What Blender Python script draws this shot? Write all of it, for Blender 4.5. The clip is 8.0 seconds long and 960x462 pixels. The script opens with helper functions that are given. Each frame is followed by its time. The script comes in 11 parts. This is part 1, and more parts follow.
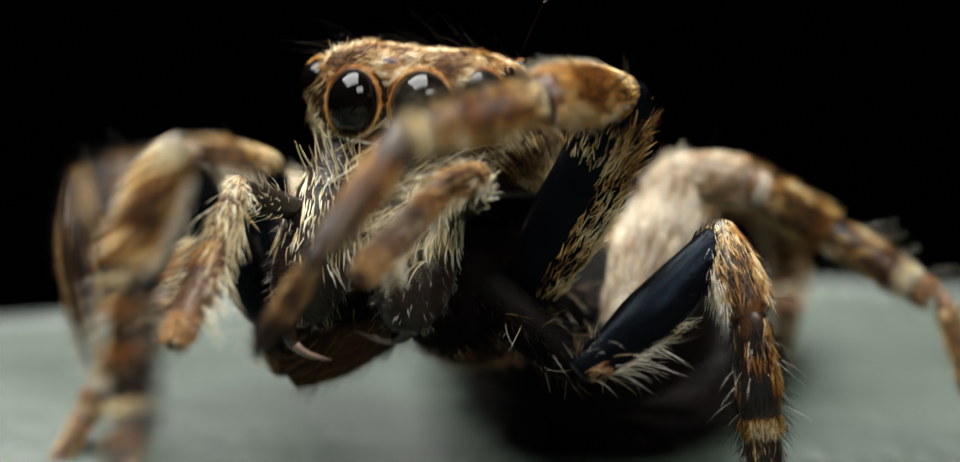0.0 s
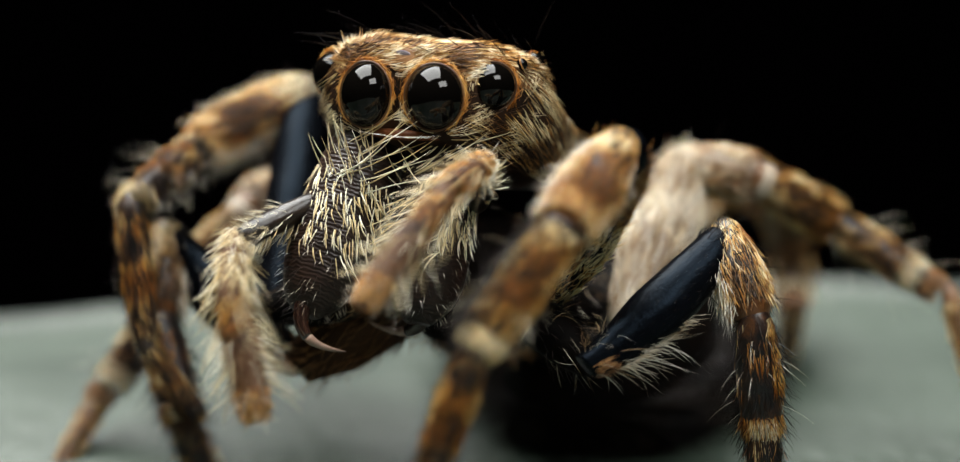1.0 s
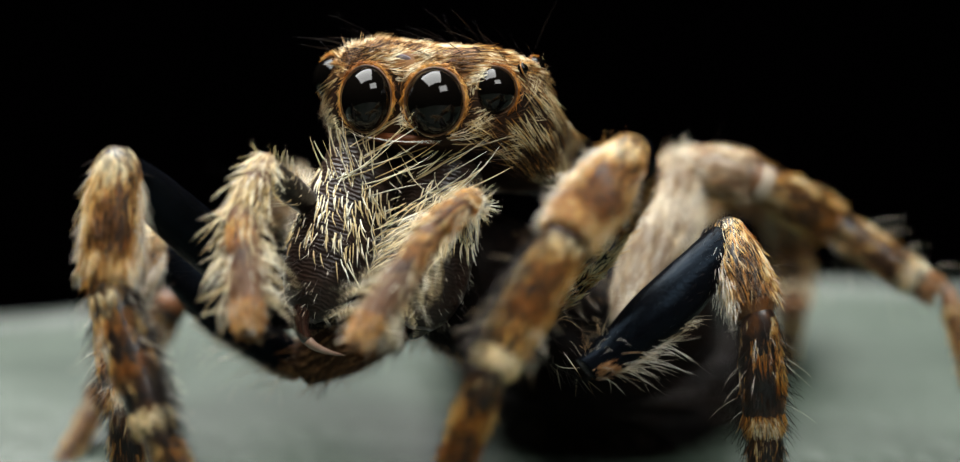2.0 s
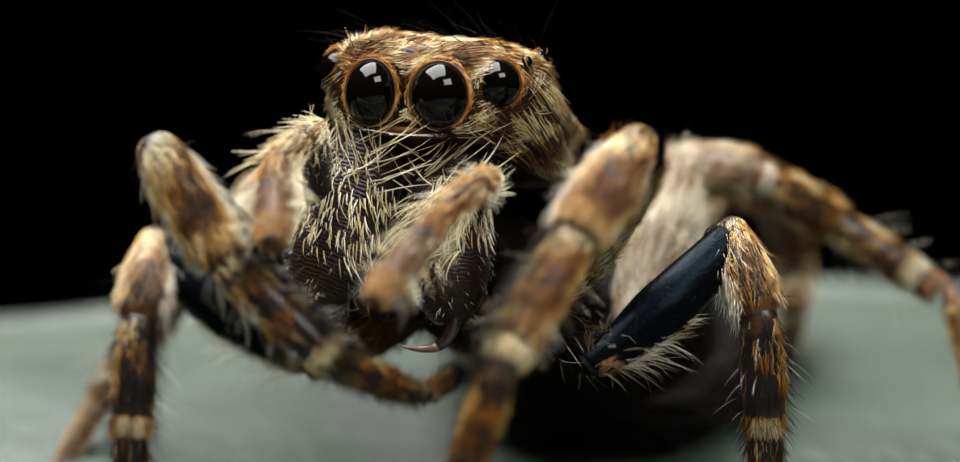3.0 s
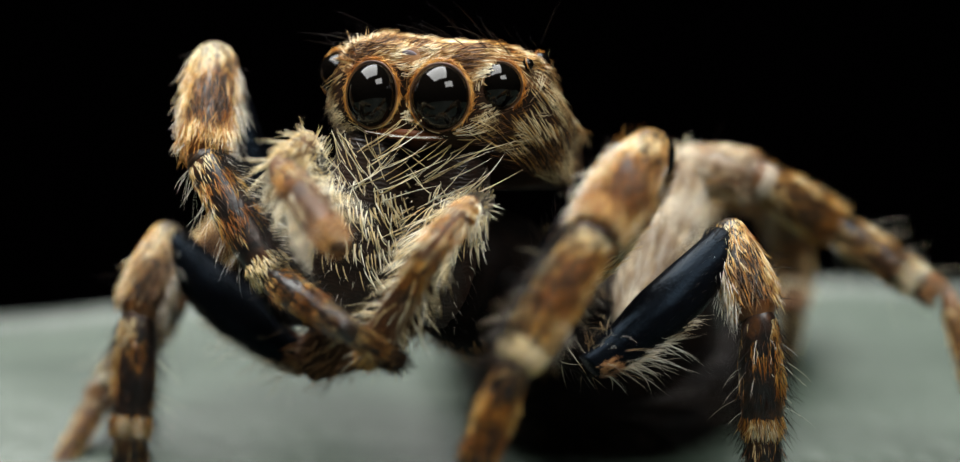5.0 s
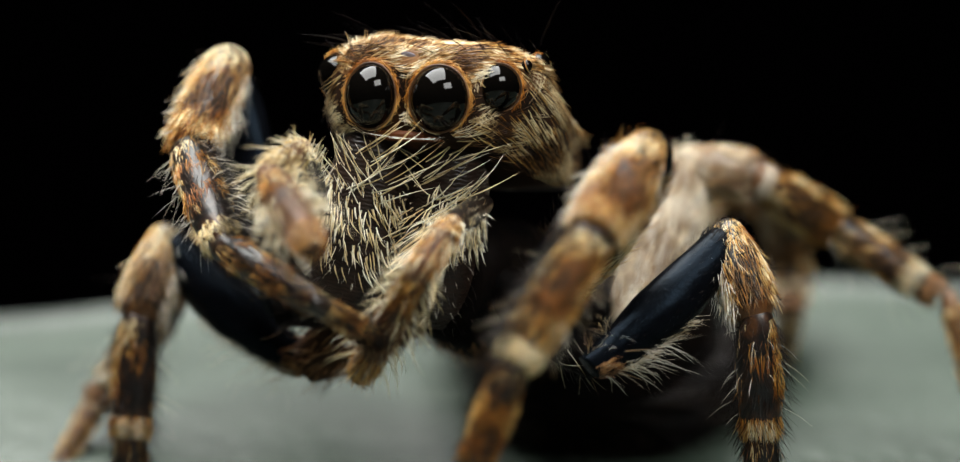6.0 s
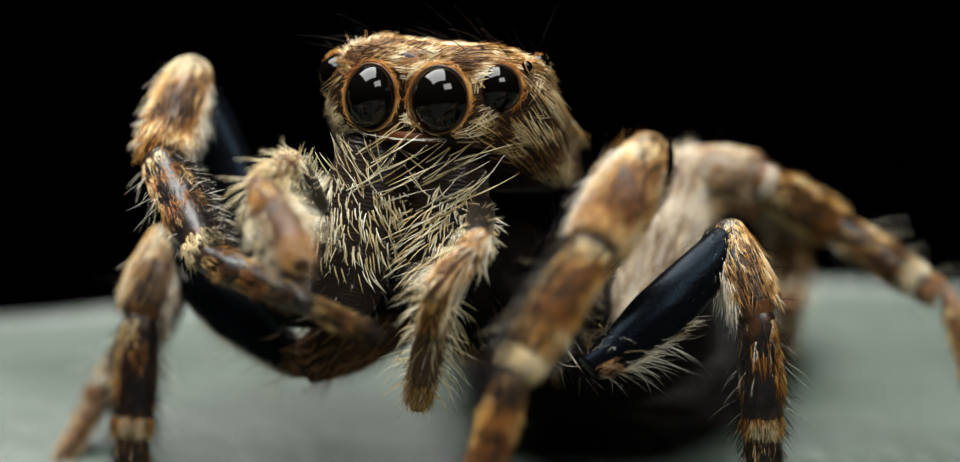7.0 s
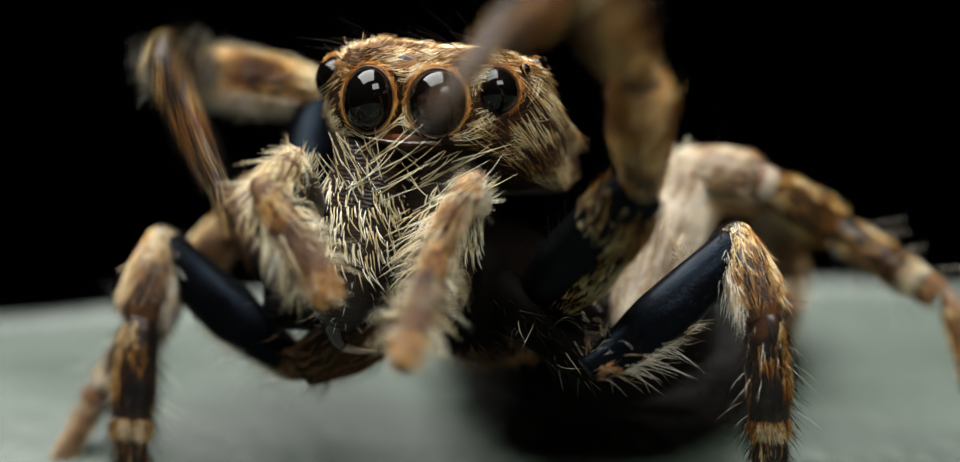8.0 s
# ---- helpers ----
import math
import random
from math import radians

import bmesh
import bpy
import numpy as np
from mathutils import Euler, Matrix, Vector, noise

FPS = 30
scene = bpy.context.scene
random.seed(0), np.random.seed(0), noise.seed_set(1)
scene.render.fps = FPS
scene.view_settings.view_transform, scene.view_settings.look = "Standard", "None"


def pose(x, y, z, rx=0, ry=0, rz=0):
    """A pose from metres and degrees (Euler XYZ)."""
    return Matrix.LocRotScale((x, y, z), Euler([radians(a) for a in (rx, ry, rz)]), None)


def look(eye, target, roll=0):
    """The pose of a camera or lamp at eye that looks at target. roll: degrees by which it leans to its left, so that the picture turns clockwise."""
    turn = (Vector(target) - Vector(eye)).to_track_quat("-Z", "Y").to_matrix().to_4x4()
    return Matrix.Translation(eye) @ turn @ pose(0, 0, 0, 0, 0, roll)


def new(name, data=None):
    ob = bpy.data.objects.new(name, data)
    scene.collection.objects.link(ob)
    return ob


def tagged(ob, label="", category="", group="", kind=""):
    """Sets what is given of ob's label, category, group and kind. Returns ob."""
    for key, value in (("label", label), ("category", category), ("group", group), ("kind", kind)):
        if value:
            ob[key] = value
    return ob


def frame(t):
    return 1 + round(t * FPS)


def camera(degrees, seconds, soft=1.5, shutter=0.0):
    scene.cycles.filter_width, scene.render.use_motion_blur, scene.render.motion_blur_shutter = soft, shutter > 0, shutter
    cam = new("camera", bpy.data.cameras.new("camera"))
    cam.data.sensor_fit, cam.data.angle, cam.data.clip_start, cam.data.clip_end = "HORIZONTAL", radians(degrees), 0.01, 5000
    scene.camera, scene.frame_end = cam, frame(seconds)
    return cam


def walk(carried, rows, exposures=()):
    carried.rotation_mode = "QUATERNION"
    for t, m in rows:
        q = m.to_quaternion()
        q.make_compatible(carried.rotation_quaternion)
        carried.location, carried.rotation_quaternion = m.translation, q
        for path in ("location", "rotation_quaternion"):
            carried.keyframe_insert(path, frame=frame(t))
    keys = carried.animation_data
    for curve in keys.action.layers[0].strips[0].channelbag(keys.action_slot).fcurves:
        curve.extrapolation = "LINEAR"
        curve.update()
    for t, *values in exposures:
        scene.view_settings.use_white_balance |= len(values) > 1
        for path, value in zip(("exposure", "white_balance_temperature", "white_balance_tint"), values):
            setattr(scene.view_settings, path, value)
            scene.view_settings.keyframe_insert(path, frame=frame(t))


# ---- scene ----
cam = camera(6.73, 8.0, soft=1.2, shutter=0.8)
CAM_POSE = pose(0, -0.07166, 0.03574, 66, 0, 0)
walk(cam, [(0.0, CAM_POSE), (8.0, CAM_POSE)])
# macro lens: a thin plane of focus on the front eyes
cam.data.dof.use_dof = True
cam.data.dof.focus_distance = 0.08015
cam.data.dof.aperture_fstop = 80.0

# ---- light: night, two flash diffusers (their shapes show in the eyes) ----
MM = 0.001
TILT = pose(0, 0, 0, -24, 0, 0)      # the spider's own axes: y goes away from the lens


world = bpy.data.worlds.new("night")
scene.world = world
world.use_nodes = True
world.node_tree.nodes["Background"].inputs["Color"].default_value = (0.004, 0.003, 0.004, 1)
world.node_tree.nodes["Background"].inputs["Strength"].default_value = 0.05


def flash(name, eye, target, sx, sy, watts, colour):
    data = bpy.data.lights.new(name, "AREA")
    data.shape, data.size, data.size_y, data.energy, data.color = "RECTANGLE", sx, sy, watts, colour
    lamp = new(name, data)
    lamp.matrix_world = TILT @ look(Vector(eye) * MM, Vector(target) * MM)
    return lamp


flash("flash_overhead", (-12, -1, 63), (0, 1.5, 3), 0.066, 0.052, 0.166, (0.975, 0.985, 0.95))
flash("flash_softbox", (33, -47, 52), (0, 0.5, 4), 0.036, 0.024, 0.04, (0.98, 0.985, 0.95))
scene.view_settings.exposure = 0.0


# ---- materials ----
def shader(name):
    mat = bpy.data.materials.new(name)
    mat.use_nodes = True
    nt = mat.node_tree
    bsdf = nt.nodes["Principled BSDF"]
    return mat, nt, bsdf


def add(nt, kind, **props):
    node = nt.nodes.new(kind)
    for key, value in props.items():
        node.inputs[key.replace("_", " ")].default_value = value
    return node


def ramp(nt, stops):
    node = nt.nodes.new("ShaderNodeValToRGB")
    el = node.color_ramp.elements
    while len(el) > len(stops):
        el.remove(el[-1])
    while len(el) < len(stops):
        el.new(1.0)
    for e, (p, c) in zip(el, stops):
        e.position, e.color = p, (*c, 1)
    return node


def cuticle(name, stops, rough=0.35, scale=2500.0, bump=0.4, fine=14000.0, spec=0.5, ridges=0.0, depth=0.00002):
    """Shell of the animal: mottled colour at two scales and a leathery fine relief."""
    mat, nt, bsdf = shader(name)
    co = nt.nodes.new("ShaderNodeTexCoord")
    n1 = add(nt, "ShaderNodeTexNoise", Scale=scale, Detail=4.0, Roughness=0.6)
    n2 = add(nt, "ShaderNodeTexNoise", Scale=fine, Detail=3.0, Roughness=0.6)
    r = ramp(nt, stops)
    nt.links.new(co.outputs["Object"], n1.inputs["Vector"])
    nt.links.new(co.outputs["Object"], n2.inputs["Vector"])
    nt.links.new(n1.outputs["Fac"], r.inputs["Fac"])
    nt.links.new(r.outputs["Color"], bsdf.inputs["Base Color"])
    height = n2.outputs["Fac"]
    if ridges:
        wave = add(nt, "ShaderNodeTexWave", Scale=ridges, Distortion=5.0, Detail=2.0, Detail_Scale=1.5)
        wave.bands_direction = "Z"
        nt.links.new(co.outputs["Object"], wave.inputs["Vector"])
        mix = add(nt, "ShaderNodeMath")
        mix.operation = "ADD"
        nt.links.new(n2.outputs["Fac"], mix.inputs[0])
        nt.links.new(wave.outputs["Fac"], mix.inputs[1])
        height = mix.outputs[0]
    b = add(nt, "ShaderNodeBump", Strength=bump, Distance=depth)
    nt.links.new(height, b.inputs["Height"])
    nt.links.new(b.outputs["Normal"], bsdf.inputs["Normal"])
    bsdf.inputs["Roughness"].default_value = rough
    bsdf.inputs["Specular IOR Level"].default_value = spec
    return mat


def hair_mat(name, stops, patch=1700.0, mix=0.58, rough=0.32, clear=0.1, spec=0.3):
    """Hairs: each strand has its own tone, and tones gather in patches; light shines through a little."""
    mat, nt, bsdf = shader(name)
    geo = nt.nodes.new("ShaderNodeNewGeometry")
    co = nt.nodes.new("ShaderNodeTexCoord")
    n1 = add(nt, "ShaderNodeTexNoise", Scale=patch, Detail=2.0, Roughness=0.5)
    nt.links.new(co.outputs["Object"], n1.inputs["Vector"])
    stretch = add(nt, "ShaderNodeMapRange")
    stretch.inputs["From Min"].default_value, stretch.inputs["From Max"].default_value = 0.36, 0.64
    nt.links.new(n1.outputs["Fac"], stretch.inputs["Value"])
    m = nt.nodes.new("ShaderNodeMix")
    m.inputs["Factor"].default_value = mix
    nt.links.new(geo.outputs["Random Per Island"], m.inputs["A"])
    nt.links.new(stretch.outputs["Result"], m.inputs["B"])
    spread = add(nt, "ShaderNodeMapRange")
    spread.inputs["From Min"].default_value, spread.inputs["From Max"].default_value = 0.18, 0.82
    nt.links.new(m.outputs["Result"], spread.inputs["Value"])
    r = ramp(nt, stops)
    nt.links.new(spread.outputs["Result"], r.inputs["Fac"])
    nt.links.new(r.outputs["Color"], bsdf.inputs["Base Color"])
    bsdf.inputs["Roughness"].default_value = rough
    bsdf.inputs["Specular IOR Level"].default_value = spec
    if clear:
        tr = nt.nodes.new("ShaderNodeBsdfTranslucent")
        nt.links.new(r.outputs["Color"], tr.inputs["Color"])
        ms = nt.nodes.new("ShaderNodeMixShader")
        ms.inputs["Fac"].default_value = clear
        out = nt.nodes["Material Output"]
        nt.links.new(bsdf.outputs["BSDF"], ms.inputs[1])
        nt.links.new(tr.outputs["BSDF"], ms.inputs[2])
        nt.links.new(ms.outputs["Shader"], out.inputs["Surface"])
    return mat


def plain(name, colour, rough, metallic=0.0, spec=0.5, coat=0.0):
    mat, nt, bsdf = shader(name)
    bsdf.inputs["Base Color"].default_value = (*colour, 1)
    bsdf.inputs["Roughness"].default_value = rough
    bsdf.inputs["Metallic"].default_value = metallic
    bsdf.inputs["Specular IOR Level"].default_value = spec
    bsdf.inputs["Coat Weight"].default_value = coat
    bsdf.inputs["Coat Roughness"].default_value = 0.03
    return mat


SHELL_BROWN = cuticle("shell_brown", [(0.3, (0.035, 0.018, 0.010)), (0.5, (0.10, 0.045, 0.018)), (0.7, (0.17, 0.08, 0.03))], 0.4)
# near-black shell for underside and abdomen: their shade is put into the colour
SHELL_SHADE = cuticle("shell_shade", [(0.35, (0.0012, 0.001, 0.001)), (0.65, (0.004, 0.0024, 0.0018))], 0.6, spec=0.03)
SHELL_RUST = cuticle("shell_rust", [(0.3, (0.015, 0.007, 0.004)), (0.7, (0.07, 0.028, 0.010))], 0.55, spec=0.12)
SHELL_DARK = cuticle("shell_dark", [(0.35, (0.006, 0.004, 0.004)), (0.65, (0.02, 0.012, 0.008))], 0.3, spec=0.4)
SHELL_HEAD = cuticle("shell_head", [(0.35, (0.010, 0.006, 0.004)), (0.6, (0.024, 0.011, 0.006)), (0.8, (0.07, 0.03, 0.012))], 0.55, spec=0.1)
SHELL_CROWN = cuticle("shell_crown", [(0.3, (0.07, 0.03, 0.012)), (0.5, (0.2, 0.095, 0.035)), (0.72, (0.38, 0.23, 0.1))], 0.5, spec=0.15)
SHELL_BLACK = cuticle("shell_black", [(0.35, (0.0012, 0.0013, 0.0018)), (0.65, (0.003, 0.0035, 0.005))], 0.27, bump=0.6, fine=30000.0, spec=0.06, depth=0.00001)
SHELL_BLACK.node_tree.nodes["Principled BSDF"].inputs["Specular Tint"].default_value = (0.42, 0.68, 1.0, 1)
SHELL_JAW = cuticle("shell_jaw", [(0.35, (0.009, 0.006, 0.005)), (0.65, (0.026, 0.014, 0.010))], 0.3, bump=0.3, ridges=7600.0, depth=0.00002, spec=0.25)
SHELL_BANDED = cuticle("shell_banded", [(0.44, (0.008, 0.007, 0.007)), (0.56, (0.028, 0.014, 0.009)), (0.7, (0.085, 0.034, 0.012))], 0.3, scale=3600.0, spec=0.32)
SHELL_PALE = cuticle("shell_pale", [(0.3, (0.16, 0.11, 0.07)), (0.7, (0.42, 0.35, 0.27))], 0.45, scale=1500.0)
SHELL_PALP = cuticle("shell_palp", [(0.3, (0.03, 0.015, 0.009)), (0.55, (0.10, 0.048, 0.024)), (0.75, (0.18, 0.10, 0.06))], 0.5, spec=0.25)
SHELL_RING = cuticle("shell_ring", [(0.3, (0.035, 0.012, 0.005)), (0.7, (0.17, 0.065, 0.02))], 0.3, spec=0.4)
CLYPEUS = plain("clypeus_red", (0.10, 0.03, 0.009), 0.45, 0.0, 0.15)
FANG = cuticle("fang_horn", [(0.35, (0.012, 0.006, 0.005)), (0.65, (0.04, 0.018, 0.012))], 0.14, bump=0.1, spec=0.8)
FANG_TIP = cuticle("fang_tip_horn", [(0.35, (0.10, 0.05, 0.035)), (0.65, (0.3, 0.19, 0.14))], 0.14, bump=0.1, spec=0.8)
EYE = plain("eye_black", (0.002, 0.0016, 0.0013), 0.03, 0.0, 0.24)

HAIR_GOLD = hair_mat("hair_gold", [(0.12, (0.025, 0.010, 0.004)), (0.32, (0.38, 0.155, 0.03)), (0.54, (0.68, 0.42, 0.13)), (0.82, (0.92, 0.79, 0.49))])
HAIR_LEG = hair_mat("hair_leg", [(0.2, (0.022, 0.010, 0.005)), (0.46, (0.28, 0.105, 0.022)), (0.66, (0.55, 0.32, 0.095)), (0.88, (0.80, 0.63, 0.34))])
HAIR_HEAD = hair_mat("hair_head", [(0.08, (0.05, 0.021, 0.008)), (0.32, (0.36, 0.17, 0.05)), (0.54, (0.62, 0.42, 0.18)), (0.8, (0.9, 0.81, 0.6))], patch=2200.0, mix=0.6)
HAIR_CHEEK = hair_mat("hair_cheek", [(0.15, (0.03, 0.012, 0.005)), (0.5, (0.30, 0.155, 0.045)), (0.85, (0.80, 0.66, 0.39))], mix=0.45)
HAIR_CREAM = hair_mat("hair_cream", [(0.1, (0.66, 0.5, 0.25)), (0.45, (0.9, 0.79, 0.52)), (0.85, (0.96, 0.91, 0.75))], mix=0.3)
HAIR_BAND = hair_mat("hair_band", [(0.1, (0.55, 0.36, 0.11)), (0.5, (0.82, 0.63, 0.3)), (0.85, (0.93, 0.81, 0.54))], mix=0.4)
HAIR_WHITE = hair_mat("hair_white", [(0.1, (0.710, 0.637, 0.506)), (0.6, (0.842, 0.791, 0.685))], mix=0.3)
HAIR_ORANGE = hair_mat("hair_orange", [(0.1, (0.22, 0.065, 0.01)), (0.45, (0.56, 0.22, 0.034)), (0.85, (0.80, 0.48, 0.15))])
HAIR_BRONZE = hair_mat("hair_bronze", [(0.3, (0.025, 0.010, 0.004)), (0.54, (0.14, 0.064, 0.022)), (0.74, (0.52, 0.37, 0.17)), (0.92, (0.86, 0.75, 0.5))])
HAIR_AMBER = hair_mat("hair_amber", [(0.15, (0.28, 0.09, 0.012)), (0.5, (0.60, 0.28, 0.052)), (0.85, (0.80, 0.55, 0.2))])
HAIR_RUST = hair_mat("hair_rust", [(0.15, (0.08, 0.03, 0.012)), (0.5, (0.24, 0.10, 0.035)), (0.85, (0.42, 0.22, 0.09))])
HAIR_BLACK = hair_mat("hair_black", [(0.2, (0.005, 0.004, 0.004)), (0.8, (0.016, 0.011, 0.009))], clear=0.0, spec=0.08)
HAIR_PALE = hair_mat("hair_pale", [(0.15, (0.20, 0.11, 0.045)), (0.4, (0.60, 0.44, 0.25)), (0.75, (0.83, 0.75, 0.6))])

# ---- mesh tools (all lengths in millimetres) ----
rng = np.random.default_rng(7)


def mesh_from(name, verts, faces, material, smooth=True):
    me = bpy.data.meshes.new(name)
    me.from_pydata((np.asarray(verts) * MM).tolist(), [], faces)
    me.polygons.foreach_set("use_smooth", [smooth] * len(me.polygons))
    me.materials.append(material)
    me.update()
    return me


def part(name, me, parent, label="", kind=""):
    ob = new(name, me)
    ob.parent = parent
    return tagged(ob, label, kind=kind)


def unit(v):
    return v / np.maximum(np.linalg.norm(v, axis=-1, keepdims=True), 1e-9)


class Tube:
    """A tapered, slightly uneven limb along z. prof: rows of z, radius x, radius y, shift x, shift y."""

    def __init__(self, prof, sides=22, rings=26, bump=0.012, seed=0, power=2.0):
        p = np.array(prof, float)
        z = np.linspace(0, 1, rings)
        z = p[0, 0] + (p[-1, 0] - p[0, 0]) * (0.5 - 0.5 * np.cos(np.pi * z))
        cols = [np.interp(z, p[:, 0], p[:, k]) for k in range(1, 5)]
        for _ in range(2):
            cols = [np.concatenate([[c[0]], (c[:-2] + 2 * c[1:-1] + c[2:]) / 4, [c[-1]]]) for c in cols]
        self.z, self.cols, self.sides, self.bump, self.seed, self.power = z, cols, sides, bump, seed, power

    def at(self, z, a):
        rx, ry, ox, oy = (np.interp(z, self.z, c) for c in self.cols)
        n = 2.0 / self.power
        c, s = np.cos(a), np.sin(a)
        cx, sy = np.sign(c) * np.abs(c) ** n, np.sign(s) * np.abs(s) ** n
        wob = 1 + self.bump * (np.sin(3 * a + self.seed) * np.sin(7 * z + self.seed * 2) + 0.6 * np.sin(5 * a - 11 * z))
        pts = np.stack([ox + rx * cx * wob, oy + ry * sy * wob, z], -1)
        nor = unit(np.stack([c / np.maximum(rx, 0.02), s / np.maximum(ry, 0.02), 0 * z], -1))
        return pts, nor

    def mesh(self, name, material):
        a = np.arange(self.sides) * 2 * np.pi / self.sides
        verts, faces, n = [], [], self.sides
        for z in self.z:
            verts.extend(self.at(np.full(n, z), a)[0].tolist())
        for i in range(len(self.z) - 1):
            for j in range(n):
                k = (j + 1) % n
                faces.append((i * n + j, i * n + k, (i + 1) * n + k, (i + 1) * n + j))
        faces.append(tuple(range(n - 1, -1, -1)))
        faces.append(tuple(range((len(self.z) - 1) * n, len(self.z) * n)))
        return mesh_from(name, verts, faces, material)


SPINDLE = (0.72, 1.0, 0.92, 0.72, 0.42)


def strands(name, root, start, bend, length, radius, material, curl=0.8, bow=0.28):
    """Tapered, bent hairs: root points, first direction, direction they bend towards, length and radius of each;
    bow: how far each one curves to a side of its own."""
    n, seg = len(root), 5
    start = unit(start)
    bend = bend + rng.normal(0, bow, (n, 3))
    pts, p = [root - start * 0.01], root.copy()
    for k in range(seg):
        d = unit(start + bend * (curl * (k + 0.5) / seg))
        p = p + d * (length / seg)[:, None]
        pts.append(p)
    side = unit(np.cross(start, bend + 0.31 * np.array([0.3, 0.8, 0.5])))
    up = unit(np.cross(side, start))
    verts = np.zeros((n, seg * 3 + 1, 3))
    for k in range(seg):
        r = (radius * SPINDLE[k])[:, None]
        for j in range(3):
            a = 2 * math.pi * j / 3
            verts[:, k * 3 + j] = pts[k] + (side * math.cos(a) + up * math.sin(a)) * r
    verts[:, -1] = pts[seg]
    base = (np.arange(n) * (seg * 3 + 1))[:, None, None]
    quads = np.array([[k * 3 + j, k * 3 + (j + 1) % 3, k * 3 + 3 + (j + 1) % 3, k * 3 + 3 + j] for k in range(seg - 1) for j in range(3)])
    tris = np.array([[(seg - 1) * 3 + j, (seg - 1) * 3 + (j + 1) % 3, seg * 3] for j in range(3)])
    q, t = (quads[None] + base).reshape(-1, 4), (tris[None] + base).reshape(-1, 3)
    me = bpy.data.meshes.new(name)
    v = verts.reshape(-1, 3) * MM
    me.vertices.add(len(v))
    me.vertices.foreach_set("co", v.ravel())
    me.loops.add(q.size + t.size)
    me.loops.foreach_set("vertex_index", np.concatenate([q.ravel(), t.ravel()]).astype(np.int32))
    me.polygons.add(len(q) + len(t))
    starts = np.concatenate([np.arange(len(q)) * 4, q.size + np.arange(len(t)) * 3]).astype(np.int32)
    me.polygons.foreach_set("loop_start", starts)
    me.polygons.foreach_set("use_smooth", np.ones(len(q) + len(t), bool))
    me.materials.append(material)
    me.update(calc_edges=True)
    me.validate()
    return me


def coat(name, tube, parent, count, z, material, length, radius=0.006, lift=0.35, label="", angles=(0, 2 * math.pi), curl=0.7, jitter=0.14, droop=(0, 0, 0), fine=True):
    """Hairs on a tube, combed towards its far end; a thick coat is made of many fine hairs."""
    if fine and count > 60:
        count, radius = int(count * 1.6), radius * 0.68
    else:
        radius *= 0.8
    zz = rng.uniform(z[0], z[1], count)
    aa = rng.uniform(angles[0], angles[1], count)
    root, nor = tube.at(zz, aa)
    comb = np.array([0, 0, 1.0]) + rng.normal(0, jitter, (count, 3))
    start = nor * lift + comb * (1 - lift) + rng.normal(0, 0.07, (count, 3))
    ll = length * rng.uniform(0.55, 1.25, count)
    rr = radius * rng.uniform(0.7, 1.2, count)
    me = strands(name, root, start, comb * 0.8 - nor * 0.15 + np.array(droop), ll, rr, material, curl)
    return part(name, me, parent, label, "stuff")


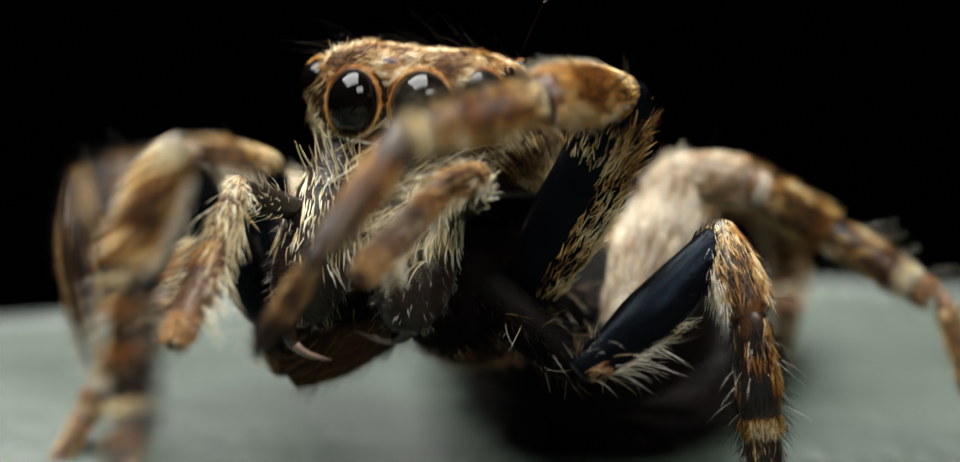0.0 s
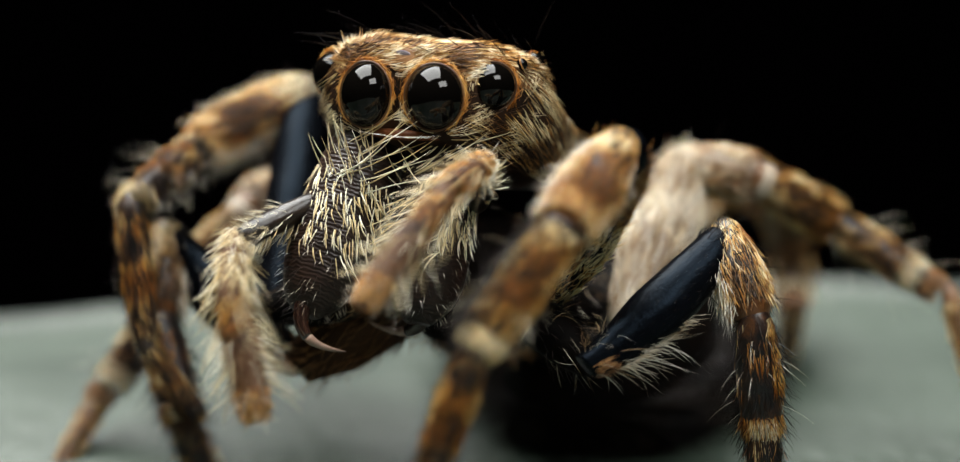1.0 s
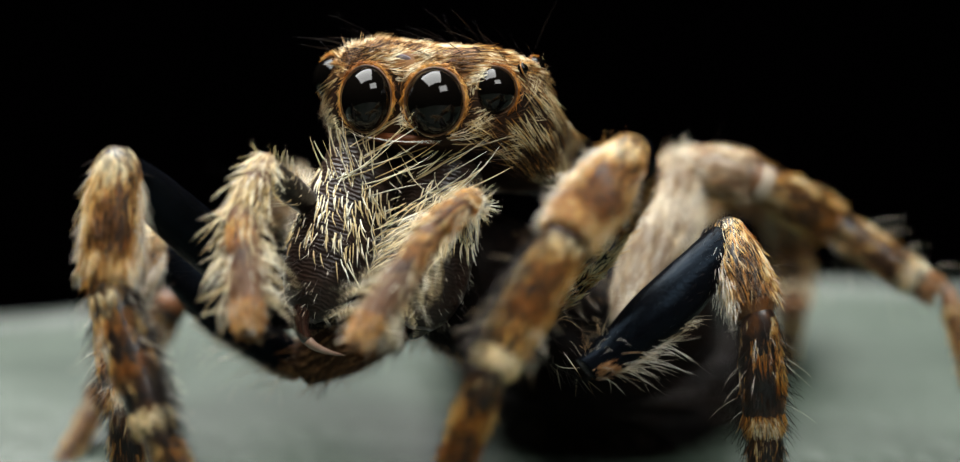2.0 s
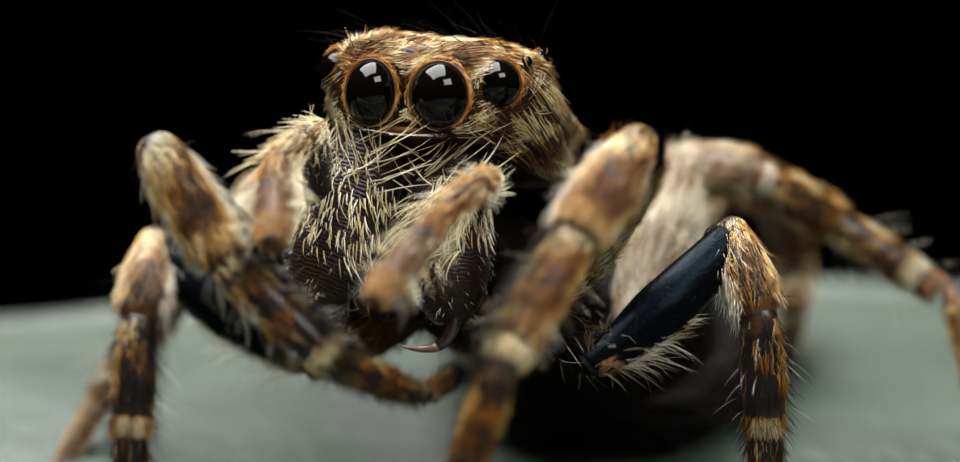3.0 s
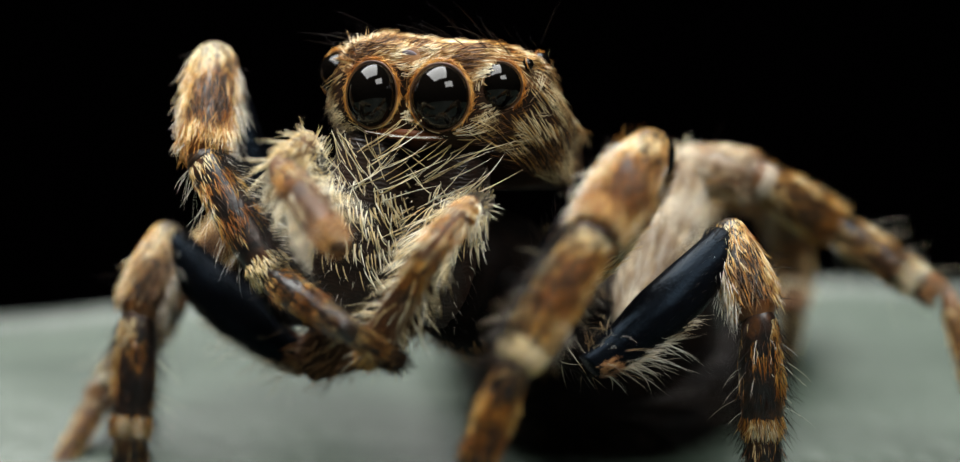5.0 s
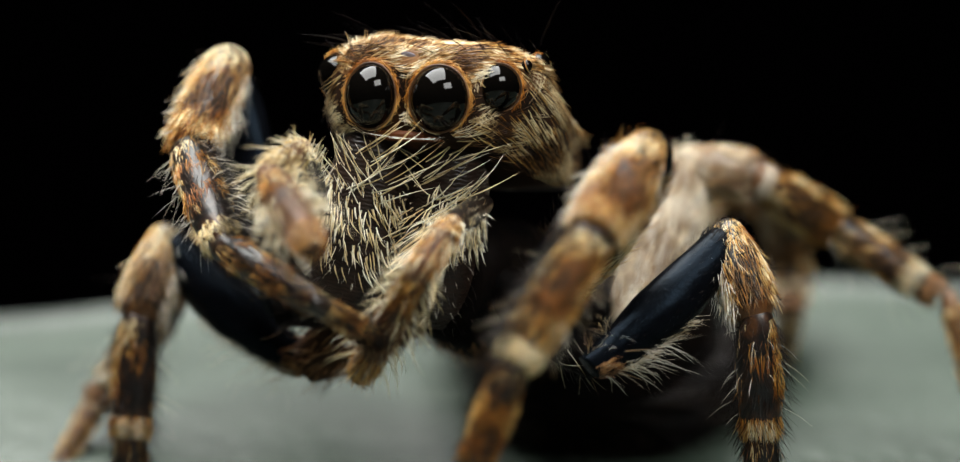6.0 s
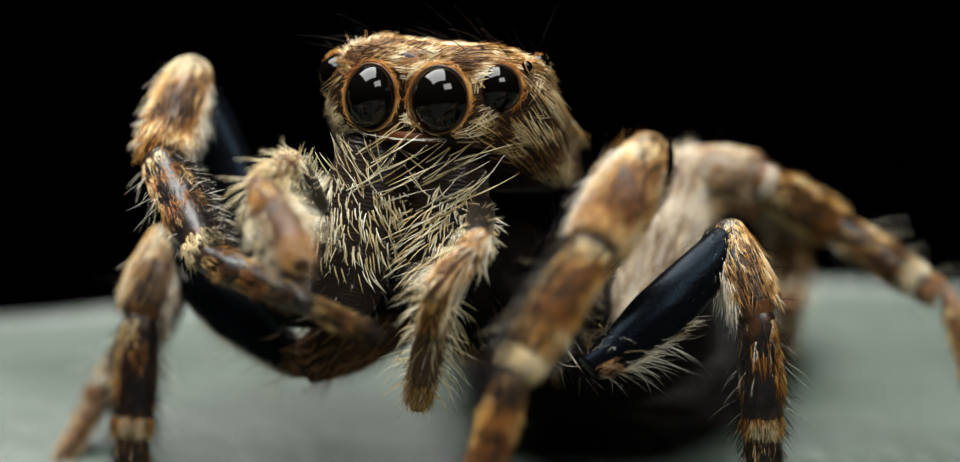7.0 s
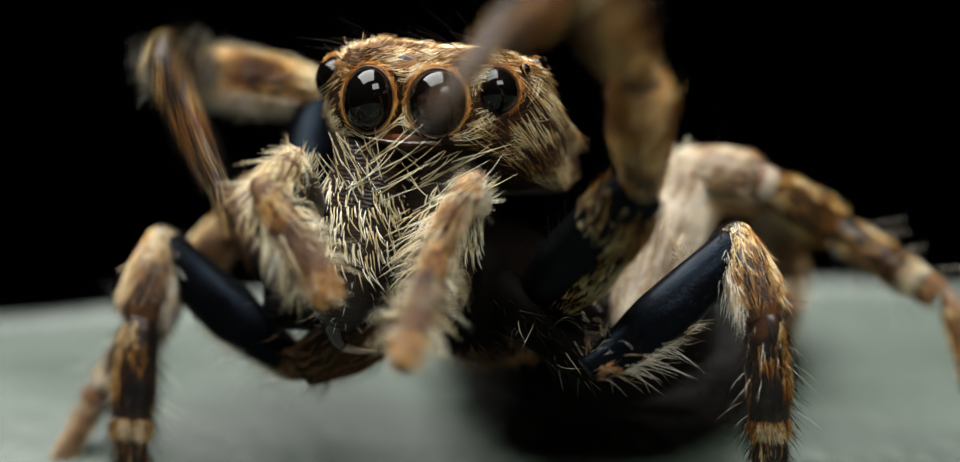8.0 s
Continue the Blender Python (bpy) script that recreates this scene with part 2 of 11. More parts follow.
# ---- the leaf ----
def leaf_blade():
    mat, nt, bsdf = shader("leaf_wax")
    co = nt.nodes.new("ShaderNodeTexCoord")
    n1 = add(nt, "ShaderNodeTexNoise", Scale=420.0, Detail=5.0, Roughness=0.6)
    n2 = add(nt, "ShaderNodeTexVoronoi", Scale=2600.0)
    n2.feature = "DISTANCE_TO_EDGE"
    r = ramp(nt, [(0.34, (0.014, 0.025, 0.016)), (0.5, (0.033, 0.048, 0.035)), (0.66, (0.066, 0.084, 0.068))])
    for n in (n1, n2):
        nt.links.new(co.outputs["Object"], n.inputs["Vector"])
    n3 = add(nt, "ShaderNodeTexNoise", Scale=170.0, Detail=3.0, Roughness=0.55)
    nt.links.new(co.outputs["Object"], n3.inputs["Vector"])
    blend = nt.nodes.new("ShaderNodeMix")
    blend.inputs["Factor"].default_value = 0.55
    nt.links.new(n1.outputs["Fac"], blend.inputs["A"])
    nt.links.new(n3.outputs["Fac"], blend.inputs["B"])
    grain = nt.nodes.new("ShaderNodeMapping")
    grain.inputs["Scale"].default_value = (0.35, 1.6, 1.0)
    n4 = add(nt, "ShaderNodeTexNoise", Scale=900.0, Detail=3.0, Roughness=0.6)
    nt.links.new(co.outputs["Object"], grain.inputs["Vector"])
    nt.links.new(grain.outputs["Vector"], n4.inputs["Vector"])
    streak = nt.nodes.new("ShaderNodeMix")
    streak.inputs["Factor"].default_value = 0.35
    nt.links.new(blend.outputs["Result"], streak.inputs["A"])
    nt.links.new(n4.outputs["Fac"], streak.inputs["B"])
    nt.links.new(streak.outputs["Result"], r.inputs["Fac"])
    nt.links.new(r.outputs["Color"], bsdf.inputs["Base Color"])
    b = add(nt, "ShaderNodeBump", Strength=0.5, Distance=0.00005)
    nt.links.new(n2.outputs["Distance"], b.inputs["Height"])
    nt.links.new(b.outputs["Normal"], bsdf.inputs["Normal"])
    bsdf.inputs["Roughness"].default_value = 0.5
    verts, faces, n, m = [], [], 96, 22
    for side in (0, 1):
        for i in range(m + 1):
            f = i / m
            for j in range(n):
                a = 2 * math.pi * j / n
                rad = 10.0 * f * (1 + 0.004 * math.sin(5 * a) + 0.003 * math.sin(13 * a))
                x, y = 3.0 + rad * math.cos(a) * 2.0, rad * math.sin(a) - 2.7
                z = 0.04 * math.sin(x * 0.7) * f + 0.04 * math.sin(y * 0.9 + x * 0.4) * f
                z += 0.12 * math.exp(-(y - 3.5) ** 2 / 6) + 0.09 * max(0, -y) ** 2 * (1 - 0.5 * f)
                z -= 0.88 * max(0, f - 0.9) ** 2
                z += 0.2 * math.exp(-((x + 2.2) / 2) ** 2) * min(1, max(0, (y - 3) / 4))
                verts.append((x, y, z - 0.06 - side * (0.28 - 0.16 * f ** 6)))
    ring = n * (m + 1)
    for side in (0, 1):
        for i in range(m):
            for j in range(n):
                k = (j + 1) % n
                q = (side * ring + i * n + j, side * ring + i * n + k, side * ring + (i + 1) * n + k, side * ring + (i + 1) * n + j)
                faces.append(q[::-1] if side == 0 else q)
    for j in range(n):
        k = (j + 1) % n
        faces.append((m * n + j, m * n + k, ring + m * n + k, ring + m * n + j))
    ob = new("leaf", mesh_from("leaf", verts, faces, mat))
    return tagged(ob, "broad waxy grey-green leaf with a rounded rim", "leaf")


leaf = leaf_blade()

# ---- the spider ----
spider = tagged(new("jumping_spider"), "furry brown and cream jumping spider grooming itself on a leaf", "spider")
spider.matrix_world = TILT

# carapace: rows of y (backwards), half width, top, bottom
CARAPACE = np.array([(0.06, 0.54, 0.32, -0.36), (0.11, 0.71, 0.45, -0.41), (0.22, 0.83, 0.52, -0.45), (0.4, 0.98, 0.57, -0.52), (0.7, 1.14, 0.60, -0.70), (0.92, 1.235, 0.58, -0.80),
                     (1.12, 1.28, 0.40, -0.83), (1.35, 1.31, 0.15, -0.86), (2.1, 1.2, -0.30, -0.86), (2.8, 0.85, -0.52, -0.82), (3.3, 0.35, -0.66, -0.78)])


def carapace_at(y, a):
    w, t, b = (np.interp(y, CARAPACE[:, 0], CARAPACE[:, k]) for k in (1, 2, 3))
    mid, h = (t + b) / 2, (t - b) / 2
    c, s = np.cos(a), np.sin(a)
    n = np.where((c > 0) & (s > 0), 0.52, 0.62)     # the shoulder behind the outer eye is squarer
    dent = 1 + 0.012 * np.sin(6 * a + 3 * y) + 0.01 * np.sin(9 * a - 5 * y)
    x = w * np.sign(c) * np.abs(c) ** n * dent
    x = np.where(x < 0, x * np.interp(y, [0.2, 0.6, 1.35, 3.3], [1.0, 0.88, 0.76, 1.0]), x)
    z = mid + h * np.sign(s) * np.abs(s) ** n * dent
    return np.stack([x, y + 0 * a, z], -1)


def carapace_normal(y, a):
    e = 0.02
    du = carapace_at(y, a + e) - carapace_at(y, a - e)
    dv = carapace_at(y + e, a) - carapace_at(y - e, a)
    return unit(np.cross(dv, du))


def build_carapace():
    ys = np.concatenate([np.linspace(0.06, 0.5, 14), np.linspace(0.56, 3.3, 34)])
    n, verts, faces = 56, [], []
    a = np.arange(n) * 2 * np.pi / n
    for y in ys:
        verts.extend(carapace_at(np.full(n, y), a).tolist())
    for i in range(len(ys) - 1):
        for j in range(n):
            k = (j + 1) % n
            faces.append((i * n + j, i * n + k, (i + 1) * n + k, (i + 1) * n + j))
    faces.append(tuple(range(n - 1, -1, -1)))
    faces.append(tuple(range((len(ys) - 1) * n, len(ys) * n)))
    me = mesh_from("carapace", verts, faces, SHELL_HEAD)
    me.materials.append(SHELL_CROWN)
    for face in me.polygons:
        x, y, z = (c / MM for c in face.center)
        face.material_index = int(z > 0.2 + 0.35 * max(0.0, y - 0.8) and (y > 0.08 or z > 0.3))
    return part("carapace", me, spider, "high square-fronted head shield with cream and rust hair")


carapace = build_carapace()

# x, y, z, radius, axis, width and height of each eye
EYES = [(-0.355, 0.10, -0.005, 0.32, (-0.06, -1, -0.02), 0.85, 1.04), (0.345, 0.10, 0.02, 0.325, (0.06, -1, -0.02), 0.94, 1.04),
        (-0.84, 0.45, 0.165, 0.225, (-0.55, -0.83, 0.05), 1, 1), (0.82, 0.37, 0.165, 0.245, (0.5, -0.86, 0.05), 0.97, 1),
        (-0.98, 0.75, 0.36, 0.06, (-0.9, 0, 0.4), 1, 1), (1.03, 0.62, 0.40, 0.06, (0.9, 0, 0.4), 1, 1),
        (-0.92, 1.0, 0.37, 0.13, (-0.85, 0.2, 0.45), 1, 1), (1.04, 1.0, 0.42, 0.11, (0.85, -0.2, 0.4), 1, 1)]


def build_eyes():
    for x, y, z, r, axis, wide, high in EYES:
        bm = bmesh.new()
        bmesh.ops.create_uvsphere(bm, u_segments=40, v_segments=24, radius=r * MM)
        bmesh.ops.scale(bm, vec=(wide, 1, high), verts=bm.verts)
        oval = np.array([wide, 1, high])
        me = bpy.data.meshes.new("eye")
        for f in bm.faces:
            f.smooth = True
        bm.to_mesh(me)
        bm.free()
        me.materials.append(EYE)
        e = part("eye", me, carapace, "glossy black eye")
        e.location = (x * MM, y * MM, z * MM)
        # raised rim round the lens
        ax = Vector(axis).normalized()
        q = ax.to_track_quat("Z", "Y").to_matrix()
        verts, faces, n, m = [], [], 48, 8
        for i in range(n):
            a = 2 * math.pi * i / n
            for j in range(m):
                b = 2 * math.pi * j / m
                tube = 0.005 + 0.018 * r
                rad = r * 0.985 + tube * math.cos(b) * (1 + 0.15 * math.sin(7 * a))
                verts.append(q @ Vector((rad * math.cos(a), rad * math.sin(a), r * 0.26 + tube * math.sin(b))) * Vector(oval) + Vector((x, y, z)))
                faces.append((i * m + j, ((i + 1) % n) * m + j, ((i + 1) % n) * m + (j + 1) % m, i * m + (j + 1) % m))
        part("eye_rim", mesh_from("eye_rim", [tuple(v) for v in verts], faces, SHELL_BROWN), carapace, "rust-orange rim round the eye")
        # short rust hairs on the rim
        cnt = int(1900 * r) + 50
        a = rng.uniform(0, 2 * math.pi, cnt)
        qm = np.array(q)
        radial = np.stack([np.cos(a), np.sin(a), 0 * a], -1) @ qm.T
        tang = np.stack([-np.sin(a), np.cos(a), 0 * a], -1) @ qm.T
        axv = np.array(ax)
        up = radial[:, 2] > rng.uniform(-0.9, 0.1, cnt)
        a, radial, tang, cnt = a[up], radial[up], tang[up], int(up.sum())
        root = np.array([x, y, z]) + radial * oval * (r * rng.uniform(0.98, 1.06, cnt))[:, None] + axv * (r * 0.22)
        flow = np.sign(rng.uniform(-1, 1, cnt))[:, None] * tang
        me = strands("rim_hair", root, radial * 0.06 + axv * 0.1 + flow + rng.normal(0, 0.1, (cnt, 3)), radial * 0.3 - axv * 0.5, rng.uniform(0.06, 0.14, cnt) * min(1.0, r / 0.24), rng.uniform(0.0035, 0.0055, cnt), HAIR_ORANGE)
        part("rim_hair", me, carapace, kind="stuff")
        # a thin pale fringe along the lower edge
        cnt = int(150 * r) + 6
        a = rng.uniform(0, 2 * math.pi, cnt)
        radial = np.stack([np.cos(a), np.sin(a), 0 * a], -1) @ qm.T
        tang = np.stack([-np.sin(a), np.cos(a), 0 * a], -1) @ qm.T
        low = radial[:, 2] < 0.1
        radial, tang, cnt = radial[low], tang[low], int(low.sum())
        root = np.array([x, y, z]) + radial * oval * (r * rng.uniform(0.99, 1.03, cnt))[:, None] + axv * (r * 0.2)
        me = strands("rim_fringe", root, tang + radial * 0.05 + rng.normal(0, 0.05, (cnt, 3)), -radial * 0.9, rng.uniform(0.1, 0.2, cnt), rng.uniform(0.0028, 0.0042, cnt), HAIR_CREAM)
        part("rim_fringe", me, carapace, "thin pale fringe under the eye", "stuff")


build_eyes()


def clear_of_eyes(root, k=1.19):
    ok = np.ones(len(root), bool)
    for x, y, z, r, axis, wide, high in EYES:
        d = root - np.array([x, y, z])
        ok &= np.linalg.norm(d, axis=1) > r * k
    # the bare spot on the brow and the bare strip under the eyes
    ok &= np.linalg.norm((root - np.array([-0.03, 0.1, 0.40])) / np.array([0.115, 0.25, 0.075]), axis=1) > 1
    ok &= ~((np.abs(root[:, 0]) < 0.5) & (root[:, 1] < 0.3) & (root[:, 2] < -0.24))
    return ok


def head_coat(name, count, ys, arc, material, length, radius, lift, flow, label="", bare=1.19):
    """Hair on the head shield between two angles; flow is the direction in which it lies,
    bare how far from the eyes it begins."""
    y = rng.uniform(ys[0], ys[1], count)
    a = rng.uniform(arc[0], arc[1], count)
    root = carapace_at(y, a)
    nor = carapace_normal(y, a)
    keep = clear_of_eyes(root, bare)
    root, nor, y, a = root[keep], nor[keep], y[keep], a[keep]
    n = len(root)
    f = flow(root) + rng.normal(0, 0.06, (n, 3))
    f = unit(f - nor * np.sum(f * nor, 1, keepdims=True))
    me = strands(name, root, nor * lift + f * (1 - lift), f * 0.8 - nor * 0.4 + np.array([0, 0.15, 0]), length * rng.uniform(0.5, 1.3, n), radius * rng.uniform(0.7, 1.2, n), material, 0.8)
    part(name, me, carapace, label, "stuff")


def flow_back(p):
    return np.stack([0.35 + p[:, 0] * 0.35 + 0.35 * np.sin(3 * p[:, 1] + 2 * p[:, 0]), 0 * p[:, 0] + 0.8, 0 * p[:, 0] - 0.1], -1)


def flow_round(p):
    """Hair on the face lies round the eyes and sweeps to one side between them."""
    base = np.stack([0.8 + 0 * p[:, 0], 0.3 + 0 * p[:, 0], np.where(p[:, 2] > -0.12, 0.45, -0.4)], -1)
    way = base * 0.4
    for x, y, z, r, axis, wide, high in EYES[:4]:
        dx, dz = p[:, 0] - x, p[:, 2] - z
        far = np.hypot(dx, dz)
        tang = np.stack([dz / far, 0 * dz, -dx / far], -1)
        tang *= np.where(np.sum(tang * base, 1, keepdims=True) < 0, -1.0, 1.0)
        way = way + tang * (1.3 * np.exp(-2.4 * np.maximum(0, far / r - 1)))[:, None]
    return way


def flow_side(p):
    return np.stack([0.5 * p[:, 0], 0 * p[:, 0] + 0.8, -0.3 - 0.6 * np.sin(2.5 * p[:, 1] + 2 * p[:, 2])], -1)


PI = math.pi
head_coat("crown_hair", 4600, (0.05, 1.6), (0.45, PI - 0.45), HAIR_HEAD, 0.25, 0.0058, 0.05, flow_back, "flat cream and rust hair")
head_coat("brow_hair", 2300, (0.06, 0.45), (0.25, PI - 0.25), HAIR_HEAD, 0.15, 0.0046, 0.03, flow_round)
head_coat("brow_hair", 520, (0.09, 0.3), (-0.35, 0.5), HAIR_BRONZE, 0.075, 0.0038, 0.02, flow_round, bare=1.08)
head_coat("cheek_hair", 300, (0.45, 1.8), (-0.75, 0.45), HAIR_CHEEK, 0.27, 0.0048, 0.07, flow_side, "cream hairs on dark cheek")
head_coat("cheek_hair", 300, (0.1, 1.2), (PI - 0.35, PI + 0.75), HAIR_BRONZE, 0.27, 0.0046, 0.07, flow_side, "cream hairs on dark cheek")
head_coat("cheek_hair", 230, (0.1, 1.2), (-0.75, 0.35), HAIR_GOLD, 0.3, 0.0041, 0.07, flow_side, "sparse gold hairs on dark cheek")
head_coat("jowl_hair", 420, (0.07, 0.75), (-1.0, 0.5), HAIR_BRONZE, 0.25, 0.0042, 0.04, lambda p: flow_round(p) + np.stack([0 * p[:, 0], 0.3 + 0 * p[:, 0], 0.5 * np.sin(5 * p[:, 0] + 7 * p[:, 2])], -1), "gold hairs sweeping back over the dark cheek")
head_coat("jowl_hair", 420, (0.07, 0.6), (PI - 0.45, PI + 1.0), HAIR_BRONZE, 0.27, 0.0045, 0.04, lambda p: np.stack([-1.0 + 0 * p[:, 0], 0.3 + 0 * p[:, 0], -0.6 + 0 * p[:, 0]], -1), "gold hairs sweeping back over the dark cheek")
head_coat("cheek_hair", 620, (0.8, 1.9), (-0.7, 0.6), HAIR_CHEEK, 0.27, 0.0050, 0.07, flow_side, "cream hairs on dark cheek")
head_coat("rust_hair", 280, (0.05, 0.9), (0.45, PI - 0.45), HAIR_AMBER, 0.2, 0.006, 0.06, flow_back, "rust hair on the brow")
head_coat("crown_bristle", 70, (0.06, 1.5), (0.5, PI - 0.5), HAIR_BLACK, 0.5, 0.0038, 0.45, lambda p: np.stack([-0.9 + 0 * p[:, 0], -0.8 + 0 * p[:, 0], 0.5 + 0 * p[:, 0]], -1), "long black bristles")


def face_hair():
    """Short hair on the flat face between and above the front eyes."""
    cnt = 1800
    root = np.stack([rng.uniform(-0.6, 0.56, cnt), 0.1 + 0 * np.arange(cnt), rng.uniform(-0.35, 0.5, cnt)], -1)
    root[:, 1] = 0.045 + 0.22 * np.maximum(0, np.abs(root[:, 0]) - 0.45) + 0.3 * np.maximum(0, root[:, 2] - 0.28)
    root = root[clear_of_eyes(root, 1.1)]
    n = len(root)
    flow = flow_round(root) * np.array([1, 0, 1]) + np.array([0, -0.08, 0]) + rng.normal(0, 0.14, (n, 3))
    me = strands("face_hair", root, flow, np.stack([0 * root[:, 0], 0.5 + 0 * root[:, 0], 0.3 + 0 * root[:, 0]], -1), rng.uniform(0.09, 0.2, n), rng.uniform(0.0034, 0.0054, n), HAIR_HEAD)
    part("face_hair", me, carapace, "short rust and cream hair", "stuff")


face_hair()


def bent_tube(name, path, radii, material, sides=12):
    path, verts, faces = [Vector(p) for p in path], [], []
    n = len(path)
    for i, p in enumerate(path):
        d = (path[min(i + 1, n - 1)] - path[max(i - 1, 0)]).normalized()
        u = d.cross(Vector((0.13, 0.97, 0.2))).normalized()
        v = d.cross(u)
        for j in range(sides):
            a = 2 * PI * j / sides
            verts.append(tuple(p + (u * math.cos(a) + v * math.sin(a)) * radii[i]))
    for i in range(n - 1):
        for j in range(sides):
            k = (j + 1) % sides
            faces.append((i * sides + j, i * sides + k, (i + 1) * sides + k, (i + 1) * sides + j))
    faces.append(tuple(range(sides - 1, -1, -1)))
    faces.append(tuple(range((n - 1) * sides, n * sides)))
    return mesh_from(name, verts, faces, material)


def arc_points(a, b, c, n):
    a, b, c = Vector(a), Vector(b), Vector(c)
    return [a * (1 - s) ** 2 + b * 2 * s * (1 - s) + c * s * s for s in (i / (n - 1) for i in range(n))]


part("clypeus", bent_tube("clypeus", arc_points((-0.62, 0.28, -0.35), (0, -0.16, -0.40), (0.62, 0.28, -0.35), 18), [0.02 + 0.035 * math.sin(PI * i / 17) for i in range(18)], CLYPEUS), carapace, "bare red-brown strip below the eyes")

root = np.stack([np.array([-0.32, -0.05]), np.array([-0.2, -0.2]), np.array([-0.37, -0.40])], -1)
part("clypeus_hair", strands("clypeus_hair", root, np.array([[1, -0.15, -0.1], [1, -0.1, 0.0]], float), np.array([[0, 0.2, 0.16]] * 2), np.array([0.85, 0.6]), np.full(2, 0.0034), HAIR_WHITE), carapace, "long white hairs lying across the lip", "stuff")
root = np.array([[1.0, 1.1, 0.62]])
part("long_bristle", strands("long_bristle", root, np.array([[0.25, 0.1, 1.0]]), np.array([[0.2, 0.0, 0.1]]), np.array([0.62]), np.array([0.004]), HAIR_BLACK), carapace, "long black bristle", "stuff")
part("dust_fleck", strands("dust_fleck", root + np.array([[0.17, 0.07, 0.52]]), np.array([[0.5, 0.1, 1.0]]), np.array([[0.8, 0.0, -0.4]]), np.array([0.13]), np.array([0.014]), HAIR_WHITE), carapace, "pale fleck of dust on a bristle", "stuff")
bm = bmesh.new()
bmesh.ops.create_uvsphere(bm, u_segments=16, v_segments=10, radius=MM)
bmesh.ops.transform(bm, matrix=Matrix.LocRotScale(Vector((-0.03, 0.115, 0.405)) * MM, Euler((0.5, 0.1, 0)), (0.09, 0.02, 0.055)), verts=bm.verts)
for face in bm.faces:
    face.smooth = True
spot = bpy.data.meshes.new("bare_spot")
bm.to_mesh(spot)
bm.free()
spot.materials.append(plain("bare_grey", (0.22, 0.19, 0.22), 0.5, 0.0, 0.2))
part("bare_spot", spot, carapace, "bare grey shiny spot on the brow")

# ---- underside and abdomen ----
chest = Tube([(-1.0, 0.3, 0.35, 0, 0), (-0.8, 0.5, 0.6, 0, 0), (0, 0.72, 0.76, 0, 0), (0.9, 0.5, 0.6, 0, 0), (1.3, 0.2, 0.3, 0, 0)], power=2.4)
# shade below the head is coloured into the sternum and most coxae
sternum = part("sternum", chest.mesh("sternum", SHELL_SHADE), spider, "underside, coloured near black for the shade there")
belly = coat("belly_hair", chest, sternum, 420, (-0.8, 1.1), HAIR_RUST, 0.26, 0.006, 0.4, "soft rust hair", angles=(0.3, PI - 0.3), jitter=0.3)
for ob in (sternum, belly):
    ob.data.transform(Matrix.Rotation(-PI / 2, 4, "X"))
HIPS = [(0.52, 0.90, 2.75, 0.26, SHELL_SHADE), (-1.96, 1.00, 2.75, 0.3, SHELL_SHADE), (-1.70, 1.40, 2.20, 0.37, SHELL_RUST), (1.12, 0.20, 2.21, 0.26, SHELL_SHADE), (1.23, 1.50, 2.69, 0.26, SHELL_SHADE), (-1.01, 2.40, 2.80, 0.26, SHELL_RUST), (1.10, 3.60, 2.73, 0.26, SHELL_SHADE), (-0.09, 3.40, 2.86, 0.26, SHELL_SHADE)]


def build_coxae():
    turn = Matrix.Rotation(math.radians(18), 3, "Z")
    origin = Vector((0.07, 1.45, 2.98))
    for x, y, z, r, mat in HIPS:
        p = turn @ (Vector((x, y, z)) - origin)
        base = Vector((p.x * 0.15, p.y * 0.75, 0.12))
        way = p - base
        tube = Tube([(0, r * 0.7, r * 0.7, 0, 0), (0.3, r, r, 0, 0), (way.length * 0.75, r * 0.95, r * 0.95, 0, 0), (way.length + 0.06, r * 0.55, r * 0.55, 0, 0)], bump=0.03, seed=x)
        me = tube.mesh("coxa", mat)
        c = part("coxa", me, sternum)
        if mat is SHELL_RUST:
            coat("rust_hair", tube, c, 300, (0.2, way.length), HAIR_RUST, 0.22, 0.006, 0.35, "soft rust hair", jitter=0.3)
        if mat is SHELL_SHADE:
            coat("coxa_hair", tube, c, 26, (0.6, way.length), HAIR_PALE, 0.34, 0.0036, 0.5, jitter=0.5, curl=1.4)
            coat("coxa_bristle", tube, c, 120, (0.3, way.length), HAIR_BLACK, 0.2, 0.005, 0.4)
        c.matrix_basis = Matrix.Translation(base * MM) @ way.to_track_quat("Z", "Y").to_matrix().to_4x4()


build_coxae()


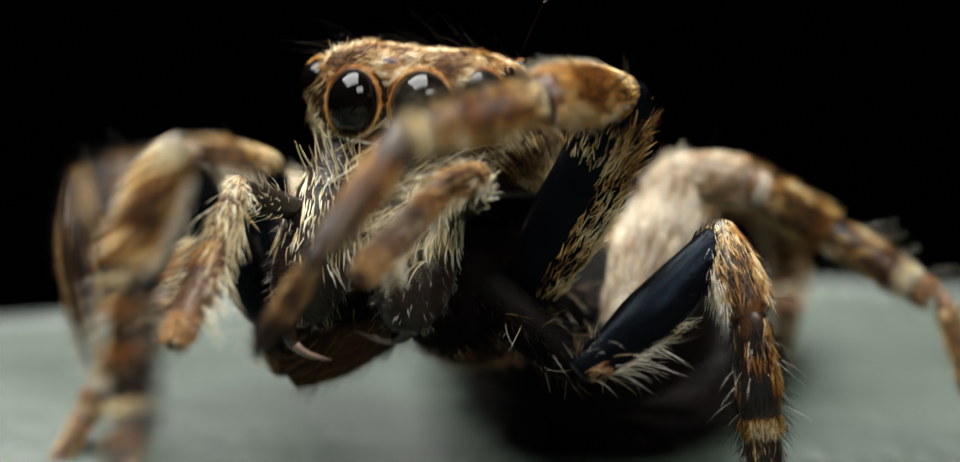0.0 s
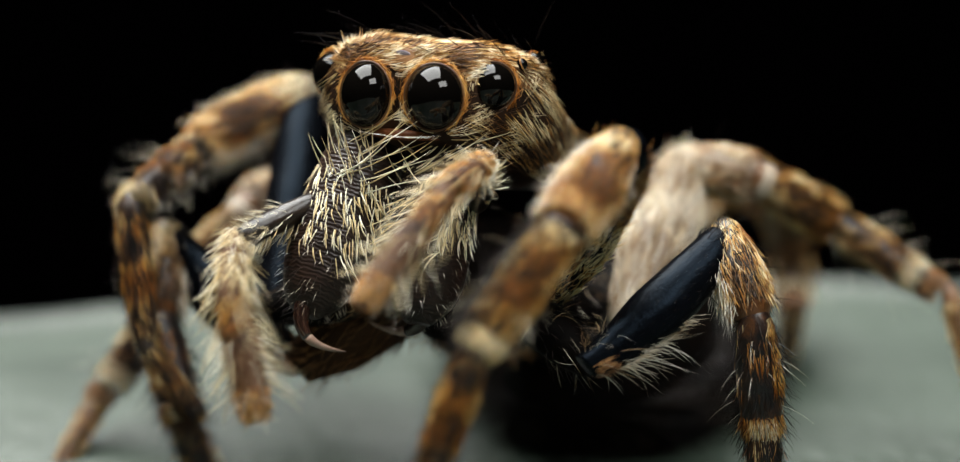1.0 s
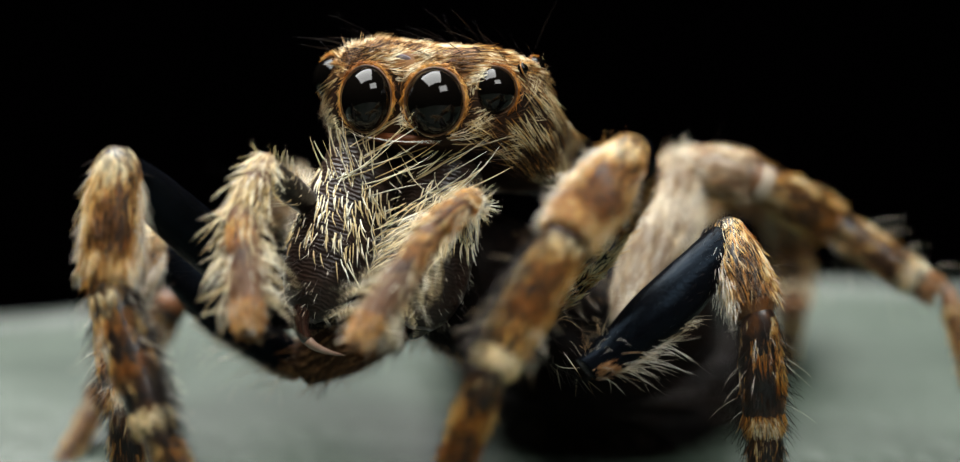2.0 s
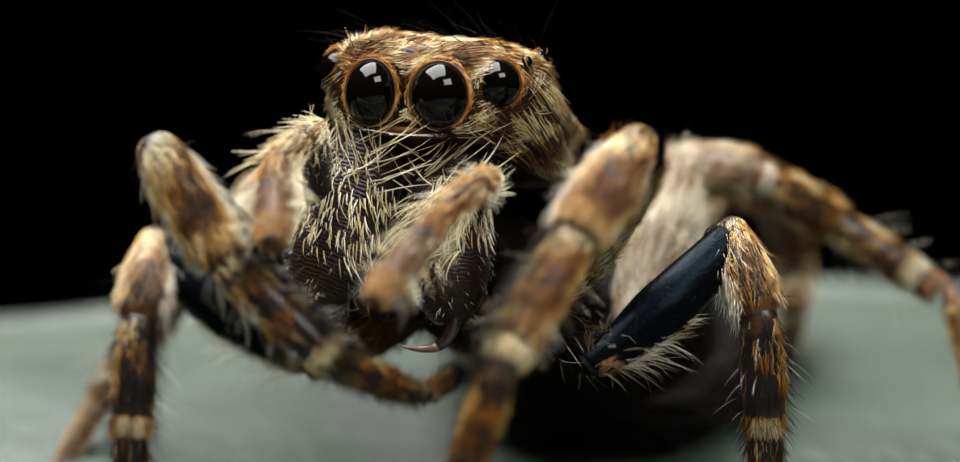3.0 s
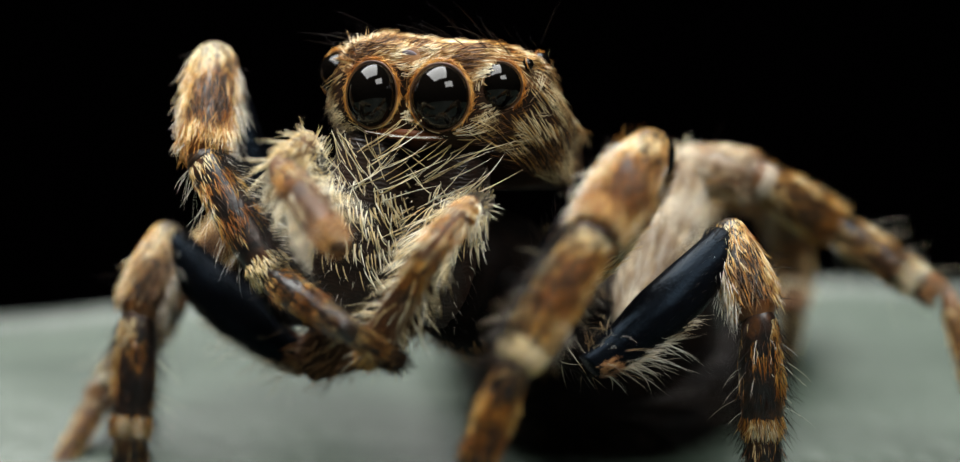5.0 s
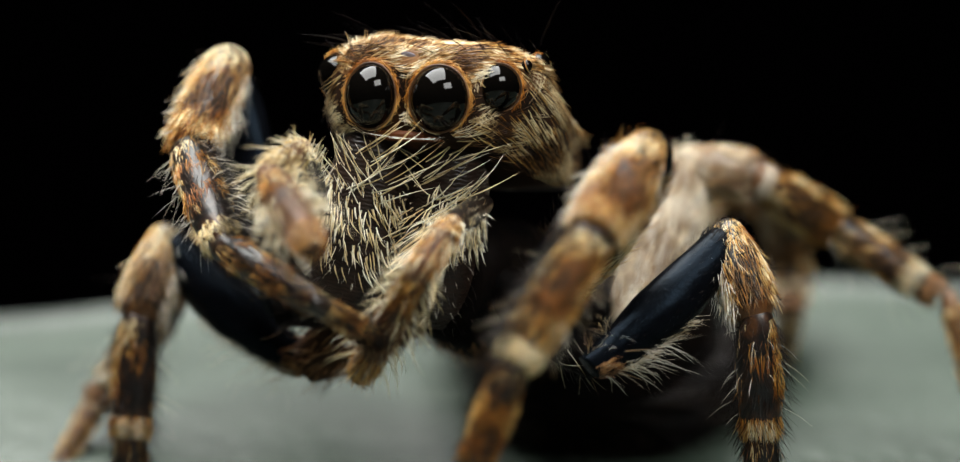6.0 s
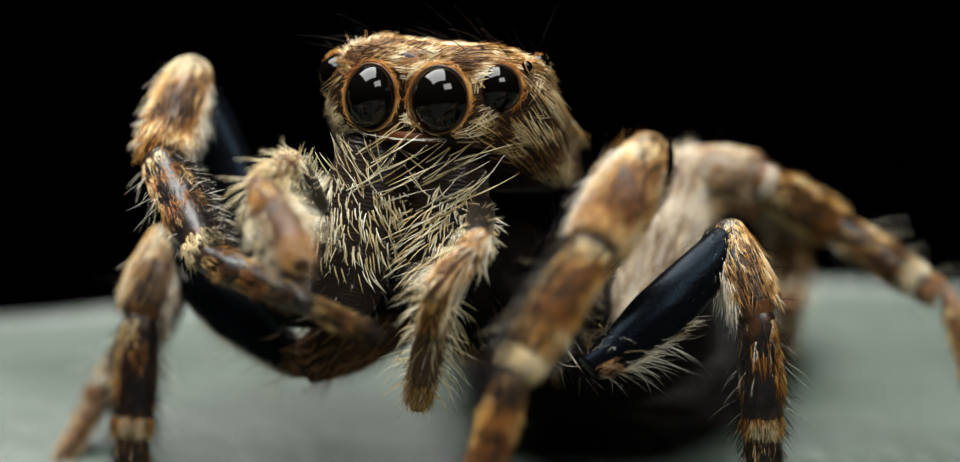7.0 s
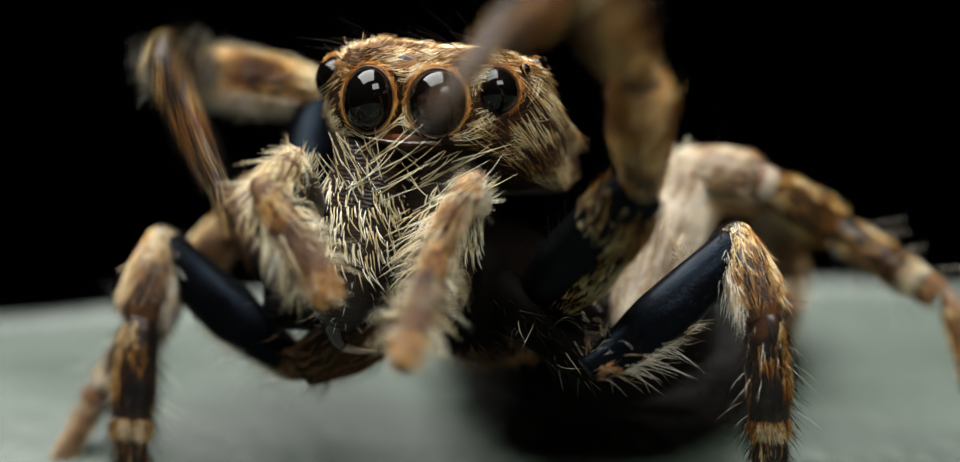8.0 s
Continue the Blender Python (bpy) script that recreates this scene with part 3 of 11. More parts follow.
def build_abdomen():
    prof = [(-1.5, 0.2, 0.2, 0, 0), (-1.3, 0.6, 0.5, 0, 0), (-0.8, 0.95, 0.8, 0, 0), (0, 1.15, 0.92, 0, 0), (1.0, 0.95, 0.85, 0, 0), (1.8, 0.45, 0.4, 0, 0), (2.1, 0.1, 0.1, 0, 0)]
    tube = Tube(prof, sides=36, rings=34)
    # black shell and long black fuzz stand in for the soft shadow beneath
    ob = part("abdomen", tube.mesh("abdomen", SHELL_SHADE), spider, "furry abdomen, coloured black for the shade under the spider")
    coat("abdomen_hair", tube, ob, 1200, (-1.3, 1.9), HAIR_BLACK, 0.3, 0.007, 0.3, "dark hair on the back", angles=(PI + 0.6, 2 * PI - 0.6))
    coat("belly_hair", tube, ob, 2400, (-1.45, 1.6), HAIR_BLACK, 0.85, 0.009, 0.66, "long black belly fuzz, softening the edge of the painted shade", angles=(-0.1, PI + 0.1), jitter=0.35)
    ob.matrix_basis = pose(1.3 * MM, 3.35 * MM, 2.25 * MM, -67, 0, -14)
    return ob


abdomen = build_abdomen()


# ---- jaws ----
FANGS = []
JAW_TURN = {-1: (-169.5, -20.2, 180.0), 1: (-171.6, -9.1, 180.0)}


def build_chelicera(side):
    """side -1: the one whose fang curves towards +x."""
    tube = Tube([(-0.34, 0.26, 0.28, 0, 0), (-0.15, 0.36, 0.36, 0, 0), (0.25, 0.41, 0.40, 0, 0), (0.8, 0.44, 0.42, 0, 0), (1.25, 0.38, 0.38, 0, 0), (1.5, 0.28, 0.29, 0, 0), (1.64, 0.12, 0.14, 0, 0)], sides=30, rings=34, bump=0.012, seed=side)
    jaw = part("chelicera", tube.mesh("chelicera", SHELL_JAW), spider, "wrinkled black jaw with pale hair on its upper half")
    turn = np.array(Euler([math.radians(d) for d in JAW_TURN[side]]).to_matrix())

    def brush(name, count, z, arc, way, spread, size, radius, curve, label):
        """Hairs on the jaw between two heights and angles, lying along a way given in the spider's axes."""
        zz, aa = rng.uniform(z[0], z[1], count), rng.uniform(arc[0], arc[1], count)
        root, nor = tube.at(zz, aa)
        flow = unit(np.array(way) + rng.normal(0, spread, (count, 3))) @ turn
        me = strands(name, root, nor * 0.22 + flow, np.tile(np.array(curve, float) @ turn, (count, 1)), rng.uniform(size[0], size[1], count), radius * rng.uniform(0.8, 1.15, count), HAIR_CREAM)
        part(name, me, jaw, label, "stuff")

    if side < 0:
        brush("long_hair", 32, (-0.1, 0.42), (-2.0, -0.35), (-0.3, -0.15, 0.9), 0.12, (0.24, 0.44), 0.0078, (0.25, 0, 0.4), "long cream hairs combed up and outwards")
        brush("long_hair", 17, (-0.12, 0.36), (-2.3, -0.9), (0.93, -0.22, 0.3), 0.07, (0.6, 0.9), 0.0085, (0, 0.1, 0.35), "long white hairs lying across the jaws")
        brush("scale_hair", 230, (0.2, 0.92), (-PI + 0.5, 0.25), (-0.15, -0.1, -1.0), 0.18, (0.12, 0.22), 0.0098, (0.45, 0.3, -0.3), "thick cream scale hairs")
        brush("scale_hair", 16, (0.85, 1.12), (-PI + 0.5, 0.0), (0.05, -0.1, -1.0), 0.2, (0.13, 0.22), 0.008, (0.3, 0.3, -0.3), "thick cream scale hairs")
    else:
        brush("long_hair", 36, (-0.1, 0.62), (-1.7, -0.1), (0.9, -0.2, 0.34), 0.07, (0.45, 0.85), 0.0088, (0, 0.1, 0.4), "long white hairs lying across the jaws")
        brush("long_hair", 8, (-0.05, 0.4), (-1.6, -0.4), (-0.5, -0.25, 0.8), 0.15, (0.3, 0.5), 0.007, (0.2, 0, 0.3), "long white hairs lying across the jaws")
        brush("curved_hair", 64, (0.38, 1.0), (-1.9, 0.2), (-0.85, -0.2, -0.35), 0.1, (0.24, 0.46), 0.0085, (0.1, 0.1, -0.75), "curved cream hairs crossing the gap between the jaws")
        brush("scale_hair", 125, (0.22, 0.85), (-PI + 0.3, -1.1), (-0.35, -0.1, -1.0), 0.16, (0.13, 0.23), 0.0096, (0.4, 0.3, -0.3), "thick cream scale hairs")
    coat("jaw_down", tube, jaw, 90, (0.7, 1.6), HAIR_WHITE, 0.13, 0.0028, 0.5, "fine pale hairs")
    coat("jaw_bristle", tube, jaw, 130, (0.6, 1.65), HAIR_BLACK, 0.2, 0.005, 0.6)
    k = side
    path = arc_points((-0.04 * k, -0.1, 1.40), (-0.12 * k, -0.2, 2.03), (0.5 * k, -0.1, 1.86), 20)
    fang = part("fang", bent_tube("fang", path[:12], [0.10 * (1 - i / 19) ** 0.8 + 0.005 for i in range(12)], FANG, 14), jaw, "curved black fang")
    tip = part("fang_tip", bent_tube("fang_tip", path[11:], [0.0995 * (1 - i / 19) ** 0.8 + 0.005 for i in range(11, 20)], FANG_TIP, 14), jaw, "pale sharp tip of the fang")
    FANGS.extend([(fang, side), (tip, side)])
    return jaw


chelicera_r = build_chelicera(-1)
chelicera_l = build_chelicera(1)


# ---- legs ----
def segment(name, prof, material, label=""):
    tube = Tube(prof, bump=0.02, seed=rng.uniform(0, 6))
    return tube, part(name, tube.mesh(name, material), spider, label)


def limb(length, r0, r1, r2, flat=0.9):
    """Profile of a limb: radius at its root, its middle and its end."""
    return [(-0.15, r0 * 0.3, r0 * 0.3 * flat, 0, 0), (-0.08, r0 * 0.75, r0 * 0.75 * flat, 0, 0), (0.05, r0 * 0.95, r0 * 0.95 * flat, 0, 0), (length * 0.45, r1, r1 * flat, 0, 0), (length * 0.9, r2, r2 * flat, 0, 0), (length + 0.03, r2 * 0.5, r2 * 0.5 * flat, 0, 0)]


def thorns(name, tube, parent, count, z, length, radius=0.01, lift=0.75, angles=(0, 2 * PI)):
    coat(name, tube, parent, count, z, HAIR_BLACK, length, radius, lift, "black spines", angles, 0.3, 0.2)


def cuff(tube, parent, z0, z1, material=SHELL_RING, label="bare red-brown joint ring"):
    """A bare, slightly proud ring of horn where two segments meet."""
    zz = np.linspace(z0, z1, 7)
    swell = 1.015 + 0.045 * np.sin(np.linspace(0, PI, 7))
    rows = []
    for z, k in zip(zz, swell):
        rx, ry, ox, oy = (float(np.interp(z, tube.z, c)) for c in tube.cols)
        rows.append((z, rx * k, ry * k, ox, oy))
    part("cuff", Tube(rows, rings=9, bump=0.015, seed=z0).mesh("cuff", material), parent, label)


def front_leg(inner, fringe, thigh, foot, toe, gold, stout, girth, rust):
    """thigh, foot, toe: lengths of femur, metatarsus and tarsus; stout: how thick knee and shin are;
    girth: how thick the thigh is; rust: how many rust hairs the knee has."""
    seg = {}
    k = thigh / 2.58
    t, f = segment("femur", [(-0.05, 0.14, 0.12, 0, 0), (0.15, 0.26 * girth, 0.21 * girth, 0, 0), (1.1 * k, 0.40 * girth, 0.30 * girth, 0.03, 0), (2.1 * k, 0.34 * girth, 0.26 * girth, 0, 0), (2.5 * k, 0.24 * girth, 0.2 * girth, 0, 0), (2.6 * k, 0.1, 0.1, 0, 0)], SHELL_BLACK, "thick shiny black thigh flecked with gold hair")
    if gold > 60:
        coat("gold_hair", t, f, gold // 2, (0.4, 2.5), HAIR_GOLD, 0.2, 0.0085, 0.2, angles=(-1.3, 0.9))
        coat("gold_hair", t, f, gold // 4, (1.9, 2.55), HAIR_GOLD, 0.17, 0.006, 0.3)
    coat("under_hair", t, f, 40, (0.1, 2.3), HAIR_BLACK, 0.28, 0.0032, 0.6, angles=(PI - 0.6, PI + 0.6))
    seg["femur"] = f
    t, f = segment("patella", limb(1.25, (0.19 if rust > 400 else 0.235) * stout, 0.265 * stout, 0.225 * stout), SHELL_DARK, "knee segment with thick gold and cream hair")
    coat("knee_hair", t, f, 1250, (0.02, 1.02), HAIR_GOLD, 0.26, 0.0072, 0.08)
    cuff(t, f, 1.06, 1.26)
    coat("joint_hair", t, f, 160, (-0.12, 0.1), HAIR_ORANGE if rust > 400 else HAIR_BRONZE, 0.16, 0.006, 0.2)
    coat("rust_patch", t, f, 260, (0.7, 1.05), HAIR_ORANGE, 0.17, 0.0072, 0.07, angles=(inner - 1.6, inner + 1.0))
    coat("rust_patch", t, f, rust, (0.25, 1.06), HAIR_AMBER, 0.18, 0.0072, 0.09)
    coat("rust_patch", t, f, rust // 2, (0.8, 1.08), HAIR_ORANGE, 0.17, 0.0072, 0.1)
    coat("fringe_hair", t, f, fringe, (0.1, 1.1), HAIR_WHITE, 0.29, 0.0036, 0.33, angles=(inner - 0.7, inner + 0.7))
    coat("fringe_hair", t, f, 30, (0.1, 1.15), HAIR_WHITE, 0.24, 0.0045, 0.45, angles=(inner + PI - 0.6, inner + PI + 0.6))
    coat("cuff_hair", t, f, 120, (0.95, 1.1), HAIR_GOLD, 0.16, 0.007, 0.12)
    if rust < 400:
        coat("cap_hair", t, f, 190, (-0.14, 0.06), HAIR_BRONZE, 0.13, 0.0055, 0.3, "dark grizzled hair on the knee cap")
        coat("cuff_hair", t, f, 170, (1.0, 1.22), HAIR_ORANGE, 0.16, 0.006, 0.15)
    thorns("spine", t, f, 8, (0.0, 0.15), 0.2)
    seg["patella"] = f
    t, f = segment("tibia", limb(1.51, 0.2 * stout, 0.215 * stout, 0.185 * stout), SHELL_BANDED, "banded dark brown and rust shin")
    coat("shin_hair", t, f, 100 + rust // 2, (0.05, 1.05), HAIR_GOLD, 0.17, 0.007, 0.06)
    for a, b, n in ((0.04, 0.14, 90), (0.26, 0.46, 170), (0.70, 0.88, 130)):
        coat("rust_patch", t, f, n, (a, b), HAIR_GOLD if a < 0.2 else HAIR_AMBER, 0.15, 0.0072, 0.07)
    coat("pale_band", t, f, 420 if rust > 400 else 230, (1.27, 1.44), HAIR_BAND, 0.14, 0.0062, 0.2, "cream band of hair")
    cuff(t, f, -0.02, 0.04, SHELL_DARK, "dark joint ring")
    coat("dark_hair", t, f, 420, (0.0, 1.5), HAIR_BLACK, 0.3, 0.004, 0.45, angles=(inner - 1.0, inner + 1.0))
    coat("fringe_hair", t, f, 26 if rust > 400 else 55, (0.1, 1.4), HAIR_PALE if rust > 400 else HAIR_WHITE, 0.3, 0.0036, 0.6, angles=(PI - 0.9, PI + 0.9))
    coat("fringe_hair", t, f, 24 if rust > 400 else 50, (0.0, 1.3), HAIR_PALE if rust > 400 else HAIR_WHITE, 0.36, 0.0026, 0.6, angles=(-1.0, 1.0))
    if rust > 400:
        coat("rust_patch", t, f, 520, (0.05, 1.2), HAIR_AMBER, 0.16, 0.0066, 0.07)
    seg["tibia"] = f
    t, f = segment("metatarsus", limb(foot, 0.165 * stout, 0.15 * stout, 0.125 * stout), SHELL_BANDED, "banded slender foot segment")
    coat("foot_hair", t, f, 200, (0.02, 1.3), HAIR_LEG, 0.15, 0.0055, 0.15)
    coat("rust_patch", t, f, 220, (0.5, 0.95), HAIR_AMBER, 0.14, 0.0065, 0.08)
    cuff(t, f, -0.02, 0.04, SHELL_DARK, "dark joint ring")
    coat("pale_band", t, f, 70 if inner else 220, (0.1, 0.3) if inner else (0.3, 0.52), HAIR_AMBER, 0.16, 0.006, 0.2, "gold band of hair")
    coat("dark_hair", t, f, 260, (0.0, 1.4), HAIR_BLACK, 0.2, 0.004, 0.45)
    seg["metatarsus"] = f
    t, f = segment("tarsus", limb(toe, 0.115, 0.105, 0.085), SHELL_DARK, "dark furry foot tip")
    coat("foot_hair", t, f, 420, (0.02, 0.82), HAIR_LEG, 0.14, 0.005, 0.25)
    coat("dark_hair", t, f, 260, (0.5, 0.86), HAIR_BLACK, 0.14, 0.004, 0.5)
    seg["tarsus"] = f
    return seg


def second_leg(inner):
    seg = {}
    low = 0.1 if inner == 0 else -0.1
    t, f = segment("femur", [(-0.05, 0.14, 0.12, 0, 0), (0.15, 0.19, 0.18, low * 0.5, 0), (0.95, 0.30, 0.26, low, 0), (1.6, 0.24, 0.21, low * 0.7, 0), (1.9, 0.19, 0.17, low * 0.3, 0), (2.0, 0.1, 0.1, 0, 0)], SHELL_BLACK, "blue-black glossy thigh with a pale fringe below")
    coat("fine_hair", t, f, 260, (0.1, 1.9), HAIR_BLACK, 0.06, 0.0025, 0.08)
    down = (0.7 if inner == 0 else -0.7, 0, -0.9)
    coat("under_fringe", t, f, 34, (-0.04, 0.75), HAIR_WHITE, 0.48, 0.0034, 0.55, angles=(inner - 0.7, inner + 0.7), curl=1.5, jitter=0.3, droop=down)
    coat("under_fringe", t, f, 26, (0.0, 0.35), HAIR_PALE, 0.36, 0.0032, 0.7, curl=1.5, jitter=0.4, droop=down)
    coat("under_fuzz", t, f, 100, (0.1, 1.1), HAIR_PALE, 0.16, 0.0028, 0.5, angles=(inner - 0.5, inner + 0.5), jitter=0.3)
    coat("rust_hair", t, f, 110, (-0.05, 0.14), HAIR_RUST, 0.1, 0.006, 0.4, angles=(inner - 1.4, inner + 1.4))
    coat("joint_hair", t, f, 150, (1.72, 1.98), HAIR_BLACK, 0.12, 0.006, 0.25)
    thorns("spine", t, f, 9, (1.4, 1.9), 0.3, 0.009, 0.8)
    seg["femur"] = f
    t, f = segment("patella", limb(0.93, 0.2, 0.265, 0.22), SHELL_DARK, "knee segment with gold and silvery white hair")
    cuff(t, f, 0.8, 0.95)
    coat("knee_hair", t, f, 1000, (-0.1, 0.74), HAIR_GOLD, 0.2, 0.0078, 0.09)
    coat("silver_hair", t, f, 380, (0.05, 0.74), HAIR_PALE, 0.2, 0.006, 0.12, "silvery tan hair")
    coat("joint_hair", t, f, 160, (-0.12, 0.14), HAIR_ORANGE, 0.15, 0.007, 0.2)
    coat("white_fringe", t, f, 110, (0.05, 0.8), HAIR_WHITE, 0.27, 0.0052, 0.33, angles=(inner - 1.0, inner + 0.9))
    coat("long_bristle", t, f, 10, (0.1, 0.9), HAIR_BLACK, 0.55, 0.004, 0.8)
    seg["patella"] = f
    t, f = segment("tibia", limb(1.17, 0.195, 0.23, 0.2), SHELL_BANDED, "banded dark brown and rust shin")
    coat("shin_hair", t, f, 90, (0.04, 1.0), HAIR_LEG, 0.12, 0.0066, 0.03)
    front, outer = -PI / 2, inner + PI
    coat("rust_patch", t, f, 130, (0.0, 0.2), HAIR_GOLD, 0.13, 0.0056, 0.05, angles=(outer - 1.6, outer + 0.9))
    coat("rust_patch", t, f, 40, (0.2, 0.5), HAIR_AMBER, 0.16, 0.0056, 0.04, angles=(front - 0.5, front + 0.5))
    coat("rust_patch", t, f, 240, (0.05, 0.75), HAIR_AMBER, 0.14, 0.0054, 0.05, angles=(outer - 0.9, outer + 0.9))
    coat("pale_band", t, f, 300, (0.96, 1.12), HAIR_AMBER, 0.13, 0.0058, 0.15, "gold band of hair")
    coat("pale_band", t, f, 120, (0.98, 1.12), HAIR_CREAM, 0.12, 0.0055, 0.15, "gold band of hair", angles=(front - 0.8, front + 0.7))
    coat("dark_hair", t, f, 300, (0.0, 1.15), HAIR_BLACK, 0.26, 0.004, 0.5)
    coat("white_fringe", t, f, 26, (0.0, 1.1), HAIR_WHITE, 0.34, 0.003, 0.7)
    seg["tibia"] = f
    t, f = segment("metatarsus", limb(0.9, 0.185, 0.175, 0.15), SHELL_BANDED, "banded slender foot segment")
    coat("foot_hair", t, f, 240, (0.02, 0.85), HAIR_LEG, 0.16, 0.0055, 0.2)
    coat("dark_hair", t, f, 180, (0.0, 0.88), HAIR_BLACK, 0.2, 0.004, 0.45)
    seg["metatarsus"] = f
    t, f = segment("tarsus", limb(0.48, 0.115, 0.1, 0.085), SHELL_DARK, "dark furry foot tip")
    coat("foot_hair", t, f, 300, (0.02, 0.47), HAIR_LEG, 0.13, 0.005, 0.3)
    seg["tarsus"] = f
    return seg


def hind_leg(soft, shell, toe=0.78):
    seg = {}
    t, f = segment("femur", limb(1.95, 0.24, 0.36, 0.25), shell, "pale hairy thigh")
    coat("soft_hair", t, f, 1200, (0.05, 1.9), soft, 0.26, 0.007, 0.15)
    coat("brown_streak", t, f, 240, (0.05, 1.9), HAIR_BRONZE, 0.28, 0.008, 0.12)
    coat("white_fur", t, f, 220, (0.05, 1.6), HAIR_WHITE, 0.3, 0.0065, 0.2)
    seg["femur"] = f
    t, f = segment("patella", limb(0.78, 0.24, 0.27, 0.22), shell, "pale tan knee segment")
    coat("soft_hair", t, f, 620, (-0.05, 0.66), soft, 0.17, 0.0065, 0.12)
    coat("brown_streak", t, f, 62, (0.0, 0.6), HAIR_AMBER, 0.2, 0.008, 0.12)
    coat("dark_band", t, f, 110, (0.62, 0.76), HAIR_RUST, 0.1, 0.006, 0.15)
    thorns("spine", t, f, 6, (0.3, 0.8), 0.5, 0.006)
    seg["patella"] = f
    t, f = segment("tibia", limb(1.15, 0.2, 0.235, 0.2), SHELL_BROWN, "tan and rust banded shin")
    coat("shin_hair", t, f, 620, (0.12, 0.95), HAIR_GOLD, 0.2, 0.0068, 0.12)
    coat("dark_hair", t, f, 110, (0.1, 0.7), HAIR_BLACK, 0.2, 0.006, 0.15)
    cuff(t, f, 0.0, 0.14, SHELL_PALE, "pale bare joint ring")
    coat("rust_patch", t, f, 220, (0.72, 0.95), HAIR_AMBER, 0.15, 0.007, 0.1)
    cuff(t, f, 0.98, 1.17)
    seg["tibia"] = f
    t, f = segment("metatarsus", limb(1.29, 0.19, 0.185, 0.15), SHELL_BANDED, "tan and dark banded foot segment")
    cuff(t, f, -0.02, 0.1)
    coat("foot_hair", t, f, 420, (0.18, 0.95), HAIR_GOLD, 0.17, 0.0062, 0.15)
    coat("dark_hair", t, f, 110, (0.1, 0.9), HAIR_BLACK, 0.2, 0.005, 0.3)
    coat("pale_band", t, f, 260, (0.86, 1.06), HAIR_CREAM, 0.13, 0.0066, 0.15, "cream band of hair")
    coat("dark_band", t, f, 240, (1.14, 1.28), HAIR_RUST, 0.14, 0.006, 0.2)
    coat("white_fringe", t, f, 26, (0.0, 1.2), HAIR_WHITE, 0.42, 0.003, 0.6)
    seg["metatarsus"] = f
    t, f = segment("tarsus", limb(toe, 0.12, 0.1, 0.085), SHELL_BROWN, "tan furry foot tip")
    coat("foot_hair", t, f, 380, (0.0, toe * 0.95), HAIR_GOLD, 0.13, 0.005, 0.3)
    seg["tarsus"] = f
    return seg


def palp(base, tip, fluff, stout, tone):
    """base, tip: lengths of the first and last segment; fluff: how thick its hair is;
    stout: how wide its tip is; tone: the short hair on its joint."""
    seg = {}
    n = lambda count: int(count * fluff)
    t, f = segment("palp_femur", limb(base, 0.13, 0.15, 0.14), SHELL_DARK, "dark feeler base")
    coat("palp_hair", t, f, n(110), (0.3, base), HAIR_CREAM, 0.2, 0.0058, 0.5, fine=False)
    seg["femur"] = f
    t, f = segment("palp_tibia", limb(0.6, 0.14, 0.155, 0.14), SHELL_PALP, "rust feeler joint with cream hair")
    coat("palp_hair", t, f, n(80), (-0.12, 0.25), HAIR_CREAM, 0.24, 0.0062, 0.55, fine=False)
    coat("knee_hair", t, f, n(150), (-0.13, 0.12), tone, 0.11, 0.0055, 0.3)
    coat("rust_hair", t, f, n(200), (0.2, 0.58), tone, 0.14, 0.0055, 0.2)
    coat("skirt_hair", t, f, n(58), (0.2, 0.56), HAIR_CREAM, 0.5, 0.0064, 0.36, "skirt of long cream hair", curl=0.9, fine=False)
    seg["tibia"] = f
    t, f = segment("palp_tarsus", limb(tip, 0.14 * stout, 0.165 * stout, 0.14 * stout), SHELL_PALP, "dark feeler tip with long cream hair on its sides")
    for side in (0, PI):
        coat("palp_hair", t, f, n(42), (0.0, tip * 0.8), HAIR_CREAM, 0.42, 0.0066, 0.68, "long cream hair", angles=(side - 0.7, side + 0.7), curl=1.5, fine=False)
    coat("palp_hair", t, f, n(16), (0.0, tip * 0.55), HAIR_CREAM, 0.36, 0.006, 0.28, "long cream hair", angles=(-2.5, -0.6), curl=0.9, fine=False)
    coat("palp_hair", t, f, n(20), (0.0, tip * 0.7), HAIR_CREAM, 0.3, 0.006, 0.5, "long cream hair", angles=(0.6, 2.5), curl=0.9, fine=False)
    coat("brown_hair", t, f, n(330), (0.05, tip * 0.95), HAIR_RUST, 0.15, 0.005, 0.14)
    coat("grey_hair", t, f, n(120), (tip * 0.35, tip), HAIR_PALE, 0.2, 0.0034, 0.45)
    coat("rust_patch", t, f, n(90), (tip * 0.05, tip * 0.3), HAIR_AMBER, 0.14, 0.0056, 0.2, angles=(-2.6, -0.5))
    coat("tip_hair", t, f, n(300), (tip * 0.76, tip), HAIR_ORANGE, 0.09, 0.005, 0.3, "rust-brown hair on the tip")
    seg["tarsus"] = f
    return seg


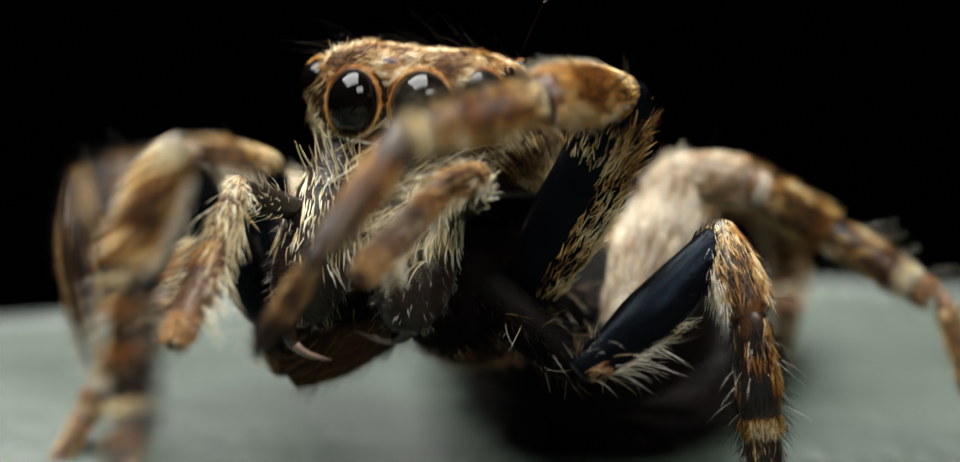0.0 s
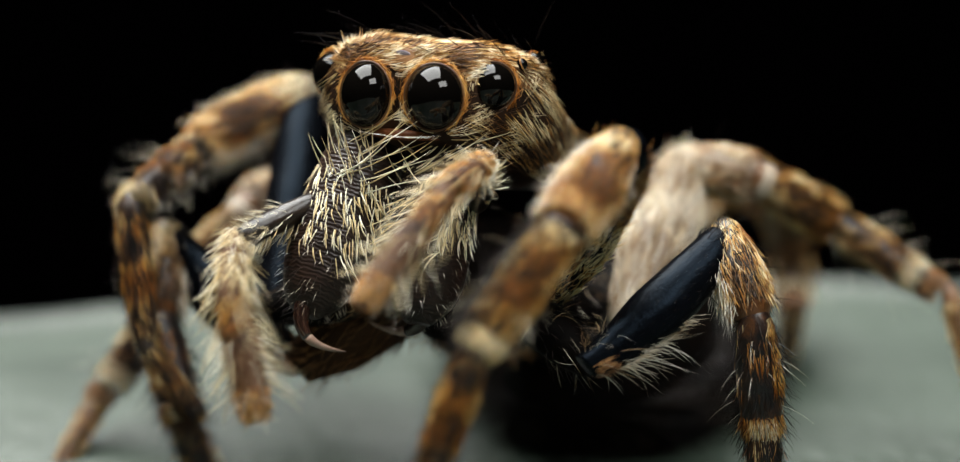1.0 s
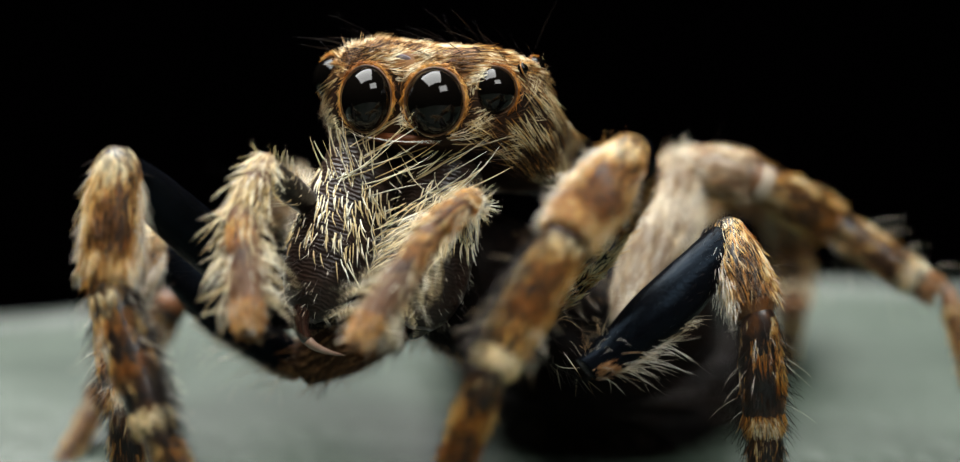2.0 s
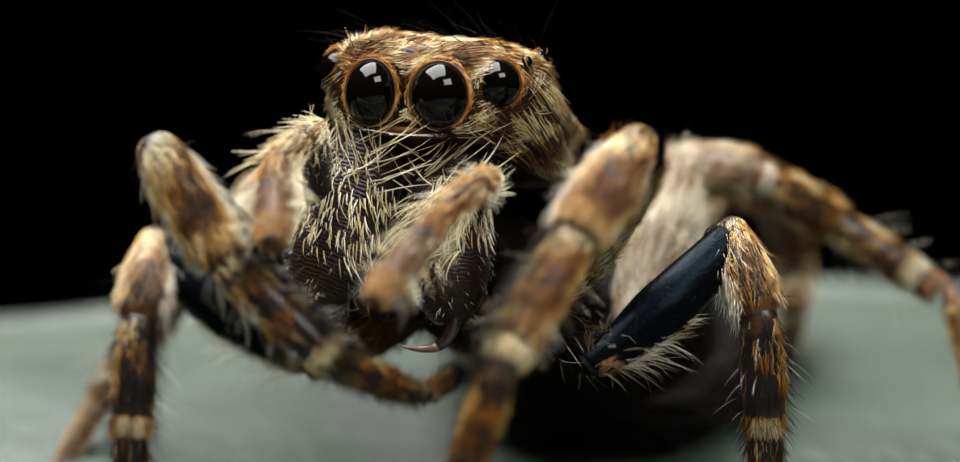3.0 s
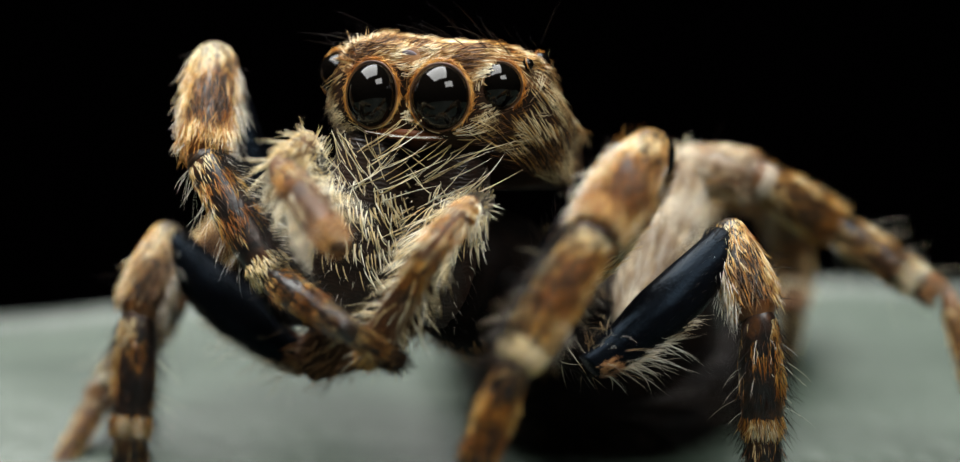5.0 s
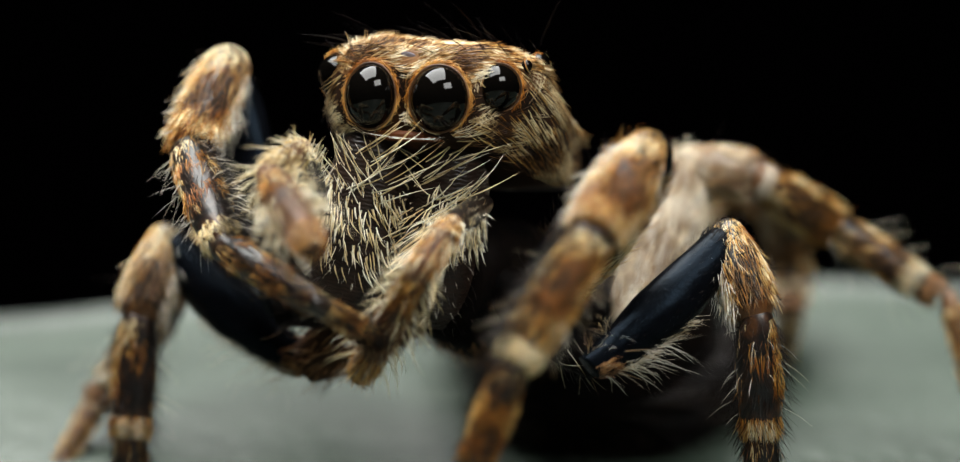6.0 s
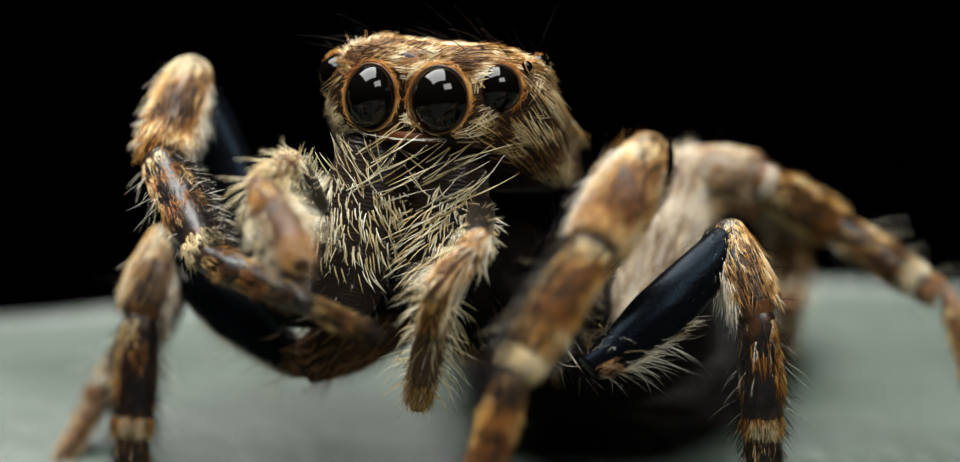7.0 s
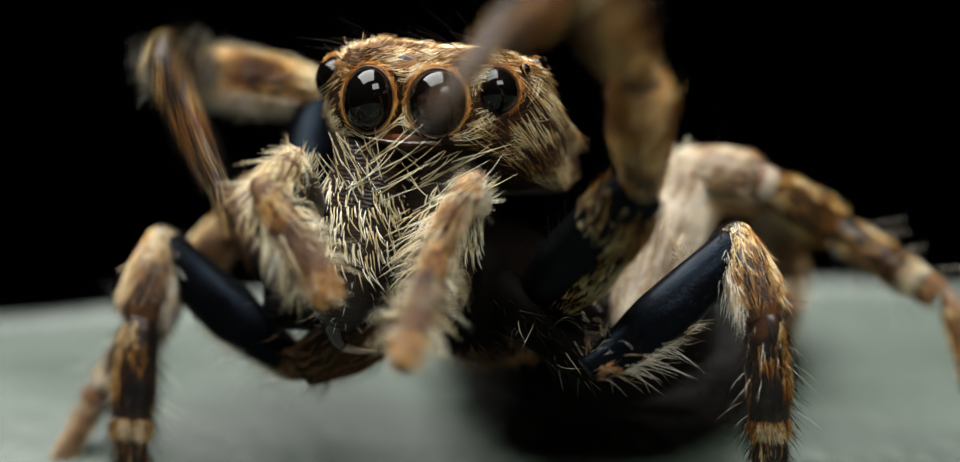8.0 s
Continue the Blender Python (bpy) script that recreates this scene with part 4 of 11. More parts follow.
leg_l1, leg_r1 = front_leg(0, 130, 2.82, 1.62, 1.02, 900, 1.2, 1.0, 800), front_leg(PI, 170, 2.58, 1.41, 0.84, 8, 1.08, 0.72, 120)
leg_l2, leg_r2 = second_leg(0), second_leg(PI)
leg_l3, leg_r3, leg_l4, leg_r4 = hind_leg(HAIR_PALE, SHELL_PALE, 1.2), hind_leg(HAIR_PALE, SHELL_PALE, 1.2), hind_leg(HAIR_LEG, SHELL_BROWN), hind_leg(HAIR_LEG, SHELL_BROWN)
palp_l, palp_r = palp(1.08, 1.44, 0.9, 1.0, HAIR_ORANGE), palp(0.9, 1.29, 1.0, 1.12, HAIR_BAND)


def keyed(ob, rows):
    """Rows of seconds, place in millimetres and turn in degrees, in the spider's space."""
    walk(ob, [(t, pose(x * MM, y * MM, z * MM, rx, ry, rz)) for t, x, y, z, rx, ry, rz in rows])


def fold_fang(fang, side):
    """The fang swings back behind the jaw while the spider cleans its feet, and out again at the end."""
    hinge = Vector((-0.04 * side, -0.1, 1.42))
    rows = []
    rest = -58 if side > 0 else 0
    for t, turn in ((0.0, rest), (1.7, rest), (2.8, rest * 0.4), (3.0, -12), (3.3, -78), (5.2, -80), (7.7, -78), (7.9, -50), (8.0, -42)):
        shift = hinge - Matrix.Rotation(math.radians(turn), 3, "X") @ hinge
        rows.append((t, shift.x, shift.y, shift.z, turn, 0, 0))
    keyed(fang, rows)


def motions():
    keyed(leg_l1["femur"], [(0, 0.331, 0.900, 2.669, 22.8, 30.2, -5.4), (0.1, 0.352, 0.900, 2.742, 26.3, 30.8, -5.3), (0.2, 0.370, 0.900, 2.735, 23.8, 29.8, -5.8), (0.3, 0.376, 0.900, 2.729, 26.5, 30.3, -5.7), (0.4, 0.384, 0.900, 2.722, 31.0, 31.2, -5.4), (0.5, 0.394, 0.900, 2.714, 34.2, 31.6, -5.4), (0.6, 0.408, 0.900, 2.702, 34.6, 32.0, -5.0), (0.7, 0.423, 0.900, 2.688, 40.0, 32.8, -4.7), (0.8, 0.437, 0.900, 2.681, 45.0, 33.7, -4.1), (0.9, 0.449, 0.900, 2.723, 45.3, 34.1, -3.6), (1, 0.458, 0.900, 2.751, 45.0, 34.3, -3.3), (1.1, 0.464, 0.900, 2.742, 45.1, 34.6, -3.0), (1.2, 0.467, 0.900, 2.726, 45.3, 34.8, -2.8), (1.3, 0.467, 0.900, 2.717, 45.5, 34.9, -2.7), (1.4, 0.461, 0.900, 2.717, 45.6, 35.0, -2.5), (1.467, 0.451, 0.900, 2.659, 45.7, 35.1, -2.5), (1.5, 0.449, 0.900, 2.638, 45.7, 35.1, -2.4), (1.6, 0.449, 0.900, 2.648, 45.6, 35.2, -2.3), (1.7, 0.449, 0.900, 2.663, 45.5, 35.3, -2.2), (1.9, 0.457, 0.900, 2.688, 45.2, 35.4, -2.1), (2.1, 0.472, 0.900, 2.714, 44.7, 35.5, -1.9), (2.3, 0.485, 0.900, 2.735, 44.2, 35.6, -1.8), (2.5, 0.491, 0.900, 2.751, 43.7, 35.6, -1.7), (2.7, 0.494, 0.900, 2.762, 43.5, 35.7, -1.7), (2.8, 0.498, 0.900, 2.766, 43.4, 35.7, -1.7), (2.9, 0.502, 0.900, 2.770, 43.7, 35.7, -1.7), (3, 0.507, 0.900, 2.772, 44.1, 35.7, -1.6), (3.167, 0.512, 0.900, 2.767, 44.2, 36.0, -1.4), (3.333, 0.515, 0.900, 2.758, 44.1, 36.3, -0.9), (3.5, 0.516, 0.900, 2.754, 44.0, 36.6, -0.6), (3.667, 0.516, 0.900, 2.754, 43.9, 36.8, -0.4), (3.833, 0.516, 0.900, 2.754, 43.8, 36.9, -0.2), (4, 0.516, 0.900, 2.754, 43.7, 37.0, -0.1), (4.167, 0.517, 0.900, 2.754, 43.7, 37.0, -0.0), (4.333, 0.520, 0.900, 2.754, 43.6, 37.1, -0.0), (4.5, 0.522, 0.900, 2.754, 43.6, 37.1, 0.0), (4.667, 0.521, 0.900, 2.753, 43.6, 37.1, -0.0), (4.833, 0.520, 0.900, 2.752, 43.6, 37.1, -0.0), (5, 0.518, 0.900, 2.750, 43.6, 37.0, -0.1), (5.167, 0.516, 0.900, 2.748, 43.6, 37.0, -0.1), (5.333, 0.514, 0.900, 2.746, 43.6, 36.9, -0.2), (5.5, 0.512, 0.900, 2.742, 43.6, 36.9, -0.2), (5.667, 0.509, 0.900, 2.739, 43.6, 36.9, -0.2), (5.833, 0.507, 0.900, 2.737, 43.6, 36.9, -0.3), (6, 0.507, 0.900, 2.735, 43.6, 36.9, -0.3), (6.167, 0.507, 0.900, 2.737, 43.6, 36.9, -0.3), (6.333, 0.507, 0.900, 2.740, 43.6, 36.9, -0.2), (6.5, 0.507, 0.900, 2.742, 43.6, 36.9, -0.2), (6.667, 0.507, 0.900, 2.739, 43.7, 37.0, -0.1), (6.833, 0.507, 0.900, 2.732, 43.7, 37.0, -0.1), (7, 0.507, 0.900, 2.726, 43.8, 37.1, 0.0), (7.167, 0.507, 0.900, 2.723, 43.8, 37.1, 0.1), (7.333, 0.507, 0.900, 2.721, 43.8, 37.2, 0.1), (7.5, 0.507, 0.900, 2.717, 43.7, 37.2, 0.1), (7.6, 0.505, 0.900, 2.714, 45.4, 37.5, 0.5), (7.7, 0.501, 0.900, 2.711, 46.9, 37.7, 0.7), (7.8, 0.496, 0.900, 2.707, 43.1, 36.6, -0.5), (7.9, 0.490, 0.900, 2.703, 32.4, 34.7, -2.3), (7.967, 0.479, 0.900, 2.699, 51.0, 38.6, 1.3), (8, 0.479, 0.900, 2.699, 55.4, 39.2, 2.3)])
    keyed(leg_l1["patella"], [(0, 1.410, -0.309, 4.857, -96.3, -54.6, 142.5), (0.1, 1.408, -0.461, 4.854, -108.3, -52.4, 153.1), (0.2, 1.410, -0.362, 4.915, -108.0, -51.5, 154.6), (0.3, 1.397, -0.480, 4.848, -108.1, -51.2, 155.3), (0.4, 1.375, -0.663, 4.732, -110.0, -51.1, 156.1), (0.5, 1.342, -0.794, 4.641, -115.8, -52.3, 156.3), (0.6, 1.372, -0.804, 4.611, -124.7, -49.6, 163.1), (0.7, 1.324, -1.001, 4.444, -139.9, -46.4, 169.9), (0.8, 1.277, -1.169, 4.281, -151.5, -42.0, 174.9), (0.9, 1.320, -1.171, 4.310, -148.6, -37.2, 178.3), (1, 1.361, -1.154, 4.346, -144.3, -34.7, -179.8), (1.1, 1.386, -1.153, 4.332, -144.5, -34.9, -179.9), (1.2, 1.404, -1.156, 4.310, -144.7, -35.2, 179.8), (1.3, 1.410, -1.160, 4.293, -144.9, -35.4, 179.6), (1.4, 1.408, -1.163, 4.286, -145.2, -35.7, 179.4), (1.467, 1.401, -1.163, 4.225, -145.4, -35.8, 179.2), (1.5, 1.401, -1.163, 4.204, -145.6, -35.9, 179.2), (1.6, 1.408, -1.160, 4.213, -146.1, -36.1, 179.1), (1.7, 1.416, -1.155, 4.229, -147.1, -36.1, 179.1), (1.9, 1.441, -1.139, 4.263, -149.7, -36.0, 179.1), (2.1, 1.475, -1.120, 4.300, -152.9, -35.7, 179.3), (2.3, 1.505, -1.101, 4.334, -156.0, -35.2, 179.5), (2.5, 1.523, -1.085, 4.360, -158.6, -34.8, 179.7), (2.7, 1.535, -1.075, 4.377, -160.2, -34.6, 179.8), (2.8, 1.539, -1.073, 4.382, -160.4, -34.5, 179.8), (2.9, 1.538, -1.083, 4.379, -159.0, -34.2, 179.9), (3, 1.538, -1.094, 4.370, -156.8, -33.8, -179.6), (3.167, 1.558, -1.092, 4.358, -154.1, -33.3, -179.3), (3.333, 1.587, -1.082, 4.343, -151.8, -32.9, -178.9), (3.5, 1.610, -1.072, 4.335, -149.9, -32.5, -178.6), (3.667, 1.624, -1.064, 4.334, -148.7, -32.4, -178.3), (3.833, 1.634, -1.058, 4.334, -148.2, -32.3, -178.3), (4, 1.642, -1.053, 4.334, -148.0, -32.3, -178.3), (4.167, 1.649, -1.049, 4.334, -148.2, -32.4, -178.3), (4.333, 1.655, -1.046, 4.335, -148.3, -32.4, -178.4), (4.5, 1.658, -1.045, 4.335, -148.4, -32.5, -178.4), (4.667, 1.657, -1.045, 4.335, -148.4, -32.5, -178.4), (4.833, 1.654, -1.046, 4.335, -148.5, -32.6, -178.4), (5, 1.650, -1.046, 4.334, -148.5, -32.6, -178.5), (5.167, 1.646, -1.047, 4.333, -148.5, -32.6, -178.5), (5.333, 1.642, -1.048, 4.331, -148.5, -32.6, -178.5), (5.5, 1.637, -1.048, 4.329, -148.6, -32.6, -178.5), (5.667, 1.633, -1.049, 4.326, -148.7, -32.7, -178.5), (5.833, 1.629, -1.049, 4.324, -148.7, -32.7, -178.5), (6, 1.628, -1.049, 4.323, -148.7, -32.7, -178.5), (6.167, 1.629, -1.049, 4.324, -149.1, -32.6, -178.5), (6.333, 1.630, -1.050, 4.326, -150.3, -32.2, -178.3), (6.5, 1.632, -1.050, 4.326, -151.8, -31.7, -178.0), (6.667, 1.634, -1.051, 4.320, -153.2, -31.2, -177.9), (6.833, 1.637, -1.051, 4.312, -154.3, -30.7, -177.7), (7, 1.640, -1.051, 4.304, -154.8, -30.6, -177.7), (7.167, 1.642, -1.050, 4.299, -154.2, -30.8, -177.7), (7.333, 1.644, -1.049, 4.296, -152.3, -31.5, -178.0), (7.5, 1.646, -1.048, 4.294, -148.7, -32.7, -178.5), (7.6, 1.632, -1.097, 4.239, -147.4, -31.8, -177.9), (7.7, 1.609, -1.144, 4.189, -145.8, -31.1, -177.3), (7.8, 1.659, -1.039, 4.335, -139.2, -36.6, 178.5), (7.9, 1.785, -0.664, 4.660, -113.3, -60.2, 139.4), (7.967, 1.601, -1.200, 4.044, -24.6, -41.9, 111.0), (8, 1.569, -1.350, 3.925, -10.5, -31.0, 106.1)])
    keyed(leg_l1["tibia"], [(0, 0.627, -1.160, 4.783, -130.8, -66.7, 150.3), (0.1, 0.655, -1.309, 4.633, -163.9, -64.3, 168.5), (0.2, 0.685, -1.237, 4.693, -163.2, -65.1, 167.8), (0.3, 0.682, -1.363, 4.623, -163.5, -64.8, 168.1), (0.4, 0.653, -1.532, 4.483, -167.1, -59.5, 171.8), (0.5, 0.565, -1.582, 4.335, -172.3, -45.5, 177.2), (0.6, 0.624, -1.561, 4.188, -172.6, -44.1, 177.6), (0.7, 0.575, -1.610, 3.844, -173.2, -40.3, 178.4), (0.8, 0.564, -1.648, 3.541, -173.8, -36.6, 179.2), (0.9, 0.709, -1.751, 3.529, -173.9, -35.7, 179.4), (1, 0.827, -1.833, 3.570, -173.9, -35.5, 179.4), (1.1, 0.845, -1.831, 3.553, -174.0, -34.7, 179.6), (1.2, 0.852, -1.830, 3.529, -174.2, -33.6, 179.8), (1.3, 0.851, -1.828, 3.513, -174.3, -32.4, 180.0), (1.4, 0.841, -1.824, 3.507, -174.4, -31.4, -179.8), (1.467, 0.830, -1.819, 3.445, -174.4, -30.9, -179.7), (1.5, 0.827, -1.815, 3.424, -174.4, -30.7, -179.7), (1.6, 0.827, -1.801, 3.429, -174.3, -30.3, -179.6), (1.7, 0.829, -1.779, 3.438, -174.0, -30.1, -179.6), (1.9, 0.842, -1.718, 3.449, -173.0, -30.2, -179.6), (2.1, 0.866, -1.643, 3.459, -171.4, -30.7, -179.6), (2.3, 0.889, -1.567, 3.467, -169.5, -31.2, -179.7), (2.5, 0.905, -1.504, 3.473, -167.4, -31.7, -179.8), (2.7, 0.915, -1.465, 3.479, -165.2, -31.6, -179.8), (2.8, 0.919, -1.460, 3.482, -164.2, -31.4, -179.7), (2.9, 0.929, -1.498, 3.483, -162.9, -30.8, -179.5), (3, 0.947, -1.555, 3.482, -162.1, -30.5, -179.4), (3.167, 0.990, -1.608, 3.482, -164.1, -30.8, -179.6), (3.333, 1.040, -1.644, 3.479, -167.8, -31.6, -179.8), (3.5, 1.081, -1.671, 3.482, -169.8, -32.3, -180.0), (3.667, 1.106, -1.687, 3.489, -169.8, -32.6, 180.0), (3.833, 1.122, -1.691, 3.493, -169.6, -32.7, 179.9), (4, 1.131, -1.688, 3.495, -169.3, -32.7, 179.9), (4.167, 1.136, -1.682, 3.494, -169.1, -32.6, 180.0), (4.333, 1.139, -1.675, 3.494, -168.9, -32.4, 180.0), (4.5, 1.140, -1.672, 3.494, -168.8, -32.4, 180.0), (4.667, 1.138, -1.672, 3.494, -168.8, -32.4, -180.0), (4.833, 1.135, -1.672, 3.494, -168.8, -32.3, -180.0), (5, 1.130, -1.672, 3.493, -168.9, -32.3, -180.0), (5.167, 1.125, -1.672, 3.492, -168.9, -32.3, -180.0), (5.333, 1.120, -1.672, 3.490, -169.0, -32.2, -180.0), (5.5, 1.115, -1.671, 3.488, -169.1, -32.2, -179.9), (5.667, 1.110, -1.671, 3.485, -169.1, -32.1, -179.9), (5.833, 1.106, -1.671, 3.483, -169.2, -32.1, -179.9), (6, 1.104, -1.671, 3.482, -169.2, -32.1, -179.9), (6.167, 1.105, -1.663, 3.478, -169.1, -32.1, -179.9), (6.333, 1.107, -1.645, 3.466, -169.0, -32.1, -179.9), (6.5, 1.111, -1.621, 3.449, -168.8, -32.1, -179.9), (6.667, 1.115, -1.597, 3.428, -168.6, -32.1, -179.9), (6.833, 1.120, -1.578, 3.407, -168.4, -32.2, -179.9), (7, 1.123, -1.570, 3.395, -168.1, -32.2, -180.0), (7.167, 1.125, -1.579, 3.396, -167.9, -32.3, -180.0), (7.333, 1.124, -1.611, 3.414, -167.8, -32.4, -180.0), (7.5, 1.122, -1.669, 3.453, -167.8, -32.5, 180.0), (7.6, 1.136, -1.748, 3.400, -169.3, -31.2, -179.7), (7.7, 1.140, -1.827, 3.356, -172.4, -29.6, -179.5), (7.8, 1.091, -1.816, 3.600, -174.3, -32.3, -180.0), (7.9, 0.715, -1.256, 4.415, -172.5, -44.4, 177.5), (7.967, 1.410, -2.000, 4.799, -67.4, -45.0, 118.2), (8, 1.527, -2.000, 4.945, -31.8, -40.0, 106.9)])
    keyed(leg_l1["metatarsus"], [(0, -0.728, -1.705, 4.393, -154.6, -34.8, 177.2), (0.1, -0.711, -1.460, 4.003, 155.5, -40.9, -173.7), (0.2, -0.690, -1.388, 4.083, 165.0, -43.5, -175.1), (0.3, -0.690, -1.513, 4.005, 166.3, -45.1, -175.1), (0.4, -0.653, -1.683, 3.736, 161.5, -45.3, -173.7), (0.5, -0.513, -1.733, 3.285, 146.1, -34.5, -174.4), (0.6, -0.426, -1.712, 3.111, 143.5, -33.8, -174.4), (0.7, -0.401, -1.761, 2.699, 139.6, -28.5, -176.4), (0.8, -0.335, -1.799, 2.335, 137.1, -24.3, -178.3), (0.9, -0.170, -1.902, 2.308, 155.8, -22.6, -179.5), (1, -0.048, -1.984, 2.346, 174.3, -20.7, 180.0), (1.1, -0.011, -1.982, 2.316, 173.0, -20.7, 180.0), (1.2, 0.020, -1.981, 2.276, 170.1, -20.7, 180.0), (1.3, 0.044, -1.978, 2.243, 166.5, -20.7, 180.0), (1.4, 0.058, -1.974, 2.222, 163.5, -20.6, 180.0), (1.467, 0.058, -1.969, 2.154, 162.5, -20.6, 180.0), (1.5, 0.060, -1.966, 2.129, 162.3, -20.6, 180.0), (1.6, 0.070, -1.955, 2.129, 162.5, -20.6, 180.0), (1.7, 0.076, -1.941, 2.137, 163.1, -20.6, 180.0), (1.9, 0.089, -1.907, 2.152, 165.0, -20.5, 179.9), (2.1, 0.105, -1.873, 2.173, 167.6, -20.3, 179.9), (2.3, 0.119, -1.847, 2.196, 170.3, -20.2, 179.9), (2.5, 0.131, -1.837, 2.217, 172.7, -20.1, 179.9), (2.7, 0.150, -1.855, 2.234, 174.1, -20.0, 179.9), (2.8, 0.164, -1.877, 2.240, 174.3, -20.0, 179.9), (2.9, 0.192, -1.950, 2.242, 174.3, -20.0, 179.9), (3, 0.222, -2.028, 2.243, 174.2, -20.0, 179.9), (3.167, 0.248, -2.028, 2.233, 173.7, -20.2, 179.9), (3.333, 0.267, -1.966, 2.220, 173.0, -20.7, 180.0), (3.5, 0.287, -1.938, 2.224, 172.6, -21.0, -180.0), (3.667, 0.305, -1.955, 2.236, 172.7, -20.9, -180.0), (3.833, 0.318, -1.964, 2.242, 173.0, -20.9, -180.0), (4, 0.328, -1.968, 2.244, 173.4, -20.8, -180.0), (4.167, 0.336, -1.968, 2.243, 173.8, -20.8, -180.0), (4.333, 0.343, -1.967, 2.242, 174.1, -20.8, -180.0), (4.5, 0.345, -1.966, 2.242, 174.3, -20.7, 180.0), (4.667, 0.344, -1.966, 2.242, 174.2, -20.7, -180.0), (4.833, 0.341, -1.965, 2.241, 174.1, -20.8, -180.0), (5, 0.337, -1.964, 2.239, 174.0, -20.8, -180.0), (5.167, 0.333, -1.962, 2.237, 173.8, -20.8, -180.0), (5.333, 0.329, -1.960, 2.235, 173.6, -20.8, -180.0), (5.5, 0.325, -1.958, 2.231, 173.3, -20.9, -180.0), (5.667, 0.321, -1.957, 2.228, 173.1, -20.9, -180.0), (5.833, 0.317, -1.956, 2.225, 172.8, -20.9, -180.0), (6, 0.316, -1.955, 2.224, 172.5, -20.9, -180.0), (6.167, 0.317, -1.949, 2.220, 173.5, -20.7, 180.0), (6.333, 0.319, -1.934, 2.209, 176.3, -20.2, 180.0), (6.5, 0.323, -1.915, 2.193, 179.9, -19.5, 179.9), (6.667, 0.328, -1.897, 2.173, -176.8, -18.9, 180.0), (6.833, 0.332, -1.884, 2.154, -174.6, -18.4, 180.0), (7, 0.335, -1.882, 2.143, -173.9, -18.2, -180.0), (7.167, 0.335, -1.895, 2.146, -175.5, -18.5, 180.0), (7.333, 0.333, -1.930, 2.166, 179.6, -19.3, 179.9), (7.5, 0.328, -1.989, 2.207, 169.3, -21.1, -179.9), (7.6, 0.369, -2.032, 2.129, 157.3, -22.0, -179.7), (7.7, 0.401, -2.034, 2.054, 143.5, -23.0, -179.0), (7.8, 0.286, -1.967, 2.328, 137.4, -26.2, -177.3), (7.9, -0.342, -1.407, 3.344, -147.3, -32.9, 176.7), (7.967, 0.497, -2.900, 5.159, -133.7, -40.3, 168.5), (8, 1.016, -3.000, 5.908, -120.4, -42.8, 164.1)])
